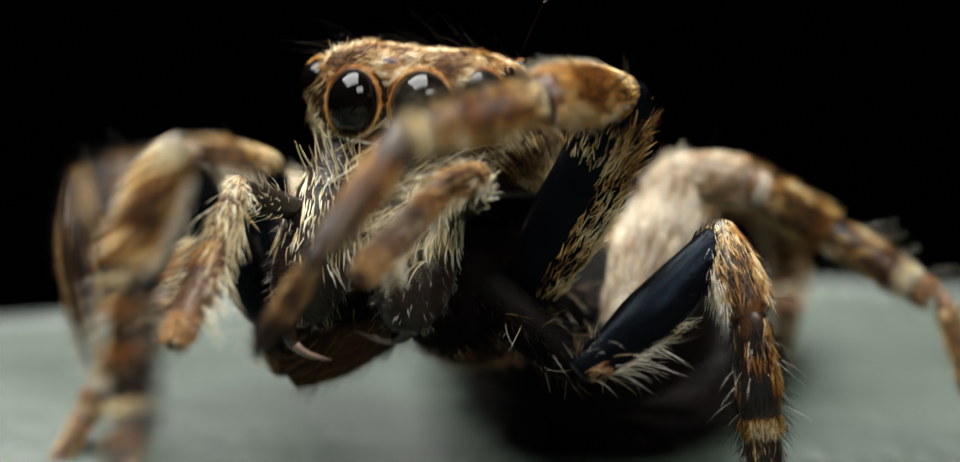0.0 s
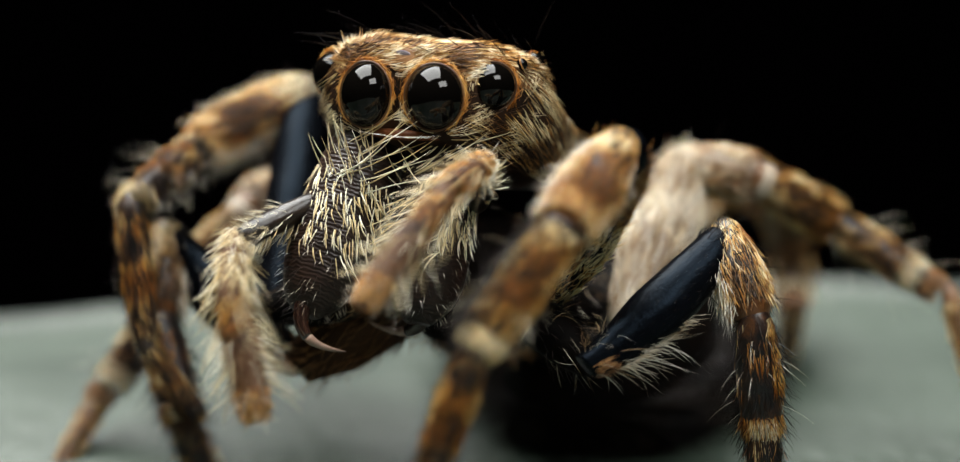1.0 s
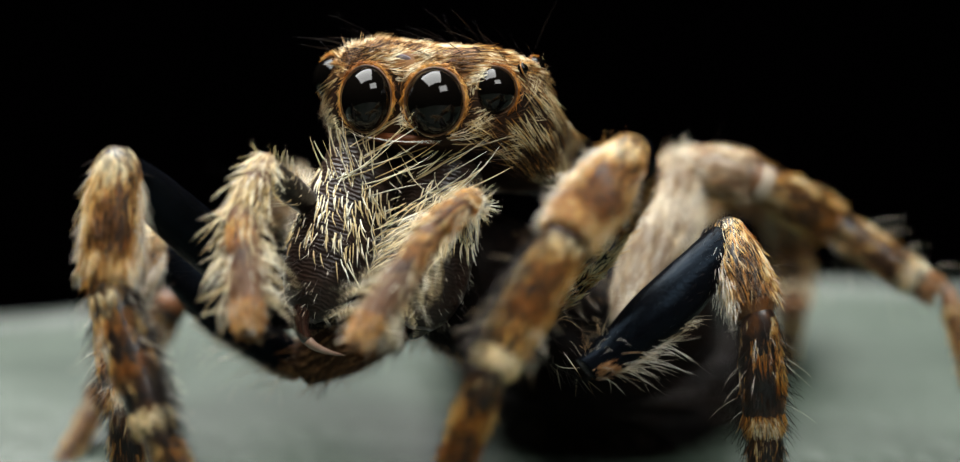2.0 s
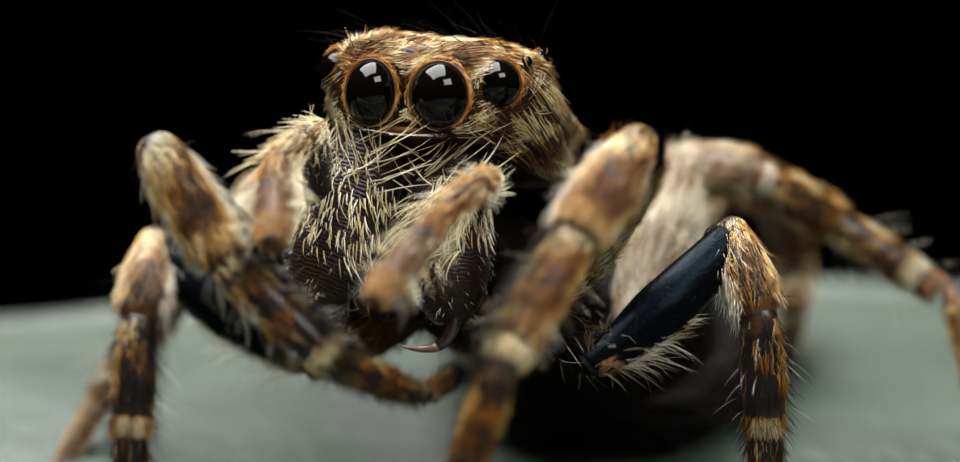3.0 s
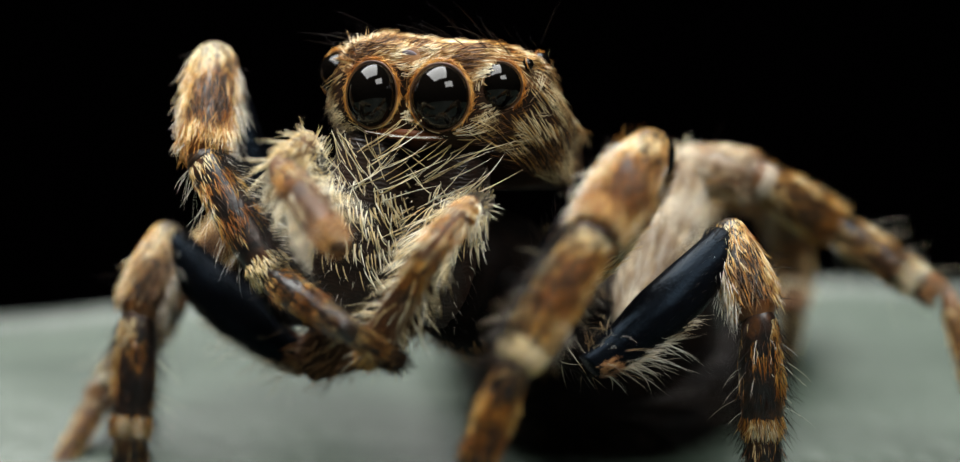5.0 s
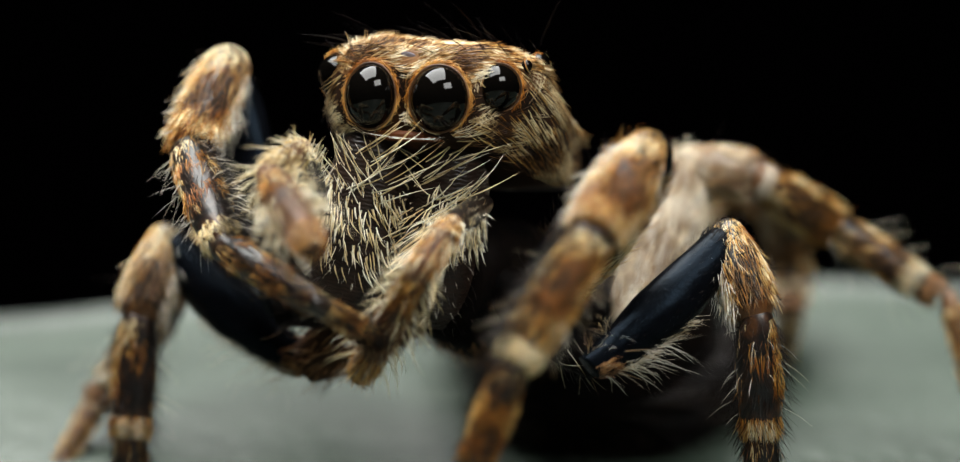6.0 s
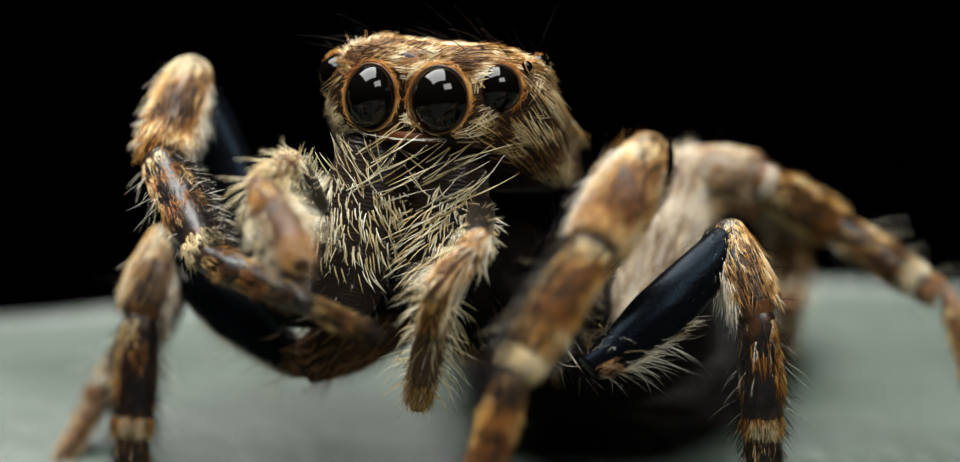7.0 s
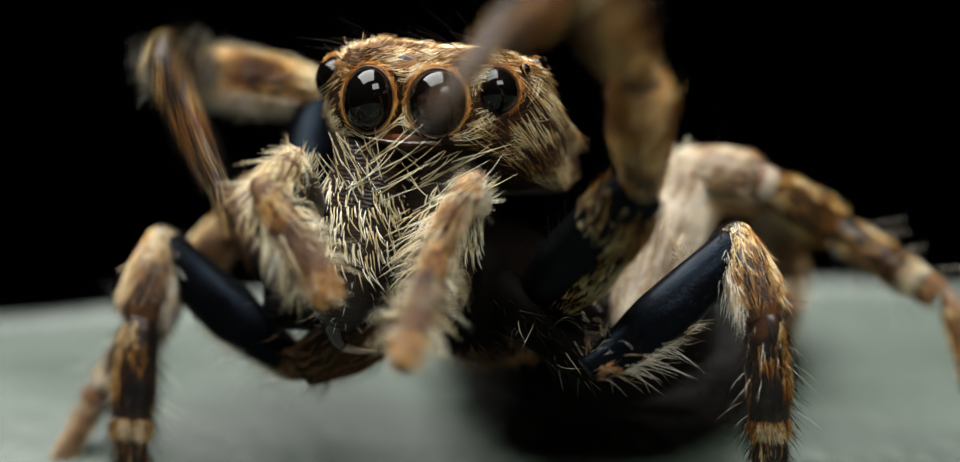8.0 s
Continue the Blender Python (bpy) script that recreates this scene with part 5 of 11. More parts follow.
    keyed(leg_l1["tarsus"], [(0, -1.595, -2.361, 3.191, 171.9, -31.6, -175.6), (0.1, -1.744, -0.897, 2.889, 158.9, -28.4, -174.9), (0.2, -1.800, -1.061, 2.949, 150.3, -36.0, -169.6), (0.3, -1.834, -1.227, 2.894, 156.5, -43.3, -167.2), (0.4, -1.795, -1.291, 2.656, 165.7, -47.0, -168.4), (0.5, -1.358, -0.907, 2.177, 167.9, -42.9, -170.8), (0.6, -1.241, -0.825, 2.027, 165.1, -45.9, -168.7), (0.7, -1.055, -0.751, 1.615, 151.5, -34.4, -170.7), (0.8, -0.856, -0.713, 1.252, 143.2, -20.3, -177.8), (0.9, -0.745, -1.244, 0.944, 154.8, -17.1, -179.8), (1, -0.619, -1.823, 0.839, 165.5, -16.9, -179.9), (1.1, -0.580, -1.786, 0.812, 164.2, -16.5, 180.0), (1.2, -0.544, -1.701, 0.783, 161.2, -16.3, 179.9), (1.3, -0.511, -1.600, 0.769, 157.6, -16.2, 179.8), (1.4, -0.489, -1.515, 0.768, 154.6, -16.1, 179.8), (1.467, -0.485, -1.481, 0.708, 153.5, -16.1, 179.8), (1.5, -0.483, -1.474, 0.685, 153.3, -16.1, 179.8), (1.6, -0.473, -1.468, 0.683, 153.4, -16.1, 179.8), (1.7, -0.468, -1.469, 0.686, 153.5, -16.1, 179.8), (1.9, -0.458, -1.488, 0.685, 154.1, -16.1, 179.8), (2.1, -0.444, -1.525, 0.689, 154.9, -16.1, 179.8), (2.3, -0.432, -1.574, 0.697, 155.7, -16.0, 179.8), (2.5, -0.420, -1.630, 0.708, 156.4, -16.0, 179.8), (2.7, -0.401, -1.687, 0.720, 156.8, -16.0, 179.8), (2.8, -0.387, -1.715, 0.725, 156.9, -16.0, 179.7), (2.9, -0.358, -1.787, 0.727, 156.6, -16.0, 179.7), (3, -0.328, -1.863, 0.728, 156.3, -16.0, 179.7), (3.167, -0.309, -1.849, 0.723, 156.4, -16.1, 179.8), (3.333, -0.301, -1.768, 0.716, 156.7, -16.3, 179.9), (3.5, -0.288, -1.729, 0.723, 156.9, -16.5, 180.0), (3.667, -0.270, -1.750, 0.735, 157.1, -16.6, -180.0), (3.833, -0.255, -1.768, 0.740, 157.3, -16.7, -180.0), (4, -0.244, -1.783, 0.740, 157.5, -16.7, -180.0), (4.167, -0.235, -1.794, 0.738, 157.7, -16.6, -180.0), (4.333, -0.228, -1.802, 0.735, 157.9, -16.6, -180.0), (4.5, -0.226, -1.805, 0.734, 157.9, -16.6, -180.0), (4.667, -0.227, -1.803, 0.735, 157.9, -16.6, 180.0), (4.833, -0.230, -1.800, 0.734, 157.8, -16.6, 180.0), (5, -0.234, -1.795, 0.733, 157.6, -16.6, 180.0), (5.167, -0.239, -1.788, 0.732, 157.5, -16.6, 180.0), (5.333, -0.244, -1.780, 0.730, 157.3, -16.5, 180.0), (5.5, -0.249, -1.771, 0.728, 157.1, -16.5, 180.0), (5.667, -0.253, -1.762, 0.725, 157.0, -16.5, 180.0), (5.833, -0.257, -1.753, 0.724, 156.9, -16.5, 180.0), (6, -0.258, -1.745, 0.724, 156.9, -16.5, 180.0), (6.167, -0.253, -1.767, 0.714, 156.9, -16.3, 179.9), (6.333, -0.238, -1.830, 0.691, 156.9, -15.5, 179.6), (6.5, -0.217, -1.911, 0.666, 156.9, -14.6, 179.2), (6.667, -0.195, -1.985, 0.642, 156.8, -13.7, 178.8), (6.833, -0.177, -2.037, 0.623, 156.8, -12.9, 178.4), (7, -0.169, -2.055, 0.613, 156.8, -12.7, 178.3), (7.167, -0.177, -2.023, 0.615, 156.9, -13.0, 178.5), (7.333, -0.204, -1.918, 0.637, 156.9, -14.2, 179.0), (7.5, -0.247, -1.690, 0.722, 156.9, -16.5, 180.0), (7.6, -0.195, -1.411, 0.743, 154.2, -18.9, -178.9), (7.7, -0.125, -1.080, 0.855, 147.5, -22.1, -177.0), (7.8, -0.291, -0.897, 1.257, 139.8, -25.0, -174.5), (7.9, -1.131, -2.238, 2.199, 131.6, -27.6, -171.6), (7.967, -0.536, -4.000, 4.224, -151.8, -40.7, 174.9), (8, 0.091, -4.200, 5.302, -144.9, -33.4, 179.4)])
    keyed(leg_r1["femur"], [(0, -2.148, 1.000, 2.668, 46.8, -23.9, -3.1), (0.1, -2.126, 1.000, 2.741, 51.0, -38.2, -10.2), (0.2, -2.108, 1.000, 2.735, 50.1, -23.3, -3.1), (0.3, -2.102, 1.000, 2.728, 40.0, -14.5, 0.5), (0.4, -2.094, 1.000, 2.721, 41.8, -16.7, -0.2), (0.467, -2.090, 1.000, 2.716, 41.7, -16.4, -0.1), (0.5, -2.090, 1.000, 2.716, 36.7, -17.0, -0.7), (0.533, -2.090, 1.000, 2.710, 33.2, -17.4, -1.0), (0.6, -2.071, 1.000, 2.701, 33.0, -14.5, 0.4), (0.7, -2.055, 1.000, 2.687, 30.2, -0.5, 3.4), (0.8, -2.041, 1.000, 2.680, -30.5, 3.0, -6.3), (0.9, -2.029, 1.000, 2.722, 32.0, -17.1, -0.2), (1, -2.020, 1.000, 2.750, -33.3, 3.4, -6.9), (1.1, -2.014, 1.000, 2.741, 34.2, -18.5, -0.6), (1.2, -2.011, 1.000, 2.725, -32.2, -4.0, -4.2), (1.3, -2.011, 1.000, 2.716, 32.9, -31.8, -4.1), (1.4, -2.017, 1.000, 2.716, -31.2, -7.8, -2.9), (1.467, -2.027, 1.000, 2.658, 45.5, -38.2, -8.9), (1.5, -2.029, 1.000, 2.637, 45.0, -38.5, -8.9), (1.6, -2.029, 1.000, 2.646, 45.7, -39.2, -9.4), (1.7, -2.029, 1.000, 2.662, 46.5, -39.6, -9.8), (1.9, -2.021, 1.000, 2.687, 43.8, -40.4, -9.4), (2.1, -2.006, 1.000, 2.713, 38.7, -41.0, -8.3), (2.3, -1.993, 1.000, 2.735, 35.6, -40.9, -7.5), (2.5, -1.987, 1.000, 2.750, 36.3, -39.9, -7.3), (2.7, -1.984, 1.000, 2.761, 39.2, -37.1, -7.0), (2.8, -1.980, 1.000, 2.765, 41.4, -34.9, -6.6), (2.9, -1.976, 1.000, 2.769, 44.8, -32.4, -6.3), (3, -1.971, 1.000, 2.771, 45.5, -32.4, -6.4), (3.167, -1.966, 1.000, 2.766, 40.5, -26.6, -3.7), (3.333, -1.963, 1.000, 2.758, 35.5, -24.0, -2.5), (3.5, -1.962, 1.000, 2.753, 30.3, -23.5, -2.1), (3.667, -1.962, 1.000, 2.753, 22.2, -21.2, -1.0), (3.833, -1.962, 1.000, 2.753, 13.1, -18.8, -0.2), (4, -1.962, 1.000, 2.753, 5.7, -17.4, 0.0), (4.167, -1.961, 1.000, 2.753, 0.3, -16.7, 0.0), (4.333, -1.958, 1.000, 2.753, -4.0, -16.4, 0.0), (4.5, -1.956, 1.000, 2.753, -5.7, -16.2, -0.0), (4.667, -1.957, 1.000, 2.752, -5.7, -15.9, -0.0), (4.833, -1.958, 1.000, 2.751, -5.7, -15.7, -0.0), (5, -1.960, 1.000, 2.749, -5.7, -15.5, -0.1), (5.167, -1.962, 1.000, 2.747, -5.7, -15.2, -0.1), (5.333, -1.964, 1.000, 2.745, -5.7, -14.7, -0.1), (5.5, -1.966, 1.000, 2.741, -5.9, -14.2, -0.2), (5.667, -1.969, 1.000, 2.738, -6.9, -13.6, -0.3), (5.833, -1.971, 1.000, 2.736, -9.1, -12.9, -0.4), (6, -1.971, 1.000, 2.735, -12.6, -12.3, -0.6), (6.167, -1.971, 1.000, 2.736, -15.0, -12.1, -0.8), (6.333, -1.971, 1.000, 2.739, -16.5, -12.1, -0.8), (6.5, -1.971, 1.000, 2.741, -17.1, -12.2, -0.7), (6.667, -1.971, 1.000, 2.738, -16.3, -14.0, -0.3), (6.833, -1.971, 1.000, 2.731, -14.8, -17.5, 0.3), (7, -1.971, 1.000, 2.725, -13.6, -20.9, 1.0), (7.167, -1.971, 1.000, 2.722, -13.4, -23.2, 1.4), (7.333, -1.971, 1.000, 2.720, -13.5, -25.4, 1.7), (7.5, -1.971, 1.000, 2.716, -13.7, -26.2, 1.9), (7.6, -1.973, 1.000, 2.713, -13.0, -26.8, 2.0), (7.7, -1.977, 1.000, 2.710, -14.9, -24.4, 1.7), (7.8, -1.982, 1.000, 2.706, -22.5, -17.4, 0.8), (7.9, -1.992, 1.000, 2.704, -29.7, -4.7, -3.8), (8, -1.998, 1.000, 2.698, -31.1, 5.3, -7.1)])
    keyed(leg_r1["patella"], [(0, -2.963, -0.839, 4.284, -172.4, -22.8, 175.2), (0.1, -3.469, -0.796, 4.017, -172.4, -22.5, 175.3), (0.2, -2.870, -0.942, 4.253, -169.6, -32.5, 171.5), (0.3, -2.582, -0.662, 4.642, -158.9, -49.5, 160.3), (0.4, -2.652, -0.717, 4.564, -161.5, -30.2, 170.3), (0.467, -2.586, -0.550, 4.388, -161.7, -35.6, 166.2), (0.5, -2.679, -0.450, 4.586, -160.0, -39.2, 164.7), (0.533, -2.758, -0.400, 4.765, -157.8, -43.1, 162.7), (0.6, -2.603, -0.409, 4.795, -170.4, -30.3, 172.4), (0.7, -1.997, -0.296, 4.917, -153.1, -54.2, 154.7), (0.8, -1.784, 2.287, 4.901, -130.7, -62.9, 133.5), (0.9, -2.676, -0.365, 4.814, -171.4, -27.0, 173.7), (1, -1.724, 2.391, 4.903, -146.0, -58.2, 147.9), (1.1, -2.709, -0.441, 4.765, -172.8, -20.8, 175.9), (1.2, -2.064, 2.383, 4.903, -154.4, -53.3, 156.0), (1.3, -3.251, -0.314, 4.558, -174.3, -6.9, 179.9), (1.4, -2.248, 2.351, 4.902, -162.5, -45.5, 163.9), (1.467, -3.416, -0.646, 4.077, -173.6, -15.3, 177.5), (1.5, -3.435, -0.625, 4.066, -171.9, -14.7, 177.6), (1.6, -3.454, -0.636, 4.043, -165.8, -13.9, 177.4), (1.7, -3.464, -0.651, 4.030, -162.4, -13.4, 177.3), (1.9, -3.503, -0.565, 4.106, -165.7, -8.6, 179.2), (2.1, -3.545, -0.406, 4.233, -171.3, -0.7, -178.3), (2.3, -3.550, -0.312, 4.319, -173.8, 6.7, -176.5), (2.5, -3.504, -0.345, 4.346, -173.1, 13.0, -174.6), (2.7, -3.381, -0.471, 4.355, -171.9, 18.8, -172.7), (2.8, -3.277, -0.568, 4.352, -171.3, 20.9, -171.9), (2.9, -3.152, -0.698, 4.315, -170.9, 22.6, -171.3), (3, -3.139, -0.722, 4.297, -168.5, 29.1, -168.6), (3.167, -2.948, -0.611, 4.515, -177.1, 21.2, -172.1), (3.333, -2.874, -0.450, 4.662, -177.3, 20.6, -172.3), (3.5, -2.883, -0.252, 4.768, -177.3, 20.2, -172.3), (3.667, -2.835, 0.047, 4.963, -177.7, 19.3, -173.2), (3.833, -2.774, 0.419, 5.132, -178.8, 14.7, -175.2), (4, -2.729, 0.742, 5.203, -166.4, 8.7, -175.6), (4.167, -2.702, 0.988, 5.224, -159.4, 5.6, -175.6), (4.333, -2.685, 1.180, 5.222, -152.7, 3.0, -175.5), (4.5, -2.671, 1.258, 5.218, -148.8, -1.1, -176.8), (4.667, -2.659, 1.258, 5.221, -146.6, -3.0, -177.4), (4.833, -2.652, 1.258, 5.222, -145.3, -4.2, -177.8), (5, -2.645, 1.258, 5.223, -144.5, -5.3, -178.3), (5.167, -2.633, 1.258, 5.225, -143.8, -6.6, -178.9), (5.333, -2.616, 1.257, 5.228, -143.1, -8.2, -179.6), (5.5, -2.596, 1.267, 5.229, -142.8, -9.8, 179.6), (5.667, -2.571, 1.311, 5.228, -142.3, -11.9, 178.6), (5.833, -2.538, 1.413, 5.218, -141.0, -15.1, 177.0), (6, -2.502, 1.568, 5.195, -139.1, -19.1, 174.7), (6.167, -2.484, 1.675, 5.175, -138.4, -21.3, 173.8), (6.333, -2.478, 1.740, 5.161, -138.9, -22.5, 173.7), (6.5, -2.484, 1.765, 5.156, -139.4, -22.4, 174.2), (6.667, -2.570, 1.732, 5.148, -138.9, -21.0, 174.1), (6.833, -2.731, 1.658, 5.125, -138.0, -17.9, 175.4), (7, -2.882, 1.598, 5.091, -137.7, -15.3, 177.0), (7.167, -2.976, 1.576, 5.037, -136.6, -13.5, 178.4), (7.333, -3.060, 1.568, 4.976, -136.3, -12.0, 179.6), (7.5, -3.083, 1.567, 4.937, -135.4, -11.7, -180.0), (7.6, -3.108, 1.532, 4.924, -135.0, -10.1, -178.7), (7.7, -3.006, 1.619, 4.939, -134.3, -13.8, 179.9), (7.8, -2.699, 1.960, 4.944, -134.8, -29.4, 173.4), (7.9, -2.092, 2.300, 4.963, -119.1, -54.4, 158.4), (8, -1.629, 2.300, 4.901, -73.4, -58.8, 85.2)])
    keyed(leg_r1["tibia"], [(0, -3.454, -0.963, 3.144, -171.9, 3.7, 170.8), (0.1, -3.954, -0.920, 2.874, -172.1, -4.9, 169.3), (0.2, -3.555, -1.066, 3.217, -175.0, 6.2, 172.4), (0.3, -3.568, -0.787, 3.886, -166.3, -25.4, 162.5), (0.4, -3.306, -1.006, 3.541, -167.9, -3.4, 167.7), (0.467, -3.469, -0.800, 3.274, -163.9, -11.7, 162.0), (0.5, -3.639, -0.700, 3.530, -165.2, -10.4, 162.4), (0.533, -3.802, -0.650, 3.780, -165.0, -7.7, 163.1), (0.6, -3.246, -0.534, 3.733, -169.1, -19.5, 165.2), (0.7, -3.054, -0.420, 4.266, -153.2, -40.9, 150.1), (0.8, -2.969, 2.163, 4.531, -150.4, -42.8, 147.6), (0.9, -3.253, -0.490, 3.714, -174.6, 2.9, 171.7), (1, -2.839, 2.266, 4.357, -112.6, 10.7, 148.5), (1.1, -3.158, -0.566, 3.607, -175.8, 15.3, 174.2), (1.2, -3.107, 2.258, 4.230, -163.9, -11.3, 164.1), (1.3, -3.401, -0.439, 3.325, -167.7, 20.2, 173.1), (1.4, -3.167, 2.227, 4.067, -171.1, -13.6, 167.3), (1.467, -3.748, -0.771, 2.881, -163.9, 14.4, 170.5), (1.5, -3.755, -0.788, 2.870, -164.2, 14.6, 170.6), (1.6, -3.759, -0.927, 2.868, -164.5, 15.1, 170.9), (1.7, -3.756, -1.015, 2.872, -164.9, 15.9, 171.2), (1.9, -3.688, -0.871, 2.910, -168.4, 18.5, 172.9), (2.1, -3.556, -0.596, 3.000, -173.4, 22.5, 175.0), (2.3, -3.398, -0.436, 3.086, -175.9, 25.9, 176.2), (2.5, -3.213, -0.469, 3.139, -176.0, 24.4, 175.9), (2.7, -2.964, -0.595, 3.185, -176.0, 24.3, 175.9), (2.8, -2.814, -0.692, 3.200, -175.8, 29.1, 176.8), (2.9, -2.655, -0.822, 3.177, -175.1, 37.7, 178.7), (3, -2.506, -0.846, 3.228, -173.4, 47.3, -178.8), (3.167, -2.484, -0.611, 3.333, -151.2, 48.0, -177.4), (3.333, -2.412, -0.450, 3.447, -141.9, 47.8, -177.1), (3.5, -2.432, -0.252, 3.555, -145.0, 46.7, -178.4), (3.667, -2.400, 0.047, 3.730, -148.6, 44.2, 179.9), (3.833, -2.442, 0.419, 3.869, -154.1, 40.9, 178.2), (4, -2.522, 0.462, 4.001, -166.8, 38.4, 178.5), (4.167, -2.555, 0.557, 4.058, -168.9, 35.9, 178.0), (4.333, -2.582, 0.612, 4.109, -170.8, 33.9, 178.0), (4.5, -2.654, 0.610, 4.146, -169.1, 33.7, 177.5), (4.667, -2.682, 0.568, 4.177, -166.8, 33.6, 176.9), (4.833, -2.701, 0.544, 4.195, -163.0, 33.2, 175.9), (5, -2.717, 0.529, 4.208, -158.7, 32.8, 174.5), (5.167, -2.735, 0.517, 4.222, -154.7, 32.5, 173.5), (5.333, -2.754, 0.506, 4.238, -151.5, 32.4, 172.5), (5.5, -2.770, 0.512, 4.249, -148.2, 32.4, 171.7), (5.667, -2.793, 0.552, 4.261, -144.9, 32.4, 170.8), (5.833, -2.832, 0.643, 4.282, -141.3, 32.3, 169.8), (6, -2.884, 0.785, 4.306, -137.6, 32.2, 168.5), (6.167, -2.909, 0.891, 4.308, -135.2, 33.2, 168.6), (6.333, -2.924, 0.967, 4.296, -134.1, 33.6, 168.8), (6.5, -2.922, 0.995, 4.283, -133.4, 33.8, 168.7), (6.667, -2.985, 0.958, 4.277, -135.0, 34.5, 169.9), (6.833, -3.079, 0.855, 4.250, -137.3, 34.6, 171.1), (7, -3.169, 0.774, 4.203, -140.4, 34.4, 171.9), (7.167, -3.212, 0.727, 4.156, -140.0, 33.0, 171.1), (7.333, -3.254, 0.708, 4.094, -139.1, 31.6, 170.1), (7.5, -3.262, 0.691, 4.069, -137.6, 30.9, 169.5), (7.6, -3.243, 0.646, 4.055, -135.1, 32.7, 170.6), (7.7, -3.215, 0.728, 4.093, -131.2, 33.9, 170.9), (7.8, -3.219, 1.148, 4.193, -124.8, 32.6, 170.5), (7.9, -2.868, 1.550, 4.644, -109.2, 23.8, 155.9), (8, -2.826, 2.100, 5.082, -84.8, 16.8, 168.8)])
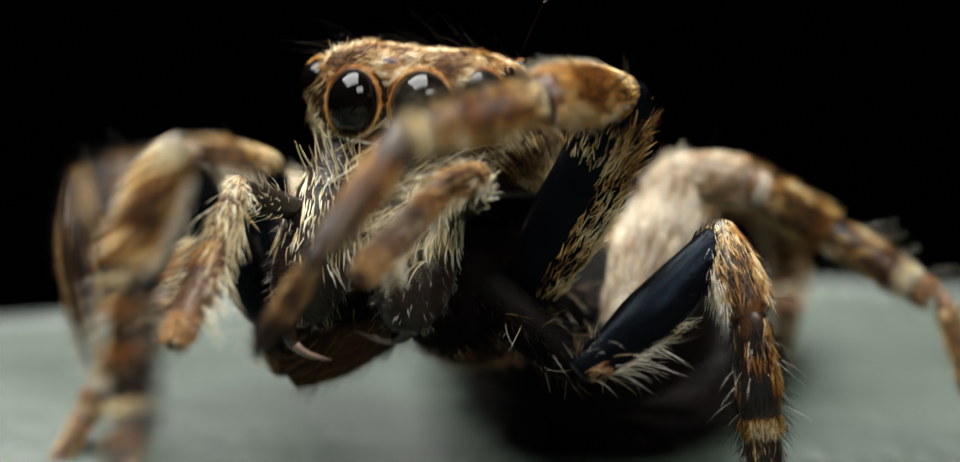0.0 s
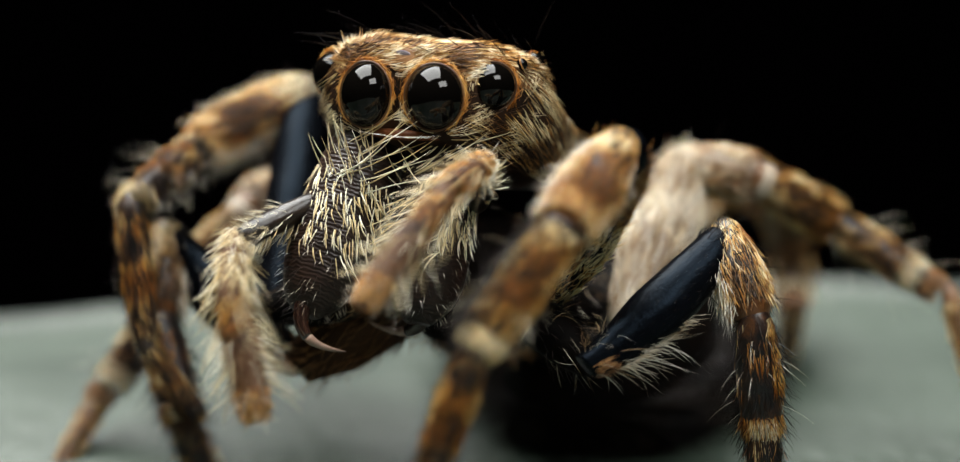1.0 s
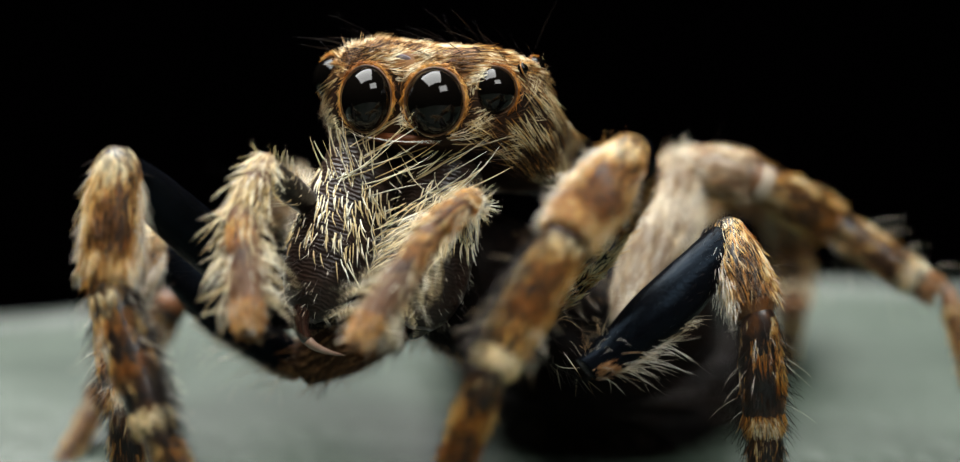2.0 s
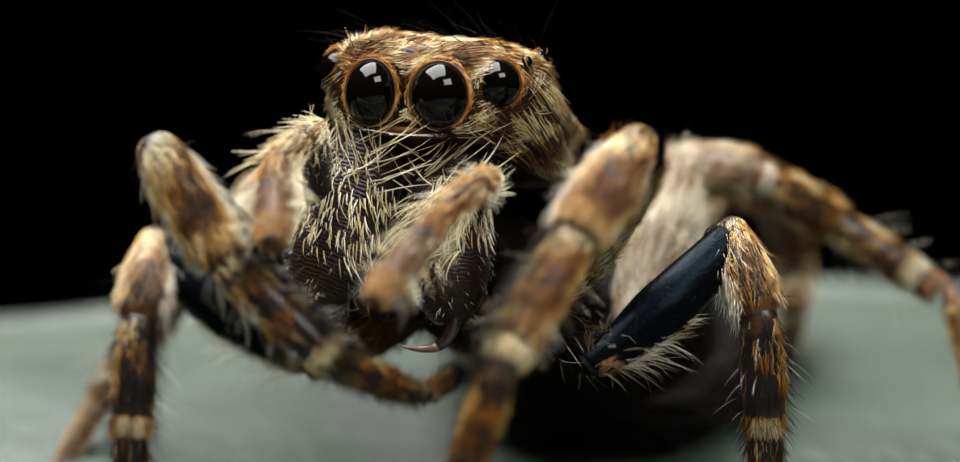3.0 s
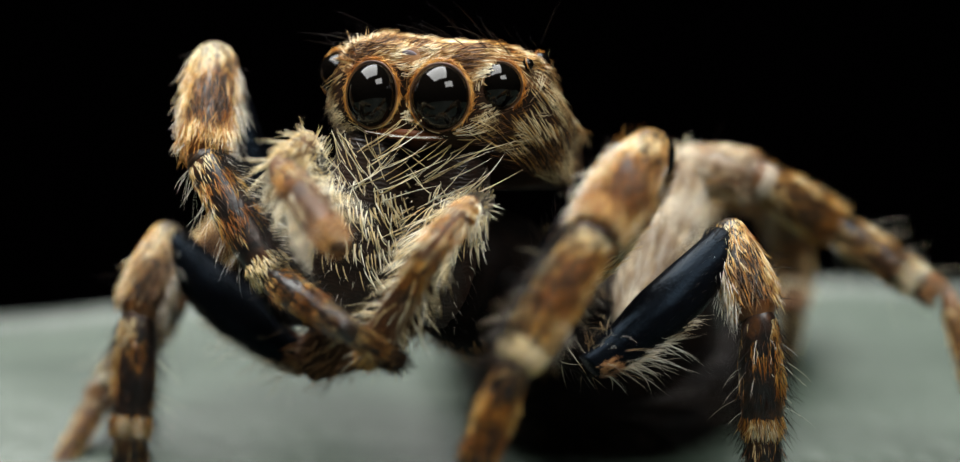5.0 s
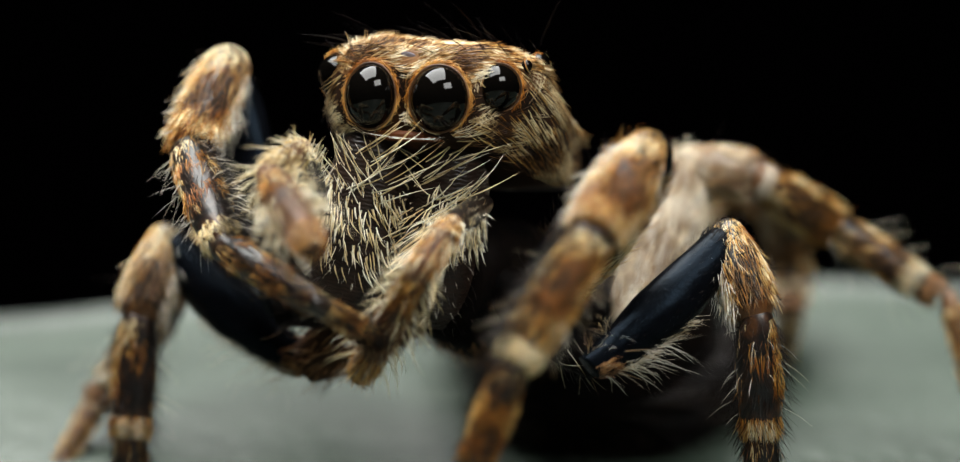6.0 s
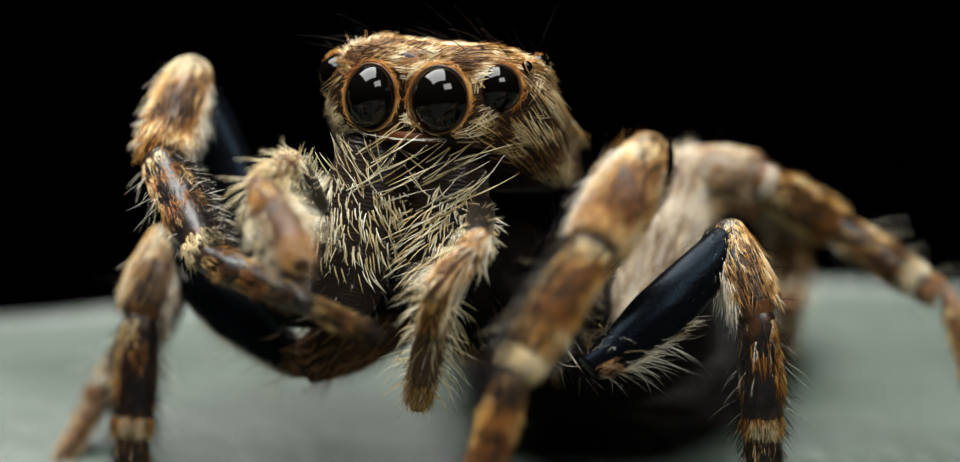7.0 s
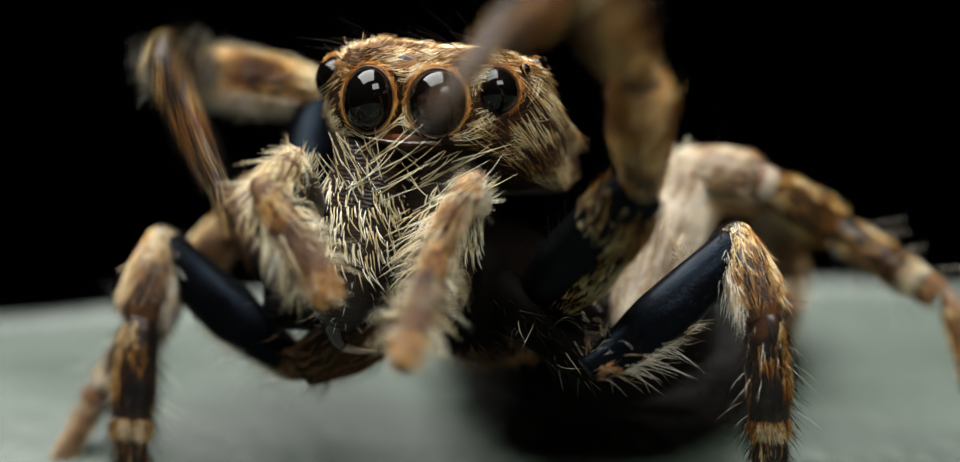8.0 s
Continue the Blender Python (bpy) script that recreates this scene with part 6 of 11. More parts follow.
    keyed(leg_r1["metatarsus"], [(0, -3.393, -1.190, 1.650, -151.1, 10.5, 150.0), (0.1, -4.119, -1.101, 1.382, -155.7, 14.6, 154.8), (0.2, -3.410, -1.217, 1.720, -157.0, 6.8, 150.9), (0.3, -4.276, -0.938, 2.559, -159.3, 3.8, 150.6), (0.4, -3.459, -1.297, 2.066, -151.4, 10.8, 150.4), (0.467, -3.870, -1.100, 1.885, -155.4, 9.7, 152.5), (0.5, -4.023, -1.000, 2.031, -155.5, 11.5, 153.4), (0.533, -4.135, -1.000, 2.179, -155.7, 11.8, 153.6), (0.6, -3.798, -0.685, 2.334, -161.7, -1.3, 149.3), (0.7, -4.161, -0.571, 3.247, -165.8, 1.1, 152.7), (0.8, -4.124, 2.012, 3.567, -170.5, -5.8, 152.4), (0.9, -3.199, -0.641, 2.211, -178.5, 17.1, 165.2), (1, -3.476, 1.019, 3.786, -176.6, 7.5, 160.6), (1.1, -2.773, -0.717, 2.153, -158.7, 38.3, 172.7), (1.2, -3.496, 1.932, 2.806, -178.8, 29.4, 170.7), (1.3, -2.934, -0.818, 1.938, -148.7, 39.9, 172.9), (1.4, -3.563, 2.075, 2.615, -178.9, 22.1, 167.4), (1.467, -3.461, -1.245, 1.474, 141.1, -0.0, 177.0), (1.5, -3.461, -1.255, 1.462, 140.4, 0.1, 177.4), (1.6, -3.447, -1.386, 1.461, 140.0, 0.1, 177.5), (1.7, -3.422, -1.466, 1.468, 140.2, -0.1, 177.4), (1.9, -3.258, -1.231, 1.506, 154.2, 12.2, 173.2), (2.1, -2.999, -0.818, 1.612, -150.3, 47.7, -178.6), (2.3, -2.749, -0.587, 1.729, -117.7, 56.2, -158.8), (2.5, -2.599, -0.618, 1.765, -130.5, 64.1, -147.1), (2.7, -2.353, -0.745, 1.810, 158.4, 72.6, -169.1), (2.8, -2.088, -0.843, 1.882, 140.0, 71.0, -177.7), (2.9, -1.736, -0.974, 1.986, 131.2, 66.8, 179.0), (3, -1.400, -0.997, 2.209, 127.0, 67.9, 177.5), (3.167, -1.465, -1.296, 2.443, 114.1, 60.4, 173.4), (3.333, -1.480, -1.339, 2.646, 110.7, 54.2, 172.9), (3.5, -1.503, -1.096, 2.701, 109.7, 50.6, 170.6), (3.667, -1.499, -0.746, 2.802, 110.8, 48.0, 173.6), (3.833, -1.571, -0.271, 2.837, 112.4, 47.0, 175.8), (4, -1.615, 0.093, 2.845, 118.4, 46.4, 178.1), (4.167, -1.694, 0.236, 2.854, 140.2, 47.2, 177.7), (4.333, -1.759, 0.339, 2.869, -148.3, 49.0, -177.8), (4.5, -1.843, 0.288, 2.910, -127.2, 49.3, -174.7), (4.667, -1.885, 0.179, 2.949, -121.0, 49.2, -173.7), (4.833, -1.941, 0.045, 2.983, -120.7, 49.6, -173.0), (5, -2.007, -0.091, 3.021, -122.9, 50.3, -172.3), (5.167, -2.078, -0.211, 3.065, -124.8, 51.0, -171.5), (5.333, -2.141, -0.306, 3.112, -124.4, 51.6, -170.4), (5.5, -2.202, -0.379, 3.159, -124.1, 52.2, -169.2), (5.667, -2.276, -0.416, 3.212, -124.4, 53.0, -167.8), (5.833, -2.377, -0.404, 3.279, -126.6, 54.0, -166.8), (6, -2.503, -0.338, 3.357, -134.1, 53.7, -169.2), (6.167, -2.542, -0.275, 3.405, -138.8, 54.1, -170.0), (6.333, -2.562, -0.219, 3.415, -141.4, 54.7, -169.6), (6.5, -2.568, -0.201, 3.416, -142.5, 54.9, -169.5), (6.667, -2.570, -0.216, 3.384, -137.3, 55.0, -168.6), (6.833, -2.607, -0.271, 3.322, -129.9, 55.8, -165.7), (7, -2.649, -0.280, 3.237, -123.4, 56.4, -163.0), (7.167, -2.736, -0.337, 3.180, -123.6, 56.1, -163.0), (7.333, -2.832, -0.375, 3.117, -125.1, 55.6, -163.7), (7.5, -2.882, -0.420, 3.106, -128.1, 54.5, -165.6), (7.6, -2.846, -0.507, 3.150, -129.8, 53.8, -167.0), (7.7, -2.845, -0.489, 3.261, -134.6, 51.8, -170.9), (7.8, -2.964, -0.160, 3.464, -143.8, 48.9, -175.6), (7.9, -3.244, 0.250, 4.216, 172.1, 40.4, -169.3), (8, -3.141, 0.700, 5.207, -171.8, 25.8, 166.2)])
    keyed(leg_r1["tarsus"], [(0, -3.538, -1.893, 0.436, -173.0, -7.0, -146.7), (0.1, -4.072, -1.763, 0.138, -172.0, -4.3, -148.0), (0.2, -3.544, -1.774, 0.432, -174.9, -5.7, -145.5), (0.3, -4.444, -1.414, 1.243, -176.2, -5.5, -144.6), (0.4, -3.592, -1.999, 0.850, -172.9, -6.9, -146.8), (0.467, -3.921, -1.500, 1.069, -173.3, -5.9, -146.1), (0.5, -4.043, -1.400, 1.242, -173.1, -4.2, -145.9), (0.533, -4.150, -1.400, 1.390, -173.3, -4.0, -145.9), (0.6, -4.050, -1.050, 0.995, -178.2, -5.5, -143.0), (0.7, -4.296, -0.891, 1.880, -177.7, -3.8, -143.8), (0.8, -4.355, 1.871, 2.183, -180.0, 10.3, -145.6), (0.9, -2.807, -0.782, 0.864, -175.7, 3.3, -146.9), (1, -3.330, 0.878, 2.390, -173.0, 35.7, -158.4), (1.1, -2.030, -1.328, 1.122, -166.9, 6.0, -153.7), (1.2, -2.818, 1.791, 1.578, -173.6, 7.0, -149.3), (1.3, -2.257, -1.640, 1.014, -163.8, 4.5, -155.6), (1.4, -3.051, 1.935, 1.309, -174.8, 4.8, -147.9), (1.467, -3.416, -0.362, 0.376, 170.9, 9.0, -138.6), (1.5, -3.417, -0.357, 0.376, 170.7, 9.2, -138.5), (1.6, -3.407, -0.481, 0.380, 170.7, 9.1, -138.5), (1.7, -3.384, -0.565, 0.384, 170.6, 9.2, -138.4), (1.9, -2.918, -0.653, 0.265, 168.9, 24.1, -142.8), (2.1, -2.077, -1.495, 0.787, 158.3, 55.3, -159.8), (2.3, -1.789, -1.553, 1.364, 122.0, 72.6, 160.4), (2.5, -1.325, -1.071, 1.365, 67.4, 72.0, 103.9), (2.7, -1.223, 0.002, 1.418, 41.8, 62.3, 77.7), (2.8, -1.105, 0.104, 1.529, 39.3, 60.3, 75.2), (2.9, -0.865, 0.073, 1.620, 47.5, 66.4, 103.8), (3, -0.565, 0.093, 1.890, 51.6, 67.8, 120.0), (3.167, -0.820, -0.076, 2.159, 64.2, 70.1, 126.5), (3.333, -0.917, -0.081, 2.355, 78.8, 71.5, 139.1), (3.5, -0.926, 0.153, 2.400, 92.2, 71.5, 152.4), (3.667, -0.983, 0.521, 2.468, 98.8, 71.6, 156.3), (3.833, -1.083, 0.999, 2.472, 101.6, 71.9, 155.2), (4, -1.091, 1.317, 2.384, 105.7, 72.0, 157.2), (4.167, -0.863, 1.107, 2.116, 113.1, 71.1, 164.8), (4.333, -0.828, -0.365, 2.083, 120.8, 69.7, 173.4), (4.5, -1.093, -0.772, 2.353, 127.2, 68.1, -180.0), (4.667, -1.205, -0.964, 2.474, 133.3, 66.4, -174.8), (4.833, -1.248, -1.095, 2.515, 139.5, 64.4, -170.4), (5, -1.263, -1.190, 2.529, 144.4, 62.6, -167.4), (5.167, -1.284, -1.267, 2.557, 147.0, 61.7, -166.3), (5.333, -1.329, -1.354, 2.615, 146.9, 62.0, -166.8), (5.5, -1.366, -1.415, 2.673, 145.6, 62.7, -167.9), (5.667, -1.404, -1.424, 2.730, 144.5, 63.5, -169.2), (5.833, -1.452, -1.356, 2.782, 145.4, 63.8, -170.2), (6, -1.531, -1.190, 2.773, 150.1, 62.8, -169.0), (6.167, -1.528, -1.044, 2.778, 151.4, 61.8, -167.4), (6.333, -1.514, -0.925, 2.775, 152.0, 61.0, -166.1), (6.5, -1.507, -0.884, 2.770, 152.2, 60.6, -165.5), (6.667, -1.537, -0.992, 2.784, 153.3, 61.2, -166.8), (6.833, -1.604, -1.147, 2.807, 155.3, 62.7, -169.7), (7, -1.678, -1.223, 2.803, 156.1, 64.5, -172.9), (7.167, -1.765, -1.278, 2.741, 153.7, 66.7, -177.0), (7.333, -1.858, -1.301, 2.655, 149.5, 68.9, 177.8), (7.5, -1.911, -1.324, 2.597, 147.7, 70.0, 174.9), (7.6, -1.886, -1.406, 2.613, 151.3, 69.2, 177.4), (7.7, -1.911, -1.363, 2.645, 155.7, 67.8, -179.4), (7.8, -2.040, -0.929, 2.712, 158.3, 67.2, -178.3), (7.9, -2.412, 0.600, 3.180, 171.1, 43.4, -162.2), (8, -2.585, 0.350, 3.916, -163.7, 27.4, -167.0)])
    keyed(leg_r2["femur"], [(0, -1.898, 1.400, 2.114, -4.7, -6.6, -8.4), (0.1, -1.874, 1.400, 2.187, -4.7, -7.3, -8.4), (0.2, -1.856, 1.400, 2.181, -5.4, -2.7, -9.4), (0.3, -1.850, 1.400, 2.175, -4.0, -14.4, -7.1), (0.4, -1.842, 1.400, 2.168, -3.7, -32.1, -3.9), (0.5, -1.832, 1.400, 2.160, -3.7, -19.6, -6.1), (0.6, -1.818, 1.400, 2.147, -3.8, -34.1, -3.5), (0.7, -1.803, 1.400, 2.133, -8.4, -43.2, -1.9), (0.8, -1.789, 1.400, 2.126, -15.0, -47.4, -0.8), (0.9, -1.777, 1.400, 2.169, -17.5, -48.2, -0.5), (1, -1.767, 1.400, 2.197, -17.5, -47.5, -0.9), (1.1, -1.762, 1.400, 2.188, -17.1, -46.9, -1.1), (1.2, -1.759, 1.400, 2.172, -15.2, -46.6, -1.2), (1.3, -1.758, 1.400, 2.163, -11.0, -46.2, -1.2), (1.4, -1.764, 1.400, 2.163, -6.9, -45.7, -1.1), (1.467, -1.774, 1.400, 2.104, -5.2, -45.6, -1.0), (1.5, -1.777, 1.400, 2.084, -5.0, -45.6, -1.0), (1.6, -1.777, 1.400, 2.093, -5.0, -45.8, -1.0), (1.7, -1.777, 1.400, 2.108, -5.1, -46.1, -0.9), (1.9, -1.769, 1.400, 2.134, -5.0, -47.3, -0.6), (2.1, -1.753, 1.400, 2.160, -5.1, -49.1, -0.1), (2.3, -1.740, 1.400, 2.181, -6.0, -50.7, 0.4), (2.5, -1.735, 1.400, 2.197, -8.4, -51.8, 0.8), (2.7, -1.731, 1.400, 2.208, -11.3, -52.6, 1.2), (2.8, -1.728, 1.400, 2.212, -12.4, -52.7, 1.3), (2.9, -1.723, 1.400, 2.216, -13.0, -52.6, 1.3), (3, -1.719, 1.400, 2.218, -13.5, -52.4, 1.2), (3.167, -1.713, 1.400, 2.213, -13.8, -52.0, 1.0), (3.333, -1.710, 1.400, 2.204, -14.0, -51.4, 0.8), (3.5, -1.709, 1.400, 2.200, -14.3, -51.0, 0.6), (3.667, -1.709, 1.400, 2.200, -14.6, -50.6, 0.5), (3.833, -1.709, 1.400, 2.200, -15.0, -50.3, 0.4), (4, -1.709, 1.400, 2.200, -15.2, -50.1, 0.3), (4.167, -1.708, 1.400, 2.200, -15.4, -49.8, 0.2), (4.333, -1.705, 1.400, 2.200, -15.6, -49.6, 0.1), (4.5, -1.703, 1.400, 2.200, -15.7, -49.5, 0.0), (4.667, -1.704, 1.400, 2.199, -15.8, -49.3, -0.1), (4.833, -1.705, 1.400, 2.198, -15.8, -49.2, -0.1), (5, -1.707, 1.400, 2.196, -15.8, -49.1, -0.1), (5.167, -1.709, 1.400, 2.194, -15.8, -49.0, -0.2), (5.333, -1.711, 1.400, 2.192, -15.8, -49.0, -0.2), (5.5, -1.713, 1.400, 2.188, -15.7, -49.0, -0.2), (5.667, -1.716, 1.400, 2.185, -15.6, -48.9, -0.2), (5.833, -1.718, 1.400, 2.182, -15.5, -48.9, -0.2), (6, -1.719, 1.400, 2.181, -15.4, -48.9, -0.2), (6.167, -1.719, 1.400, 2.183, -15.3, -48.9, -0.2), (6.333, -1.719, 1.400, 2.186, -15.2, -49.0, -0.2), (6.5, -1.719, 1.400, 2.187, -15.1, -49.0, -0.2), (6.667, -1.719, 1.400, 2.184, -14.9, -49.0, -0.2), (6.833, -1.719, 1.400, 2.178, -14.8, -49.0, -0.2), (7, -1.719, 1.400, 2.172, -14.7, -49.0, -0.2), (7.167, -1.719, 1.400, 2.169, -14.6, -49.0, -0.2), (7.333, -1.719, 1.400, 2.167, -14.5, -49.0, -0.2), (7.5, -1.719, 1.400, 2.163, -14.4, -49.0, -0.2), (7.6, -1.720, 1.400, 2.160, -14.4, -49.0, -0.2), (7.7, -1.724, 1.400, 2.156, -14.4, -48.9, -0.2), (7.8, -1.729, 1.400, 2.152, -14.3, -48.9, -0.2), (7.9, -1.735, 1.400, 2.148, -14.3, -48.9, -0.2), (8, -1.740, 1.400, 2.145, -14.3, -48.8, -0.3)])
    keyed(leg_r2["patella"], [(0, -2.105, 1.600, 4.143, -87.6, -55.1, 112.1), (0.1, -2.098, 1.598, 4.145, -37.7, -46.7, 53.5), (0.2, -1.918, 1.598, 4.150, -45.3, -55.3, 57.1), (0.3, -2.319, 1.598, 4.089, -44.5, -54.6, 56.6), (0.4, -2.881, 1.598, 3.842, -113.8, -50.5, 144.4), (0.5, -2.477, 1.598, 4.021, -60.9, -64.8, 69.1), (0.6, -2.917, 1.598, 3.782, -89.7, -51.8, 125.5), (0.7, -3.132, 1.736, 3.562, -118.8, -37.6, 161.2), (0.8, -3.189, 1.934, 3.420, -139.7, -19.2, 179.4), (0.9, -3.180, 2.008, 3.427, -147.8, -10.5, -176.0), (1, -3.150, 2.017, 3.472, -154.7, -7.1, -175.1), (1.1, -3.131, 2.010, 3.482, -158.1, -6.3, -175.2), (1.2, -3.137, 1.948, 3.483, -155.4, -11.2, -177.0), (1.3, -3.152, 1.807, 3.509, -148.4, -22.3, 177.8), (1.4, -3.168, 1.663, 3.535, -139.7, -32.7, 170.5), (1.467, -3.180, 1.606, 3.483, -135.8, -36.3, 167.1), (1.5, -3.183, 1.598, 3.463, -135.2, -36.8, 166.6), (1.6, -3.187, 1.598, 3.468, -135.4, -36.7, 166.7), (1.7, -3.194, 1.598, 3.477, -136.2, -36.1, 167.4), (1.9, -3.217, 1.589, 3.471, -139.8, -32.4, 170.8), (2.1, -3.244, 1.579, 3.450, -144.7, -26.2, 175.4), (2.3, -3.265, 1.598, 3.429, -148.0, -20.6, 178.8), (2.5, -3.278, 1.668, 3.407, -149.0, -16.0, -178.9), (2.7, -3.281, 1.756, 3.387, -149.4, -12.5, -177.1), (2.8, -3.276, 1.789, 3.383, -149.7, -11.9, -176.9), (2.9, -3.266, 1.812, 3.387, -150.3, -11.9, -176.9), (3, -3.255, 1.828, 3.392, -151.1, -12.3, -177.1), (3.167, -3.236, 1.846, 3.398, -152.4, -13.3, -177.7), (3.333, -3.219, 1.858, 3.402, -153.8, -14.5, -178.3), (3.5, -3.205, 1.872, 3.408, -155.0, -15.5, -178.8), (3.667, -3.194, 1.888, 3.415, -156.0, -16.2, -179.1), (3.833, -3.185, 1.901, 3.421, -156.9, -16.8, -179.4), (4, -3.176, 1.913, 3.426, -157.6, -17.3, -179.6), (4.167, -3.168, 1.922, 3.431, -158.2, -17.7, -179.8), (4.333, -3.159, 1.930, 3.435, -158.7, -18.0, -179.9), (4.5, -3.152, 1.935, 3.439, -159.1, -18.2, -180.0), (4.667, -3.148, 1.940, 3.441, -159.4, -18.4, 179.9), (4.833, -3.146, 1.942, 3.443, -159.5, -18.5, 179.9), (5, -3.146, 1.944, 3.443, -159.7, -18.5, 179.9), (5.167, -3.146, 1.944, 3.443, -159.7, -18.5, 179.9), (5.333, -3.147, 1.943, 3.442, -159.7, -18.4, 179.9), (5.5, -3.149, 1.942, 3.440, -159.6, -18.3, 180.0), (5.667, -3.151, 1.939, 3.437, -159.4, -18.1, -179.9), (5.833, -3.154, 1.936, 3.436, -159.3, -17.9, -179.9), (6, -3.155, 1.933, 3.435, -159.0, -17.7, -179.8), (6.167, -3.156, 1.929, 3.437, -158.8, -17.4, -179.7), (6.333, -3.158, 1.924, 3.441, -158.5, -17.2, -179.6), (6.5, -3.159, 1.920, 3.443, -158.3, -16.9, -179.5), (6.667, -3.160, 1.916, 3.440, -158.0, -16.6, -179.3), (6.833, -3.161, 1.911, 3.434, -157.8, -16.4, -179.2), (7, -3.162, 1.907, 3.429, -157.5, -16.1, -179.1), (7.167, -3.163, 1.904, 3.426, -157.3, -15.9, -179.0), (7.333, -3.163, 1.901, 3.424, -157.1, -15.7, -178.9), (7.5, -3.164, 1.898, 3.422, -157.0, -15.6, -178.9), (7.6, -3.165, 1.897, 3.419, -156.9, -15.5, -178.8), (7.7, -3.168, 1.896, 3.416, -156.9, -15.4, -178.8), (7.8, -3.173, 1.896, 3.413, -156.9, -15.4, -178.8), (7.9, -3.178, 1.896, 3.411, -156.9, -15.3, -178.8), (8, -3.182, 1.896, 3.408, -156.9, -15.3, -178.8)])
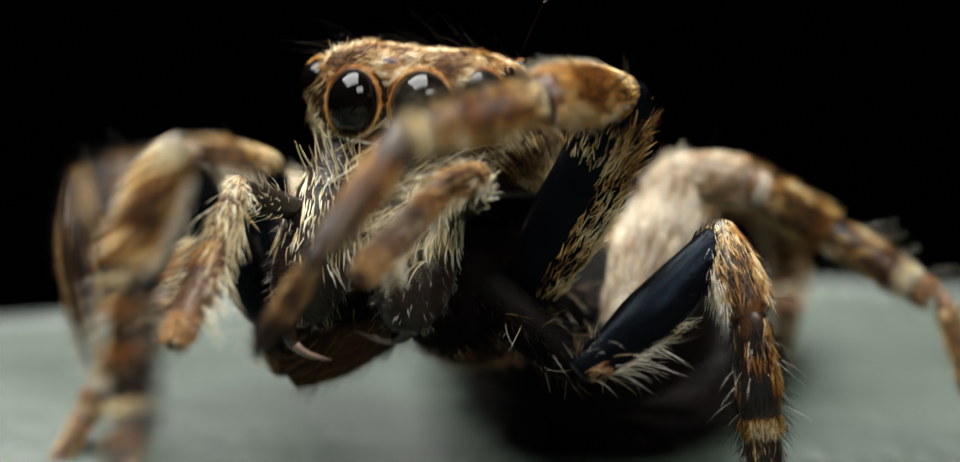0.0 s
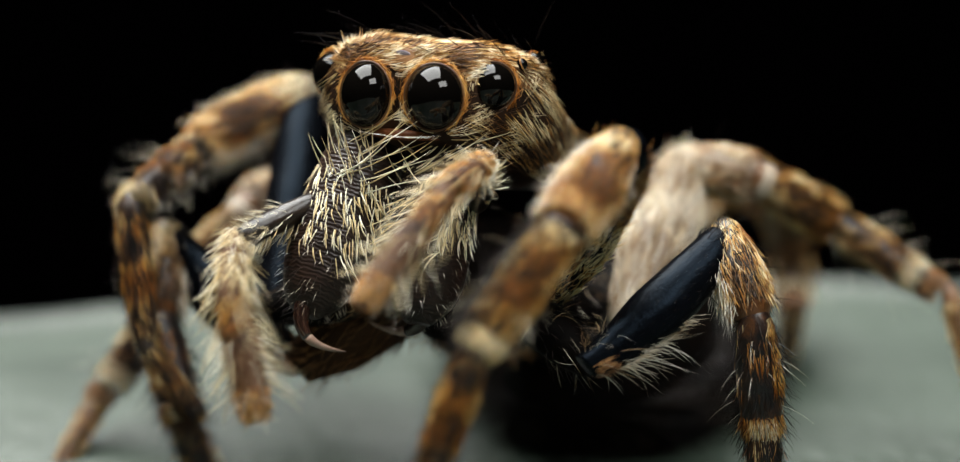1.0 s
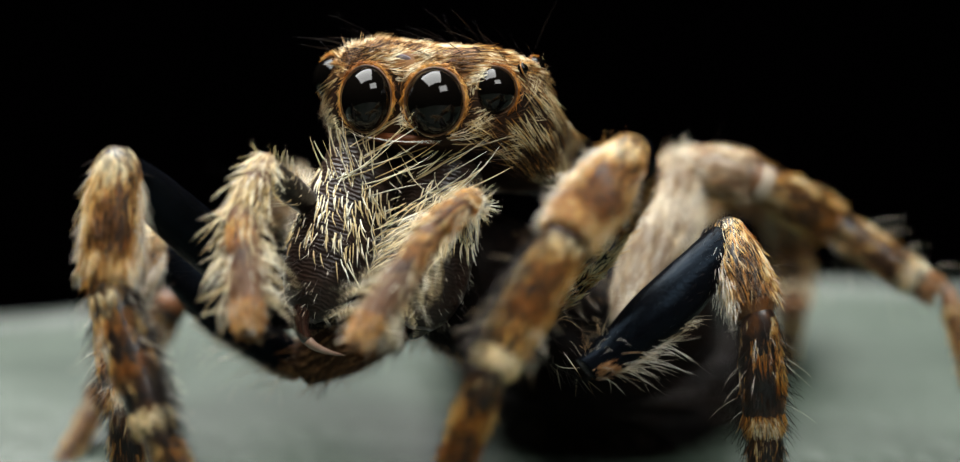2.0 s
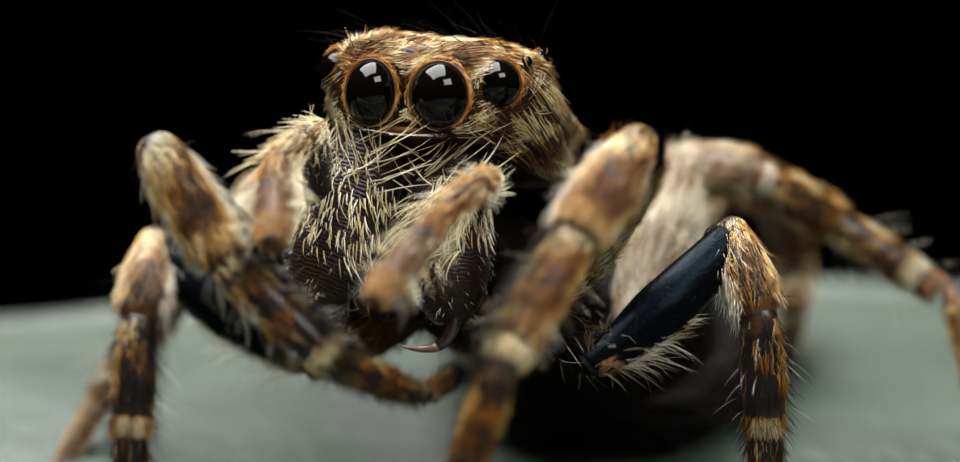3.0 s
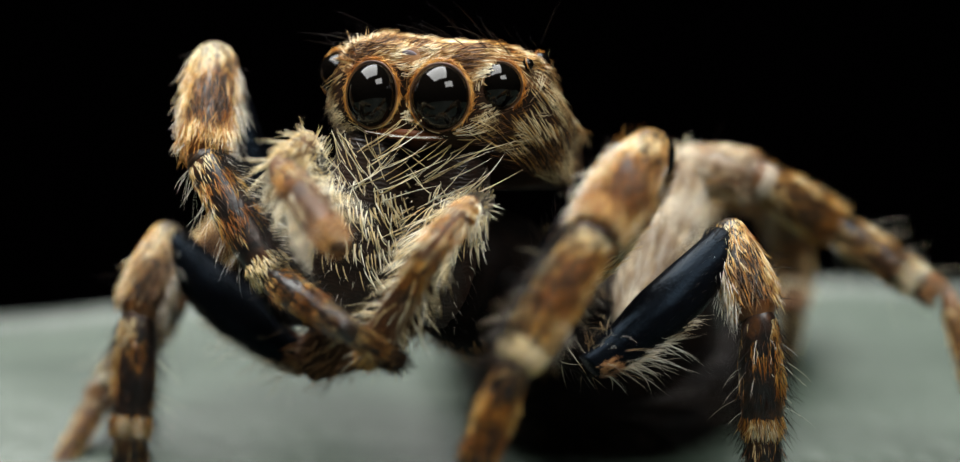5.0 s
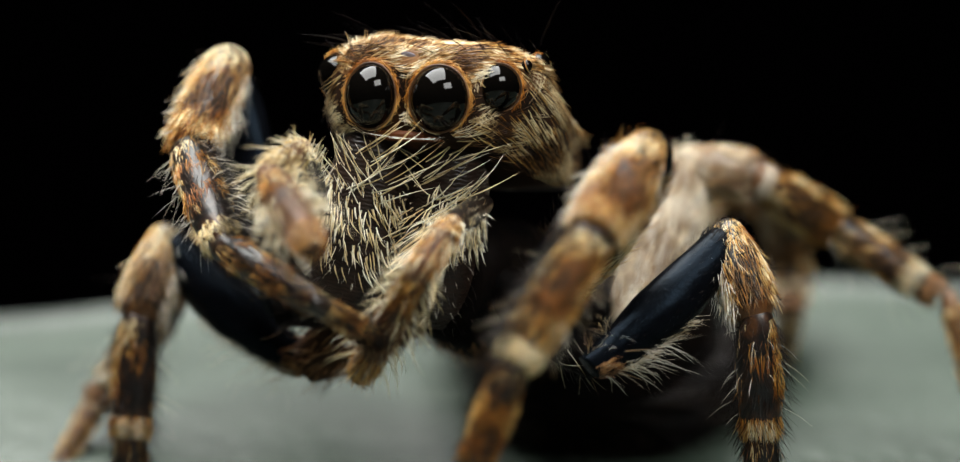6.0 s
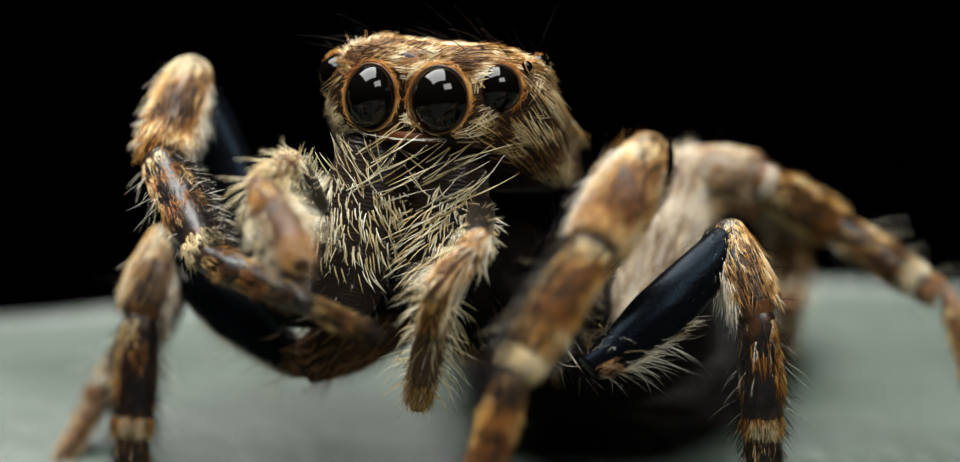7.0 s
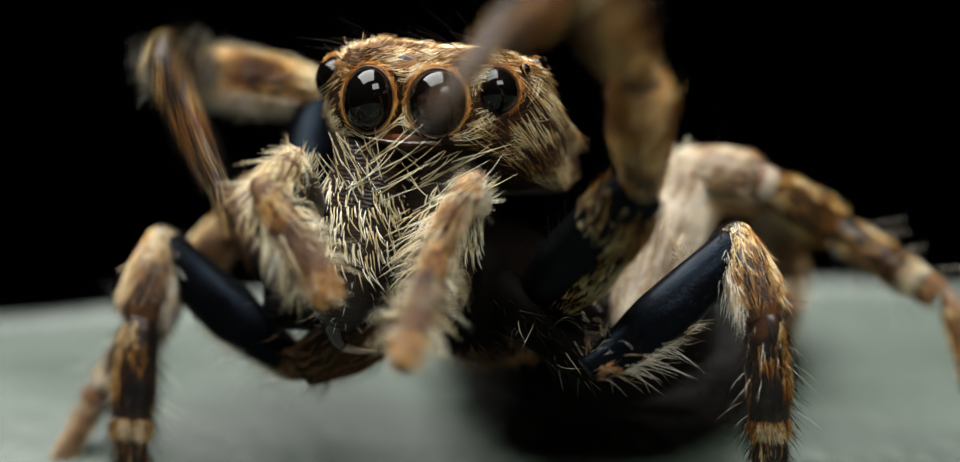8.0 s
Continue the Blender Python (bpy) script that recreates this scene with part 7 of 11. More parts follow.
    keyed(leg_r2["tibia"], [(0, -2.936, 1.230, 4.164, -138.8, -61.0, 151.7), (0.1, -2.874, 1.505, 4.649, -54.2, -53.0, 86.7), (0.2, -2.765, 1.505, 4.523, -137.9, -75.3, 142.8), (0.3, -3.160, 1.505, 4.473, -142.9, -73.9, 147.7), (0.4, -3.612, 1.074, 3.603, -140.8, -21.2, 172.5), (0.5, -3.382, 1.505, 4.214, -127.2, -58.7, 146.2), (0.6, -3.672, 1.054, 3.786, -140.2, -19.6, 173.1), (0.7, -3.653, 1.052, 3.207, -155.7, -13.9, 177.2), (0.8, -3.428, 1.335, 2.750, -167.0, -16.6, 177.8), (0.9, -3.288, 1.503, 2.654, -163.6, -4.5, 179.8), (1, -3.219, 1.612, 2.638, -156.4, 12.8, -175.8), (1.1, -3.197, 1.656, 2.624, -152.3, 20.8, -172.7), (1.2, -3.281, 1.552, 2.654, -153.4, 18.9, -173.5), (1.3, -3.471, 1.331, 2.776, -155.8, 14.8, -175.1), (1.4, -3.645, 1.133, 2.938, -158.4, 10.7, -176.6), (1.467, -3.710, 1.062, 2.946, -159.6, 9.0, -177.1), (1.5, -3.720, 1.052, 2.935, -160.0, 8.8, -177.2), (1.6, -3.722, 1.053, 2.937, -160.5, 9.5, -177.1), (1.7, -3.720, 1.056, 2.935, -160.7, 10.3, -177.0), (1.9, -3.688, 1.057, 2.871, -160.0, 8.7, -177.2), (2.1, -3.621, 1.070, 2.769, -158.7, 5.3, -177.9), (2.3, -3.553, 1.110, 2.691, -158.1, 2.1, -178.7), (2.5, -3.489, 1.185, 2.641, -160.2, -0.9, -179.4), (2.7, -3.431, 1.274, 2.606, -164.4, -3.3, -180.0), (2.8, -3.415, 1.312, 2.597, -166.1, -3.7, 180.0), (2.9, -3.408, 1.343, 2.596, -167.6, -3.7, 180.0), (3, -3.405, 1.370, 2.596, -169.1, -3.6, 180.0), (3.167, -3.408, 1.408, 2.595, -171.6, -3.5, 180.0), (3.333, -3.415, 1.441, 2.594, -173.5, -3.4, -180.0), (3.5, -3.422, 1.474, 2.596, -174.3, -3.3, -180.0), (3.667, -3.425, 1.506, 2.599, -174.3, -3.3, -180.0), (3.833, -3.428, 1.534, 2.602, -174.3, -3.3, -180.0), (4, -3.429, 1.557, 2.605, -174.3, -3.3, -180.0), (4.167, -3.429, 1.576, 2.608, -174.3, -3.4, -180.0), (4.333, -3.426, 1.591, 2.611, -174.3, -3.4, -180.0), (4.5, -3.424, 1.603, 2.614, -174.3, -3.4, -180.0), (4.667, -3.423, 1.612, 2.615, -174.3, -3.4, 180.0), (4.833, -3.423, 1.618, 2.616, -174.3, -3.5, 180.0), (5, -3.423, 1.621, 2.616, -174.3, -3.5, 180.0), (5.167, -3.423, 1.622, 2.615, -174.3, -3.5, 180.0), (5.333, -3.422, 1.620, 2.614, -174.3, -3.6, 180.0), (5.5, -3.422, 1.617, 2.612, -174.3, -3.6, 180.0), (5.667, -3.421, 1.612, 2.610, -174.3, -3.6, 180.0), (5.833, -3.420, 1.606, 2.608, -174.3, -3.7, 180.0), (6, -3.418, 1.599, 2.608, -174.3, -3.7, 180.0), (6.167, -3.414, 1.591, 2.610, -174.3, -3.8, 180.0), (6.333, -3.411, 1.582, 2.614, -174.3, -3.8, 180.0), (6.5, -3.407, 1.574, 2.616, -174.3, -3.9, 180.0), (6.667, -3.403, 1.565, 2.614, -174.3, -3.9, 179.9), (6.833, -3.400, 1.556, 2.608, -174.3, -4.0, 179.9), (7, -3.396, 1.548, 2.603, -174.3, -4.0, 179.9), (7.167, -3.392, 1.541, 2.601, -174.3, -4.1, 179.9), (7.333, -3.389, 1.535, 2.599, -174.3, -4.1, 179.9), (7.5, -3.386, 1.530, 2.597, -174.3, -4.1, 179.9), (7.6, -3.386, 1.528, 2.595, -174.3, -4.2, 179.9), (7.7, -3.388, 1.527, 2.592, -174.3, -4.2, 179.9), (7.8, -3.392, 1.526, 2.589, -174.3, -4.2, 179.9), (7.9, -3.396, 1.526, 2.586, -174.3, -4.2, 179.9), (8, -3.400, 1.526, 2.583, -174.3, -4.2, 179.9)])
    keyed(leg_r2["metatarsus"], [(0, -4.040, 0.900, 3.712, -174.2, 5.8, -179.9), (0.1, -3.852, 1.012, 5.062, -174.3, -40.4, 180.0), (0.2, -3.908, 1.388, 4.303, -174.3, -9.7, 180.0), (0.3, -4.295, 1.388, 4.215, -174.3, -18.3, 180.0), (0.4, -4.033, 0.383, 2.758, 174.3, -1.7, -179.8), (0.5, -4.402, 1.065, 3.847, -174.3, -10.2, 180.0), (0.6, -4.061, 0.346, 2.940, 174.3, 2.9, 179.7), (0.7, -3.932, 0.584, 2.172, 174.3, -2.5, -179.7), (0.8, -3.764, 1.085, 1.657, 174.2, -8.0, -179.2), (0.9, -3.377, 1.172, 1.535, 173.9, 1.7, 179.8), (1, -2.947, 1.163, 1.593, 173.2, 20.8, 177.7), (1.1, -2.764, 1.163, 1.656, 172.4, 30.4, 176.4), (1.2, -2.885, 1.070, 1.664, 172.9, 26.2, 177.0), (1.3, -3.158, 0.877, 1.744, 173.6, 16.5, 178.3), (1.4, -3.417, 0.714, 1.870, 174.1, 6.9, 179.3), (1.467, -3.517, 0.663, 1.864, 174.2, 3.2, 179.7), (1.5, -3.533, 0.660, 1.848, 174.3, 2.6, 179.8), (1.6, -3.520, 0.673, 1.849, 174.3, 2.6, 179.8), (1.7, -3.504, 0.680, 1.848, 174.3, 2.6, 179.8), (1.9, -3.503, 0.666, 1.784, 174.3, 2.7, 179.7), (2.1, -3.505, 0.650, 1.684, 174.3, 2.9, 179.7), (2.3, -3.503, 0.675, 1.606, 174.3, 2.9, 179.7), (2.5, -3.502, 0.789, 1.540, 174.3, 2.5, 179.8), (2.7, -3.496, 0.959, 1.481, 174.3, 1.7, 179.9), (2.8, -3.488, 1.031, 1.464, 174.3, 1.4, 179.9), (2.9, -3.481, 1.092, 1.456, 174.3, 1.2, 179.9), (3, -3.477, 1.150, 1.450, 174.3, 1.1, 179.9), (3.167, -3.478, 1.238, 1.440, 174.3, 0.9, 179.9), (3.333, -3.484, 1.309, 1.434, 174.3, 0.8, 179.9), (3.5, -3.489, 1.357, 1.433, 174.3, 0.7, 179.9), (3.667, -3.493, 1.389, 1.437, 174.3, 0.6, 180.0), (3.833, -3.496, 1.417, 1.440, 174.3, 0.5, 180.0), (4, -3.497, 1.440, 1.443, 174.3, 0.4, 180.0), (4.167, -3.497, 1.459, 1.446, 174.3, 0.3, 180.0), (4.333, -3.494, 1.474, 1.449, 174.3, 0.3, 180.0), (4.5, -3.493, 1.486, 1.452, 174.3, 0.2, 180.0), (4.667, -3.493, 1.495, 1.453, 174.3, 0.2, -180.0), (4.833, -3.493, 1.501, 1.454, 174.3, 0.1, -180.0), (5, -3.494, 1.504, 1.454, 174.3, 0.1, -180.0), (5.167, -3.495, 1.505, 1.453, 174.3, 0.1, -180.0), (5.333, -3.495, 1.504, 1.452, 174.3, 0.1, -180.0), (5.5, -3.495, 1.500, 1.450, 174.3, 0.1, -180.0), (5.667, -3.496, 1.496, 1.448, 174.3, 0.1, -180.0), (5.833, -3.495, 1.489, 1.446, 174.3, 0.2, -180.0), (6, -3.494, 1.482, 1.446, 174.3, 0.2, -180.0), (6.167, -3.491, 1.474, 1.448, 174.3, 0.2, 180.0), (6.333, -3.488, 1.466, 1.452, 174.3, 0.2, 180.0), (6.5, -3.486, 1.457, 1.454, 174.3, 0.3, 180.0), (6.667, -3.483, 1.448, 1.452, 174.3, 0.3, 180.0), (6.833, -3.480, 1.439, 1.447, 174.3, 0.3, 180.0), (7, -3.477, 1.431, 1.442, 174.3, 0.4, 180.0), (7.167, -3.475, 1.424, 1.440, 174.3, 0.4, 180.0), (7.333, -3.472, 1.418, 1.438, 174.3, 0.4, 180.0), (7.5, -3.470, 1.413, 1.436, 174.3, 0.4, 180.0), (7.6, -3.470, 1.411, 1.434, 174.3, 0.4, 180.0), (7.7, -3.473, 1.410, 1.431, 174.3, 0.4, 180.0), (7.8, -3.477, 1.409, 1.428, 174.3, 0.4, 180.0), (7.9, -3.482, 1.409, 1.425, 174.3, 0.4, 180.0), (8, -3.486, 1.410, 1.422, 174.3, 0.4, 180.0)])
    keyed(leg_r2["tarsus"], [(0, -3.951, 0.810, 2.827, -178.8, 2.3, 179.6), (0.1, -4.432, 0.923, 4.379, -177.9, -13.3, 180.0), (0.2, -4.058, 1.298, 3.420, -178.2, -3.0, 180.0), (0.3, -4.576, 1.298, 3.364, -178.2, -5.8, 180.0), (0.4, -4.060, 0.473, 1.863, 178.2, -0.5, -180.0), (0.5, -4.560, 0.975, 2.965, -178.2, -3.2, 180.0), (0.6, -4.016, 0.436, 2.045, 178.2, 0.9, 180.0), (0.7, -3.973, 0.674, 1.277, 177.6, -0.8, -180.0), (0.8, -3.891, 1.175, 0.771, 178.2, -2.5, -179.9), (0.9, -3.350, 1.267, 0.640, 178.1, 0.7, 180.0), (1, -2.626, 1.257, 0.758, 178.1, 6.7, 179.8), (1.1, -2.306, 1.253, 0.886, 178.0, 9.9, 179.7), (1.2, -2.485, 1.162, 0.863, 178.0, 8.5, 179.7), (1.3, -2.901, 0.970, 0.887, 178.1, 5.4, 179.8), (1.4, -3.309, 0.805, 0.981, 178.2, 2.2, 179.9), (1.467, -3.467, 0.753, 0.969, 178.2, 1.0, 180.0), (1.5, -3.491, 0.750, 0.954, 178.2, 0.8, 180.0), (1.6, -3.478, 0.763, 0.954, 178.2, 0.8, 180.0), (1.7, -3.462, 0.770, 0.954, 178.2, 0.8, 180.0), (1.9, -3.460, 0.755, 0.889, 178.2, 0.9, 180.0), (2.1, -3.460, 0.740, 0.789, 178.2, 0.9, 180.0), (2.3, -3.457, 0.765, 0.712, 178.2, 0.9, 180.0), (2.5, -3.463, 0.879, 0.645, 178.2, 0.8, 180.0), (2.7, -3.469, 1.048, 0.586, 178.2, 0.5, 180.0), (2.8, -3.466, 1.121, 0.569, 178.2, 0.4, 180.0), (2.9, -3.462, 1.182, 0.560, 178.2, 0.4, 180.0), (3, -3.460, 1.240, 0.554, 178.2, 0.3, 180.0), (3.167, -3.464, 1.327, 0.545, 178.2, 0.3, 180.0), (3.333, -3.471, 1.399, 0.538, 178.2, 0.3, 180.0), (3.5, -3.478, 1.447, 0.538, 178.2, 0.2, 180.0), (3.667, -3.484, 1.479, 0.541, 178.2, 0.2, 180.0), (3.833, -3.488, 1.507, 0.545, 178.2, 0.2, 180.0), (4, -3.491, 1.530, 0.548, 178.2, 0.1, 180.0), (4.167, -3.492, 1.549, 0.551, 178.2, 0.1, 180.0), (4.333, -3.490, 1.564, 0.554, 178.2, 0.1, 180.0), (4.5, -3.490, 1.576, 0.556, 178.2, 0.1, 180.0), (4.667, -3.490, 1.585, 0.558, 178.2, 0.1, -180.0), (4.833, -3.491, 1.591, 0.559, 178.2, 0.0, -180.0), (5, -3.492, 1.594, 0.558, 178.2, 0.0, -180.0), (5.167, -3.493, 1.595, 0.558, 178.2, 0.0, -180.0), (5.333, -3.493, 1.593, 0.557, 178.2, 0.0, -180.0), (5.5, -3.493, 1.590, 0.555, 178.2, 0.0, -180.0), (5.667, -3.493, 1.585, 0.552, 178.2, 0.0, -180.0), (5.833, -3.493, 1.579, 0.551, 178.2, 0.1, -180.0), (6, -3.491, 1.572, 0.551, 178.2, 0.1, -180.0), (6.167, -3.488, 1.564, 0.553, 178.2, 0.1, 180.0), (6.333, -3.484, 1.556, 0.557, 178.2, 0.1, 180.0), (6.5, -3.481, 1.547, 0.559, 178.2, 0.1, 180.0), (6.667, -3.478, 1.538, 0.557, 178.2, 0.1, 180.0), (6.833, -3.475, 1.529, 0.551, 178.2, 0.1, 180.0), (7, -3.472, 1.521, 0.546, 178.2, 0.1, 180.0), (7.167, -3.469, 1.514, 0.544, 178.2, 0.1, 180.0), (7.333, -3.466, 1.508, 0.543, 178.2, 0.1, 180.0), (7.5, -3.463, 1.503, 0.540, 178.2, 0.1, 180.0), (7.6, -3.463, 1.501, 0.538, 178.2, 0.1, 180.0), (7.7, -3.466, 1.500, 0.535, 178.2, 0.1, 180.0), (7.8, -3.470, 1.499, 0.532, 178.2, 0.1, 180.0), (7.9, -3.475, 1.499, 0.529, 178.2, 0.1, 180.0), (8, -3.479, 1.499, 0.526, 178.2, 0.1, 180.0)])
    keyed(leg_l2["femur"], [(0, 0.999, -0.300, 2.164, -16.0, 46.6, 0.4), (0.1, 1.012, -0.300, 2.208, -16.4, 46.7, 0.4), (0.2, 1.023, -0.300, 2.204, -17.0, 46.7, 0.4), (0.3, 1.026, -0.300, 2.200, -17.5, 46.7, 0.4), (0.5, 1.036, -0.300, 2.191, -18.7, 46.8, 0.3), (0.8, 1.061, -0.300, 2.171, -20.0, 46.8, 0.3), (1, 1.074, -0.300, 2.213, -20.3, 46.9, 0.3), (1.3, 1.079, -0.300, 2.193, -17.4, 46.4, 0.5), (1.5, 1.068, -0.300, 2.146, -15.7, 46.2, 0.6), (1.7, 1.068, -0.300, 2.161, -15.8, 46.4, 0.5), (2.3, 1.090, -0.300, 2.204, -16.8, 46.9, 0.3), (2.8, 1.097, -0.300, 2.222, -17.9, 47.3, 0.1), (3, 1.103, -0.300, 2.226, -18.3, 47.5, 0.0), (3.5, 1.108, -0.300, 2.215, -18.7, 47.7, -0.1), (4, 1.108, -0.300, 2.215, -19.0, 47.7, -0.1), (4.5, 1.112, -0.300, 2.215, -19.4, 47.4, -0.0), (5.2, 1.108, -0.300, 2.211, -19.9, 47.1, 0.2), (6, 1.103, -0.300, 2.204, -20.2, 46.8, 0.4), (6.5, 1.103, -0.300, 2.208, -19.8, 46.8, 0.4), (7, 1.103, -0.300, 2.199, -18.8, 47.0, 0.2), (7.5, 1.103, -0.300, 2.193, -17.0, 47.5, -0.1), (7.8, 1.096, -0.300, 2.187, -15.6, 48.2, -0.3), (8, 1.090, -0.300, 2.182, -14.7, 48.7, -0.6)])
    keyed(leg_l2["patella"], [(0, 2.371, 0.251, 3.464, -159.6, 18.6, -179.8), (0.1, 2.381, 0.267, 3.503, -159.8, 18.6, -179.8), (0.2, 2.389, 0.284, 3.496, -160.1, 18.5, -179.8), (0.3, 2.389, 0.302, 3.487, -160.4, 18.5, -179.9), (0.5, 2.392, 0.339, 3.469, -161.0, 18.3, -179.9), (0.8, 2.408, 0.381, 3.437, -161.7, 18.1, 180.0), (1, 2.418, 0.391, 3.476, -161.8, 18.1, -180.0), (1.3, 2.435, 0.299, 3.489, -160.3, 18.5, -179.9), (1.5, 2.432, 0.247, 3.458, -159.6, 18.6, -179.8), (1.7, 2.435, 0.249, 3.468, -159.5, 18.6, -179.8), (2.3, 2.464, 0.275, 3.492, -159.8, 18.5, -179.9), (2.8, 2.475, 0.306, 3.492, -160.3, 18.3, -179.9), (3, 2.481, 0.317, 3.489, -160.3, 18.3, -179.9), (3.5, 2.489, 0.330, 3.470, -160.6, 18.2, 180.0), (4, 2.486, 0.337, 3.469, -160.6, 18.2, 180.0), (4.5, 2.481, 0.352, 3.471, -160.8, 18.1, -180.0), (5.2, 2.461, 0.377, 3.472, -161.2, 18.0, 180.0), (6, 2.445, 0.389, 3.470, -161.5, 18.0, -180.0), (6.5, 2.448, 0.377, 3.477, -161.4, 18.0, 180.0), (7, 2.463, 0.341, 3.470, -161.1, 18.1, -180.0), (7.5, 2.492, 0.275, 3.464, -160.4, 18.2, -180.0), (7.8, 2.513, 0.221, 3.451, -159.8, 18.4, -179.9), (8, 2.526, 0.183, 3.439, -159.4, 18.6, -179.8)])
    keyed(leg_l2["tibia"], [(0, 2.649, -0.071, 2.642, 174.2, 6.4, 179.6), (0.1, 2.659, -0.052, 2.680, 174.2, 6.2, 179.6), (0.2, 2.666, -0.030, 2.671, 174.2, 6.0, 179.6), (0.3, 2.665, -0.008, 2.661, 174.2, 5.8, 179.6), (0.5, 2.667, 0.038, 2.639, 174.2, 5.4, 179.7), (0.8, 2.681, 0.091, 2.604, 174.2, 4.9, 179.7), (1, 2.691, 0.103, 2.641, 174.2, 4.6, 179.7), (1.3, 2.712, -0.012, 2.663, 174.2, 4.2, 179.8), (1.5, 2.709, -0.075, 2.636, 174.2, 4.0, 179.8), (1.7, 2.712, -0.074, 2.647, 174.2, 3.8, 179.8), (2.3, 2.740, -0.043, 2.669, 174.2, 3.0, 179.9), (2.8, 2.749, -0.006, 2.666, 174.2, 2.4, -180.0), (3, 2.755, 0.006, 2.662, 174.2, 2.2, -180.0), (3.5, 2.761, 0.022, 2.641, 174.2, 2.0, -180.0), (4, 2.758, 0.029, 2.640, 174.3, 2.0, -180.0), (4.5, 2.752, 0.048, 2.641, 174.6, 2.0, 180.0), (5.2, 2.732, 0.079, 2.639, 175.1, 2.1, 180.0), (6, 2.716, 0.095, 2.636, 175.5, 2.2, -180.0), (6.5, 2.719, 0.082, 2.643, 175.5, 2.2, 180.0), (7, 2.735, 0.041, 2.638, 175.1, 2.3, -180.0), (7.5, 2.765, -0.036, 2.636, 174.2, 2.3, -180.0), (7.8, 2.788, -0.098, 2.627, 173.5, 2.2, -180.0), (8, 2.803, -0.142, 2.620, 173.0, 2.0, 180.0)])
    keyed(leg_l2["metatarsus"], [(0, 2.779, 0.046, 1.494, 174.2, 2.8, 180.0), (0.1, 2.785, 0.065, 1.530, 174.2, 2.8, 180.0), (0.2, 2.788, 0.086, 1.520, 174.2, 2.8, 180.0), (0.3, 2.784, 0.109, 1.510, 174.2, 2.8, 180.0), (0.5, 2.778, 0.155, 1.488, 174.2, 2.8, -180.0), (0.8, 2.782, 0.207, 1.451, 174.2, 2.8, -180.0), (1, 2.785, 0.220, 1.488, 174.2, 2.8, -180.0), (1.3, 2.798, 0.105, 1.509, 174.2, 2.6, 180.0), (1.5, 2.791, 0.042, 1.483, 174.3, 2.5, 180.0), (1.7, 2.790, 0.043, 1.493, 174.2, 2.3, -180.0), (2.3, 2.801, 0.074, 1.513, 174.2, 2.2, -180.0), (2.8, 2.797, 0.111, 1.509, 174.2, 2.2, -180.0), (3, 2.799, 0.123, 1.506, 174.2, 2.2, -180.0), (3.5, 2.801, 0.139, 1.486, 174.3, 2.1, 180.0), (4, 2.798, 0.144, 1.485, 174.2, 2.1, 180.0), (4.5, 2.793, 0.157, 1.485, 174.2, 2.3, 180.0), (5.2, 2.775, 0.178, 1.482, 174.3, 2.6, 180.0), (6, 2.760, 0.186, 1.479, 174.2, 2.8, 179.9), (6.5, 2.764, 0.174, 1.486, 174.2, 2.8, 180.0), (7, 2.781, 0.141, 1.482, 174.2, 2.4, -180.0), (7.5, 2.810, 0.081, 1.481, 174.2, 1.8, -179.9), (7.8, 2.831, 0.033, 1.473, 174.2, 1.2, -179.9), (8, 2.844, -0.001, 1.466, 174.2, 0.8, -179.9)])
    keyed(leg_l2["tarsus"], [(0, 2.821, 0.136, 0.604, 178.2, 0.9, 180.0), (0.1, 2.827, 0.155, 0.642, 178.2, 0.9, 180.0), (0.2, 2.830, 0.176, 0.632, 178.2, 0.9, 180.0), (0.3, 2.826, 0.199, 0.621, 178.2, 0.9, 180.0), (0.5, 2.820, 0.245, 0.598, 178.2, 0.9, 180.0), (0.8, 2.824, 0.297, 0.562, 178.2, 0.9, 180.0), (1, 2.827, 0.310, 0.599, 178.2, 0.9, 180.0), (1.3, 2.838, 0.195, 0.621, 178.2, 0.8, 180.0), (1.5, 2.829, 0.131, 0.593, 178.2, 0.8, 180.0), (1.7, 2.825, 0.133, 0.603, 178.2, 0.7, 180.0), (2.3, 2.834, 0.164, 0.624, 178.2, 0.7, 180.0), (2.8, 2.830, 0.201, 0.621, 178.2, 0.7, 180.0), (3, 2.832, 0.213, 0.617, 178.2, 0.7, 180.0), (3.5, 2.833, 0.228, 0.596, 178.2, 0.7, 180.0), (4, 2.830, 0.234, 0.595, 178.2, 0.7, 180.0), (4.5, 2.828, 0.247, 0.595, 178.2, 0.7, 180.0), (5.2, 2.815, 0.267, 0.593, 178.2, 0.8, 180.0), (6, 2.804, 0.276, 0.589, 178.2, 0.9, 180.0), (6.5, 2.808, 0.264, 0.596, 178.2, 0.9, 180.0), (7, 2.818, 0.231, 0.592, 178.2, 0.8, 180.0), (7.5, 2.838, 0.171, 0.591, 178.2, 0.6, 180.0), (7.8, 2.850, 0.123, 0.583, 178.2, 0.4, 180.0), (8, 2.857, 0.089, 0.576, 178.2, 0.3, 180.0)])
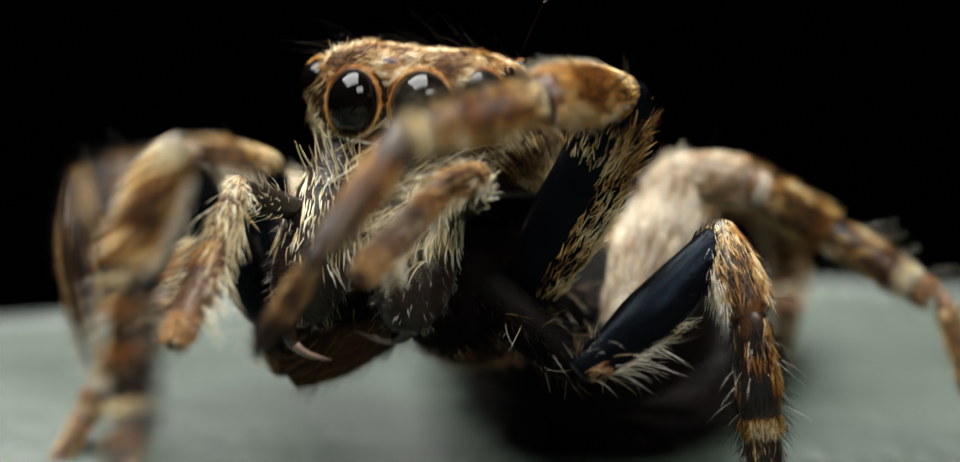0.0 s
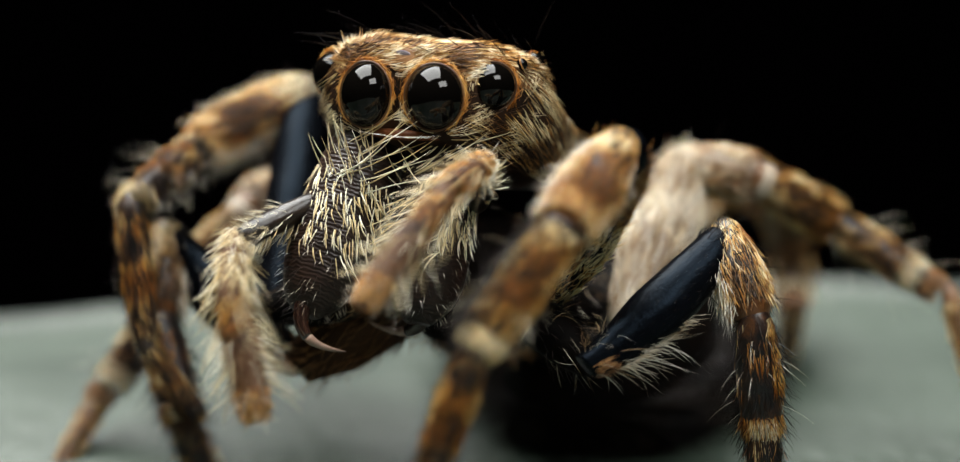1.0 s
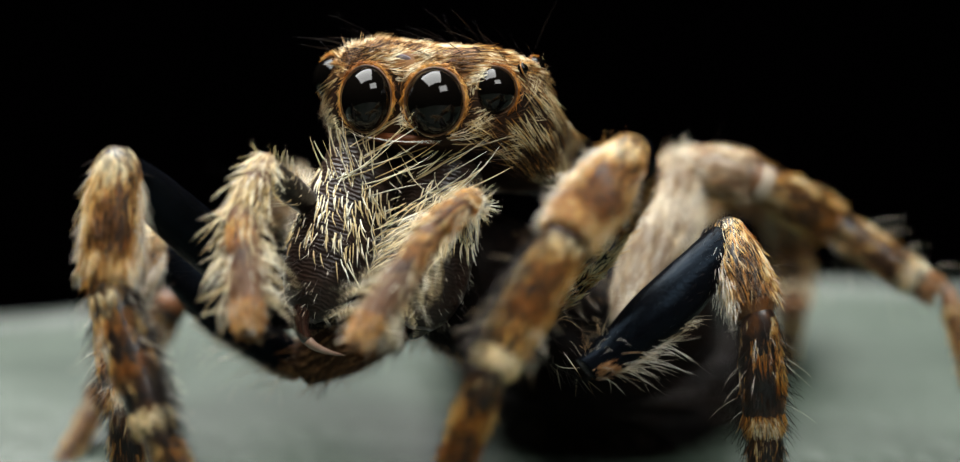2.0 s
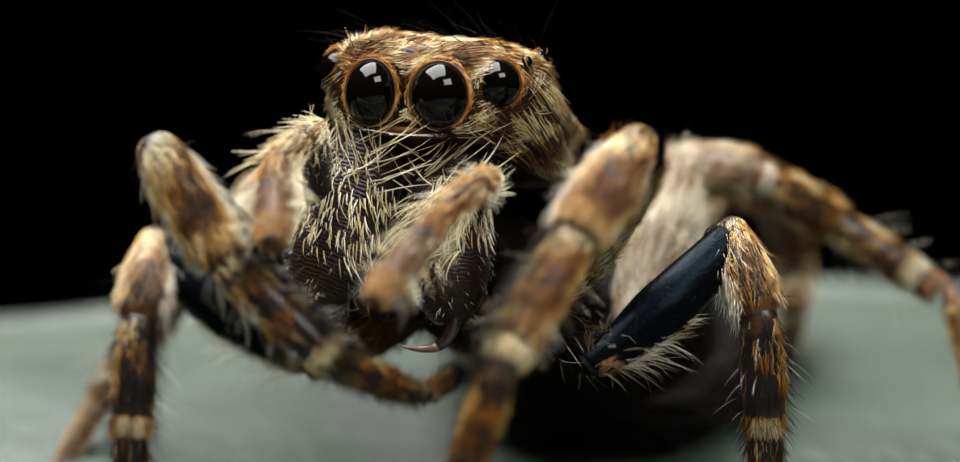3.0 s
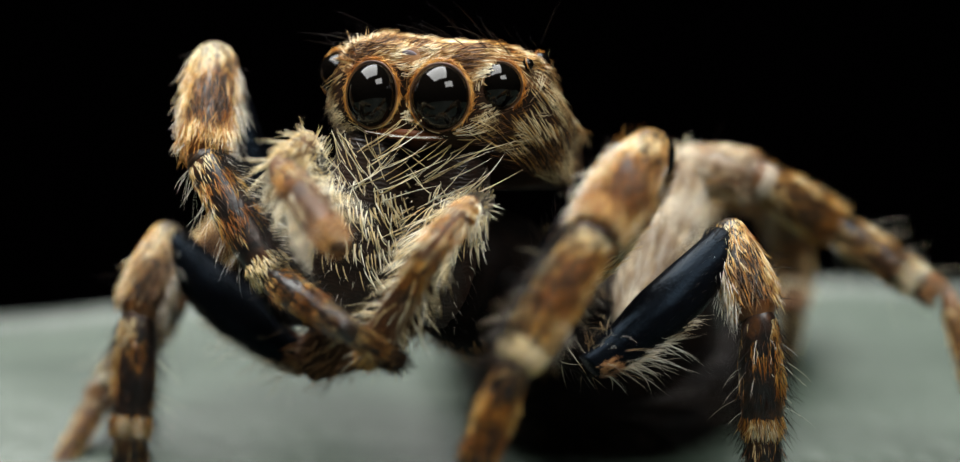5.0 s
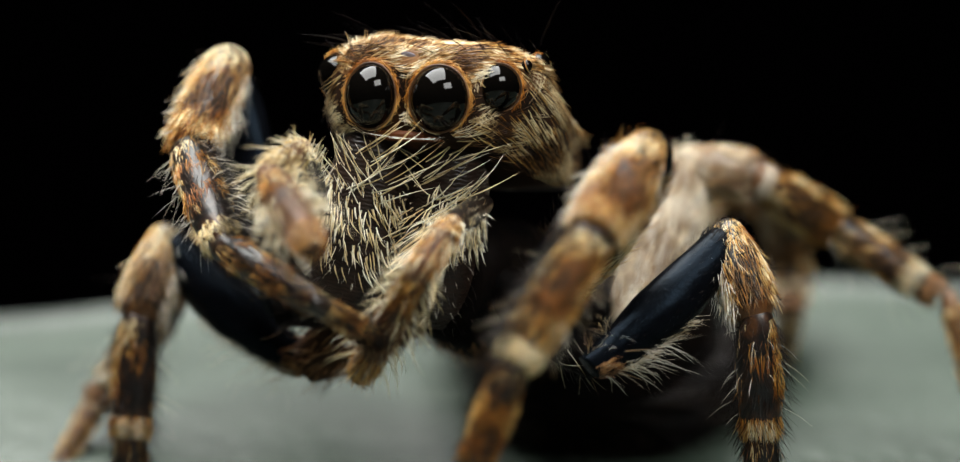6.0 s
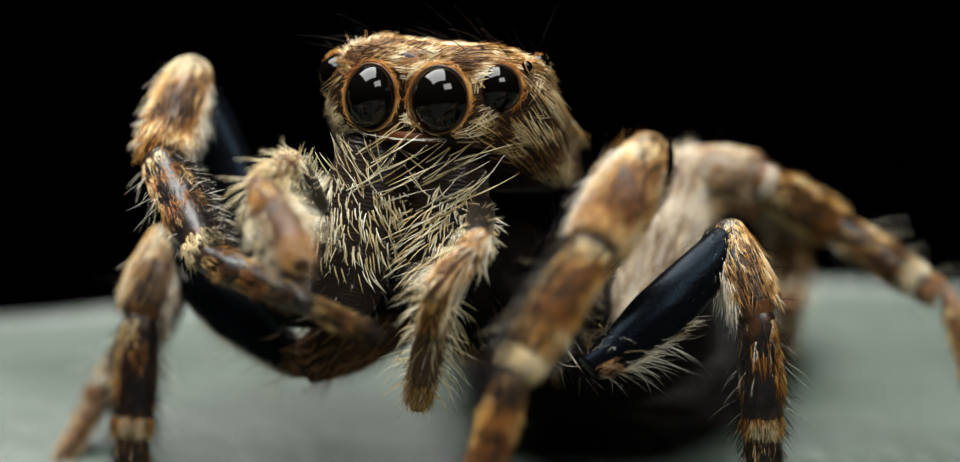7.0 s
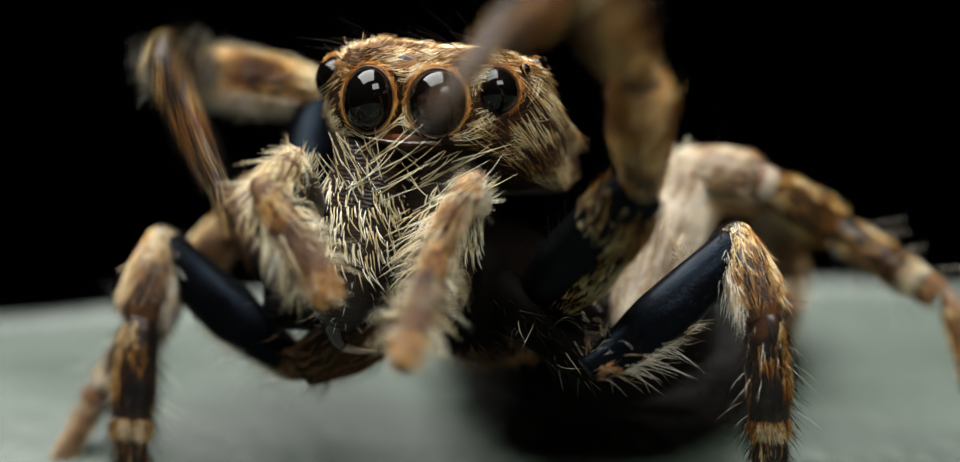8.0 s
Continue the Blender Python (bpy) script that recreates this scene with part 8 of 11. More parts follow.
    keyed(leg_l3["femur"], [(0, 1.395, 1.423, 2.535, -27.0, 24.0, 3.4), (0.1, 1.408, 1.424, 2.579, -26.8, 23.9, 3.5), (0.2, 1.419, 1.424, 2.575, -26.7, 23.8, 3.5), (0.3, 1.424, 1.425, 2.571, -26.5, 23.6, 3.5), (0.5, 1.436, 1.426, 2.562, -26.2, 23.3, 3.6), (0.8, 1.462, 1.428, 2.542, -25.7, 23.0, 3.8), (1, 1.476, 1.429, 2.585, -25.5, 22.7, 3.9), (1.3, 1.483, 1.430, 2.565, -25.2, 22.4, 3.9), (1.5, 1.473, 1.430, 2.517, -25.2, 22.3, 4.0), (1.7, 1.473, 1.430, 2.532, -25.3, 22.3, 4.0), (2.3, 1.495, 1.430, 2.577, -25.5, 22.2, 4.1), (2.8, 1.502, 1.429, 2.596, -25.9, 22.2, 4.0), (3, 1.507, 1.429, 2.600, -26.0, 22.3, 4.2), (3.5, 1.513, 1.428, 2.590, -26.4, 22.5, 4.1), (4, 1.513, 1.427, 2.590, -26.7, 22.5, 4.1), (4.5, 1.517, 1.427, 2.590, -26.8, 22.6, 4.2), (5.2, 1.513, 1.427, 2.586, -26.7, 22.6, 4.2), (6, 1.507, 1.427, 2.578, -26.5, 22.6, 4.0), (6.5, 1.507, 1.428, 2.582, -26.3, 22.6, 4.0), (7, 1.506, 1.428, 2.572, -26.1, 22.7, 4.0), (7.5, 1.506, 1.428, 2.566, -26.0, 22.7, 4.0), (7.8, 1.500, 1.428, 2.560, -25.9, 22.7, 3.9), (8, 1.494, 1.428, 2.555, -25.9, 22.7, 3.9)])
    keyed(leg_l3["patella"], [(0, 2.025, 2.326, 4.086, -171.3, 80.2, 167.7), (0.1, 2.036, 2.323, 4.133, -171.3, 80.1, 167.7), (0.2, 2.044, 2.320, 4.133, -171.3, 80.1, 167.7), (0.3, 2.045, 2.316, 4.133, -171.5, 80.0, 167.5), (0.5, 2.051, 2.309, 4.131, -171.6, 79.8, 167.4), (0.8, 2.068, 2.298, 4.121, -171.8, 79.6, 167.2), (1, 2.076, 2.291, 4.169, -172.0, 79.5, 167.1), (1.3, 2.075, 2.285, 4.156, -172.2, 79.3, 166.9), (1.5, 2.061, 2.284, 4.111, -172.1, 79.2, 167.0), (1.7, 2.059, 2.285, 4.126, -172.1, 79.3, 167.0), (2.3, 2.077, 2.293, 4.168, -171.8, 79.4, 166.8), (2.8, 2.083, 2.303, 4.182, -171.4, 79.6, 166.5), (3, 2.088, 2.308, 4.184, -171.2, 79.6, 166.3), (3.5, 2.094, 2.318, 4.167, -170.8, 79.8, 166.1), (4, 2.095, 2.326, 4.162, -170.4, 80.1, 165.8), (4.5, 2.099, 2.329, 4.160, -170.2, 80.2, 165.8), (5.2, 2.096, 2.327, 4.157, -170.1, 80.3, 166.2), (6, 2.093, 2.322, 4.152, -170.7, 80.2, 166.6), (6.5, 2.094, 2.317, 4.157, -170.9, 80.2, 167.2), (7, 2.096, 2.312, 4.149, -171.3, 80.2, 167.7), (7.5, 2.098, 2.308, 4.145, -171.6, 80.2, 168.2), (7.8, 2.092, 2.305, 4.140, -171.8, 80.2, 168.4), (8, 2.086, 2.304, 4.136, -171.9, 80.2, 168.6)])
    keyed(leg_l3["tibia"], [(0, 2.708, 2.062, 3.962, 143.9, 57.4, 171.6), (0.1, 2.719, 2.059, 4.008, 144.0, 57.6, 171.6), (0.2, 2.727, 2.056, 4.007, 144.1, 57.6, 171.5), (0.3, 2.728, 2.052, 4.006, 144.1, 57.7, 171.4), (0.5, 2.734, 2.045, 4.001, 144.3, 58.0, 171.3), (0.8, 2.751, 2.034, 3.989, 144.6, 58.2, 171.1), (1, 2.759, 2.028, 4.035, 144.8, 58.5, 171.0), (1.3, 2.758, 2.022, 4.020, 145.1, 58.6, 170.9), (1.5, 2.744, 2.021, 3.974, 145.4, 58.7, 171.0), (1.7, 2.741, 2.022, 3.990, 145.7, 58.7, 171.1), (2.3, 2.757, 2.024, 4.033, 146.9, 58.5, 171.5), (2.8, 2.760, 2.026, 4.050, 148.0, 58.2, 172.1), (3, 2.764, 2.026, 4.052, 148.3, 58.1, 172.2), (3.5, 2.767, 2.028, 4.038, 149.4, 57.7, 172.8), (4, 2.766, 2.029, 4.036, 150.1, 57.4, 173.2), (4.5, 2.769, 2.029, 4.036, 150.4, 57.2, 173.4), (5.2, 2.767, 2.031, 4.034, 150.1, 57.1, 173.4), (6, 2.768, 2.037, 4.028, 149.2, 57.1, 173.2), (6.5, 2.774, 2.042, 4.033, 148.5, 57.0, 173.1), (7, 2.779, 2.048, 4.025, 147.7, 56.9, 172.9), (7.5, 2.784, 2.053, 4.021, 147.1, 56.9, 172.8), (7.8, 2.781, 2.056, 4.015, 146.6, 56.9, 172.7), (8, 2.776, 2.058, 4.011, 146.4, 56.8, 172.7)])
    keyed(leg_l3["metatarsus"], [(0, 3.429, 2.521, 3.549, -174.6, 57.7, -179.4), (0.1, 3.441, 2.516, 3.596, -174.6, 57.6, -179.5), (0.2, 3.451, 2.511, 3.595, -174.7, 57.6, -179.5), (0.3, 3.454, 2.505, 3.595, -174.7, 57.6, -179.6), (0.5, 3.463, 2.493, 3.592, -174.7, 57.5, -179.6), (0.8, 3.486, 2.476, 3.581, -174.7, 57.4, -179.5), (1, 3.498, 2.465, 3.629, -174.7, 57.2, -179.6), (1.3, 3.500, 2.453, 3.614, -174.8, 57.1, -179.7), (1.5, 3.488, 2.449, 3.568, -174.8, 57.0, -179.7), (1.7, 3.486, 2.446, 3.582, -174.8, 57.0, -179.6), (2.3, 3.502, 2.436, 3.619, -174.8, 56.8, -179.6), (2.8, 3.504, 2.428, 3.627, -174.9, 56.7, -179.8), (3, 3.507, 2.425, 3.627, -174.9, 56.6, -179.8), (3.5, 3.507, 2.418, 3.604, -174.9, 56.5, -179.7), (4, 3.503, 2.414, 3.596, -174.9, 56.4, -179.7), (4.5, 3.505, 2.412, 3.593, -174.9, 56.4, -179.7), (5.2, 3.501, 2.418, 3.591, -174.9, 56.5, -179.7), (6, 3.499, 2.436, 3.588, -174.9, 56.5, -179.7), (6.5, 3.502, 2.450, 3.595, -174.9, 56.6, -179.7), (7, 3.504, 2.465, 3.590, -174.8, 56.7, -179.6), (7.5, 3.507, 2.479, 3.588, -174.8, 56.8, -179.6), (7.8, 3.501, 2.487, 3.584, -174.8, 56.9, -179.7), (8, 3.496, 2.492, 3.580, -174.8, 56.9, -179.6)])
    keyed(leg_l3["tarsus"], [(0, 4.694, 2.392, 2.750, -174.3, 16.6, -179.8), (0.1, 4.706, 2.387, 2.795, -174.3, 16.5, -179.8), (0.2, 4.715, 2.382, 2.794, -174.3, 16.4, -179.8), (0.3, 4.718, 2.376, 2.792, -174.3, 16.2, -179.8), (0.5, 4.726, 2.364, 2.787, -174.3, 16.0, -179.8), (0.8, 4.747, 2.347, 2.774, -174.3, 15.6, -179.9), (1, 4.756, 2.337, 2.819, -174.3, 15.3, -179.9), (1.3, 4.758, 2.325, 2.802, -174.3, 15.0, -179.9), (1.5, 4.744, 2.320, 2.754, -174.4, 14.8, -179.9), (1.7, 4.741, 2.317, 2.767, -174.4, 14.6, 180.0), (2.3, 4.754, 2.308, 2.800, -174.4, 14.3, 180.0), (2.8, 4.754, 2.299, 2.805, -174.4, 14.2, 180.0), (3, 4.756, 2.296, 2.803, -174.4, 14.2, 180.0), (3.5, 4.755, 2.290, 2.779, -174.4, 14.2, 180.0), (4, 4.750, 2.285, 2.769, -174.4, 14.2, 180.0), (4.5, 4.751, 2.284, 2.766, -174.4, 14.3, 180.0), (5.2, 4.749, 2.290, 2.764, -174.4, 14.3, 180.0), (6, 4.748, 2.307, 2.763, -174.4, 14.4, 180.0), (6.5, 4.751, 2.321, 2.772, -174.4, 14.4, 180.0), (7, 4.755, 2.336, 2.769, -174.4, 14.5, 180.0), (7.5, 4.759, 2.350, 2.769, -174.4, 14.5, 180.0), (7.8, 4.754, 2.358, 2.766, -174.4, 14.6, 180.0), (8, 4.749, 2.363, 2.763, -174.4, 14.6, 180.0)])
    keyed(leg_r3["femur"], [(0, -1.130, 2.400, 2.750, -42.3, -37.9, -0.6), (0.1, -1.117, 2.400, 2.794, -42.2, -37.9, -0.6), (0.2, -1.106, 2.400, 2.791, -42.2, -37.9, -0.5), (0.3, -1.103, 2.400, 2.787, -42.2, -37.9, -0.5), (0.5, -1.091, 2.400, 2.778, -42.2, -37.9, -0.5), (0.8, -1.065, 2.400, 2.757, -42.1, -37.9, -0.5), (1, -1.052, 2.400, 2.800, -42.1, -38.0, -0.4), (1.3, -1.047, 2.400, 2.779, -42.0, -38.0, -0.4), (1.5, -1.058, 2.400, 2.731, -42.0, -38.0, -0.4), (1.7, -1.058, 2.400, 2.746, -41.9, -38.0, -0.4), (2.3, -1.036, 2.400, 2.791, -41.8, -38.1, -0.3), (2.8, -1.028, 2.400, 2.809, -41.7, -38.2, -0.2), (3, -1.023, 2.400, 2.813, -41.7, -38.2, -0.2), (3.5, -1.017, 2.400, 2.802, -41.6, -38.2, -0.1), (4, -1.017, 2.400, 2.802, -41.5, -38.3, -0.1), (4.5, -1.014, 2.400, 2.802, -41.4, -38.4, 0.0), (5.2, -1.017, 2.400, 2.798, -41.3, -38.4, 0.1), (6, -1.023, 2.400, 2.791, -41.1, -38.5, 0.2), (6.5, -1.023, 2.400, 2.794, -41.0, -38.6, 0.3), (7, -1.023, 2.400, 2.785, -40.9, -38.6, 0.3), (7.5, -1.023, 2.400, 2.779, -40.8, -38.7, 0.4), (7.8, -1.029, 2.400, 2.773, -40.8, -38.7, 0.4), (8, -1.036, 2.400, 2.768, -40.7, -38.8, 0.4)])
    keyed(leg_r3["patella"], [(0, -2.003, 3.720, 3.889, -125.9, -65.5, 179.5), (0.1, -1.991, 3.719, 3.934, -125.9, -65.5, 179.5), (0.2, -1.980, 3.719, 3.930, -125.9, -65.5, 179.5), (0.3, -1.978, 3.718, 3.927, -126.0, -65.5, 179.5), (0.5, -1.968, 3.717, 3.918, -126.0, -65.4, 179.6), (0.8, -1.944, 3.715, 3.898, -126.1, -65.4, 179.6), (1, -1.933, 3.713, 3.941, -126.2, -65.4, 179.6), (1.3, -1.930, 3.711, 3.921, -126.3, -65.4, 179.7), (1.5, -1.942, 3.710, 3.873, -126.3, -65.4, 179.7), (1.7, -1.944, 3.709, 3.888, -126.4, -65.4, 179.7), (2.3, -1.926, 3.705, 3.934, -126.6, -65.4, 179.8), (2.8, -1.923, 3.701, 3.953, -126.7, -65.4, 179.8), (3, -1.919, 3.700, 3.957, -126.8, -65.4, 179.8), (3.5, -1.917, 3.696, 3.947, -126.9, -65.3, 179.9), (4, -1.921, 3.693, 3.948, -127.0, -65.3, 179.9), (4.5, -1.921, 3.690, 3.949, -127.2, -65.3, 180.0), (5.2, -1.930, 3.685, 3.946, -127.4, -65.3, -179.9), (6, -1.942, 3.679, 3.940, -127.6, -65.3, -179.8), (6.5, -1.946, 3.676, 3.944, -127.8, -65.2, -179.8), (7, -1.950, 3.673, 3.936, -127.9, -65.2, -179.7), (7.5, -1.954, 3.669, 3.931, -128.1, -65.2, -179.7), (7.8, -1.962, 3.667, 3.925, -128.1, -65.2, -179.7), (8, -1.970, 3.666, 3.920, -128.2, -65.2, -179.6)])
    keyed(leg_r3["tibia"], [(0, -2.424, 3.092, 3.699, -174.3, -39.0, 180.0), (0.1, -2.412, 3.091, 3.744, -174.3, -39.0, 180.0), (0.2, -2.402, 3.091, 3.740, -174.3, -39.0, 180.0), (0.3, -2.399, 3.090, 3.737, -174.3, -39.0, 180.0), (0.5, -2.390, 3.089, 3.727, -174.3, -39.0, 180.0), (0.8, -2.367, 3.087, 3.707, -174.3, -38.9, 180.0), (1, -2.356, 3.086, 3.750, -174.3, -38.9, 180.0), (1.3, -2.353, 3.085, 3.729, -174.3, -38.9, 180.0), (1.5, -2.366, 3.084, 3.681, -174.3, -38.9, 180.0), (1.7, -2.368, 3.083, 3.696, -174.3, -38.9, 180.0), (2.3, -2.351, 3.080, 3.740, -174.3, -38.9, 180.0), (2.8, -2.349, 3.077, 3.759, -174.3, -38.9, 180.0), (3, -2.345, 3.076, 3.763, -174.3, -38.9, 180.0), (3.5, -2.344, 3.074, 3.752, -174.3, -38.9, 180.0), (4, -2.349, 3.071, 3.752, -174.3, -38.9, 180.0), (4.5, -2.350, 3.068, 3.752, -174.3, -38.9, 180.0), (5.2, -2.360, 3.065, 3.748, -174.3, -38.9, -180.0), (6, -2.373, 3.060, 3.740, -174.3, -38.8, -180.0), (6.5, -2.377, 3.058, 3.744, -174.3, -38.8, -180.0), (7, -2.382, 3.055, 3.735, -174.3, -38.8, -180.0), (7.5, -2.387, 3.053, 3.729, -174.3, -38.8, -180.0), (7.8, -2.396, 3.051, 3.723, -174.3, -38.8, -180.0), (8, -2.404, 3.050, 3.718, -174.3, -38.8, -180.0)])
    keyed(leg_r3["metatarsus"], [(0, -3.175, 2.972, 2.771, -174.3, -36.5, 180.0), (0.1, -3.163, 2.971, 2.816, -174.3, -36.5, 180.0), (0.2, -3.153, 2.971, 2.812, -174.3, -36.5, 180.0), (0.3, -3.150, 2.970, 2.808, -174.3, -36.5, 180.0), (0.5, -3.141, 2.969, 2.799, -174.3, -36.5, 180.0), (0.8, -3.117, 2.968, 2.778, -174.3, -36.5, 180.0), (1, -3.106, 2.967, 2.821, -174.3, -36.5, 180.0), (1.3, -3.103, 2.965, 2.800, -174.3, -36.5, 180.0), (1.5, -3.116, 2.964, 2.752, -174.3, -36.5, 180.0), (1.7, -3.118, 2.963, 2.767, -174.3, -36.5, 180.0), (2.3, -3.101, 2.960, 2.811, -174.3, -36.5, 180.0), (2.8, -3.098, 2.957, 2.830, -174.3, -36.5, 180.0), (3, -3.095, 2.956, 2.833, -174.3, -36.5, 180.0), (3.5, -3.094, 2.954, 2.822, -174.3, -36.5, 180.0), (4, -3.098, 2.951, 2.822, -174.3, -36.5, 180.0), (4.5, -3.099, 2.948, 2.822, -174.3, -36.5, 180.0), (5.2, -3.109, 2.945, 2.818, -174.3, -36.5, -180.0), (6, -3.122, 2.941, 2.810, -174.3, -36.5, -180.0), (6.5, -3.126, 2.938, 2.814, -174.3, -36.5, -180.0), (7, -3.130, 2.935, 2.804, -174.3, -36.5, -180.0), (7.5, -3.135, 2.933, 2.799, -174.3, -36.4, -180.0), (7.8, -3.144, 2.931, 2.792, -174.3, -36.4, -180.0), (8, -3.152, 2.930, 2.787, -174.3, -36.4, -180.0)])
    keyed(leg_r3["tarsus"], [(0, -3.939, 2.843, 1.740, -158.3, -28.8, -179.8), (0.1, -3.927, 2.842, 1.784, -158.3, -28.8, -179.8), (0.2, -3.917, 2.842, 1.780, -158.4, -28.8, -179.8), (0.3, -3.914, 2.841, 1.777, -158.4, -28.8, -179.8), (0.5, -3.905, 2.840, 1.767, -158.5, -28.8, -179.9), (0.8, -3.881, 2.839, 1.747, -158.6, -28.8, -179.9), (1, -3.870, 2.838, 1.789, -158.7, -28.8, -179.9), (1.3, -3.867, 2.836, 1.769, -158.9, -28.9, -179.9), (1.5, -3.880, 2.835, 1.721, -159.0, -28.9, -179.9), (1.7, -3.882, 2.834, 1.735, -159.1, -28.9, -179.9), (2.3, -3.865, 2.831, 1.780, -159.3, -28.9, -179.9), (2.8, -3.862, 2.828, 1.798, -159.6, -29.0, -179.9), (3, -3.858, 2.827, 1.802, -159.6, -29.0, -179.9), (3.5, -3.857, 2.825, 1.790, -159.9, -29.0, -180.0), (4, -3.861, 2.822, 1.790, -160.1, -29.1, -180.0), (4.5, -3.862, 2.820, 1.790, -160.3, -29.1, 180.0), (5.2, -3.872, 2.816, 1.786, -160.6, -29.2, 180.0), (6, -3.884, 2.812, 1.778, -161.0, -29.3, 179.9), (6.5, -3.889, 2.809, 1.782, -161.2, -29.3, 179.9), (7, -3.893, 2.806, 1.772, -161.5, -29.3, 179.9), (7.5, -3.897, 2.804, 1.766, -161.7, -29.4, 179.9), (7.8, -3.907, 2.802, 1.760, -161.8, -29.4, 179.9), (8, -3.915, 2.801, 1.755, -161.9, -29.4, 179.9)])
    keyed(leg_l4["femur"], [(0, 0.985, 3.600, 2.676, -24.9, 47.9, 3.1), (0.1, 0.998, 3.600, 2.721, -24.9, 47.8, 3.2), (0.2, 1.009, 3.600, 2.718, -24.9, 47.9, 3.2), (0.3, 1.013, 3.600, 2.714, -25.0, 47.8, 3.2), (0.5, 1.025, 3.600, 2.704, -25.1, 47.8, 3.2), (0.8, 1.051, 3.600, 2.684, -25.1, 47.8, 3.2), (1, 1.064, 3.600, 2.727, -25.1, 47.8, 3.3), (1.3, 1.070, 3.600, 2.706, -25.2, 47.7, 3.3), (1.5, 1.058, 3.600, 2.657, -25.2, 47.7, 3.4), (1.7, 1.058, 3.600, 2.672, -25.3, 47.7, 3.4), (2.3, 1.081, 3.600, 2.718, -25.4, 47.7, 3.5), (2.8, 1.088, 3.600, 2.736, -25.5, 47.6, 3.6), (3, 1.094, 3.600, 2.740, -25.6, 47.6, 3.6), (3.5, 1.100, 3.600, 2.729, -25.7, 47.6, 3.7), (4, 1.100, 3.600, 2.729, -25.8, 47.5, 3.7), (4.5, 1.104, 3.600, 2.729, -25.9, 47.5, 3.9), (5.2, 1.100, 3.600, 2.725, -26.1, 47.4, 4.0), (6, 1.094, 3.600, 2.718, -26.3, 47.4, 4.1), (6.5, 1.094, 3.600, 2.721, -26.3, 47.3, 4.2), (7, 1.094, 3.600, 2.712, -26.5, 47.3, 4.3), (7.5, 1.094, 3.600, 2.706, -26.6, 47.2, 4.3), (7.8, 1.087, 3.600, 2.700, -26.6, 47.2, 4.4), (8, 1.081, 3.600, 2.695, -26.7, 47.2, 4.5)])
    keyed(leg_l4["patella"], [(0, 2.418, 4.610, 4.021, -121.9, 65.4, -164.0), (0.1, 2.430, 4.611, 4.066, -121.9, 65.4, -164.0), (0.2, 2.440, 4.612, 4.062, -121.9, 65.4, -164.0), (0.3, 2.443, 4.613, 4.058, -121.9, 65.4, -164.0), (0.5, 2.452, 4.615, 4.048, -121.9, 65.4, -164.0), (0.8, 2.476, 4.618, 4.026, -121.8, 65.5, -163.9), (1, 2.487, 4.620, 4.069, -121.8, 65.5, -163.9), (1.3, 2.489, 4.623, 4.048, -121.8, 65.5, -163.9), (1.5, 2.476, 4.625, 3.998, -121.8, 65.5, -163.9), (1.7, 2.474, 4.627, 4.013, -121.8, 65.5, -163.9), (2.3, 2.491, 4.633, 4.057, -121.8, 65.5, -163.9), (2.8, 2.493, 4.638, 4.075, -121.9, 65.5, -164.0), (3, 2.497, 4.640, 4.078, -121.8, 65.5, -163.9), (3.5, 2.497, 4.645, 4.065, -121.8, 65.5, -163.9), (4, 2.492, 4.650, 4.064, -121.8, 65.5, -163.9), (4.5, 2.491, 4.655, 4.063, -121.8, 65.5, -163.9), (5.2, 2.480, 4.661, 4.058, -121.9, 65.5, -164.0), (6, 2.466, 4.669, 4.048, -121.8, 65.5, -163.8), (6.5, 2.461, 4.674, 4.051, -121.9, 65.5, -164.0), (7, 2.456, 4.679, 4.040, -121.8, 65.5, -163.8), (7.5, 2.451, 4.684, 4.033, -121.8, 65.5, -163.8), (7.8, 2.441, 4.687, 4.026, -121.9, 65.5, -164.0), (8, 2.432, 4.689, 4.021, -121.9, 65.5, -164.0)])
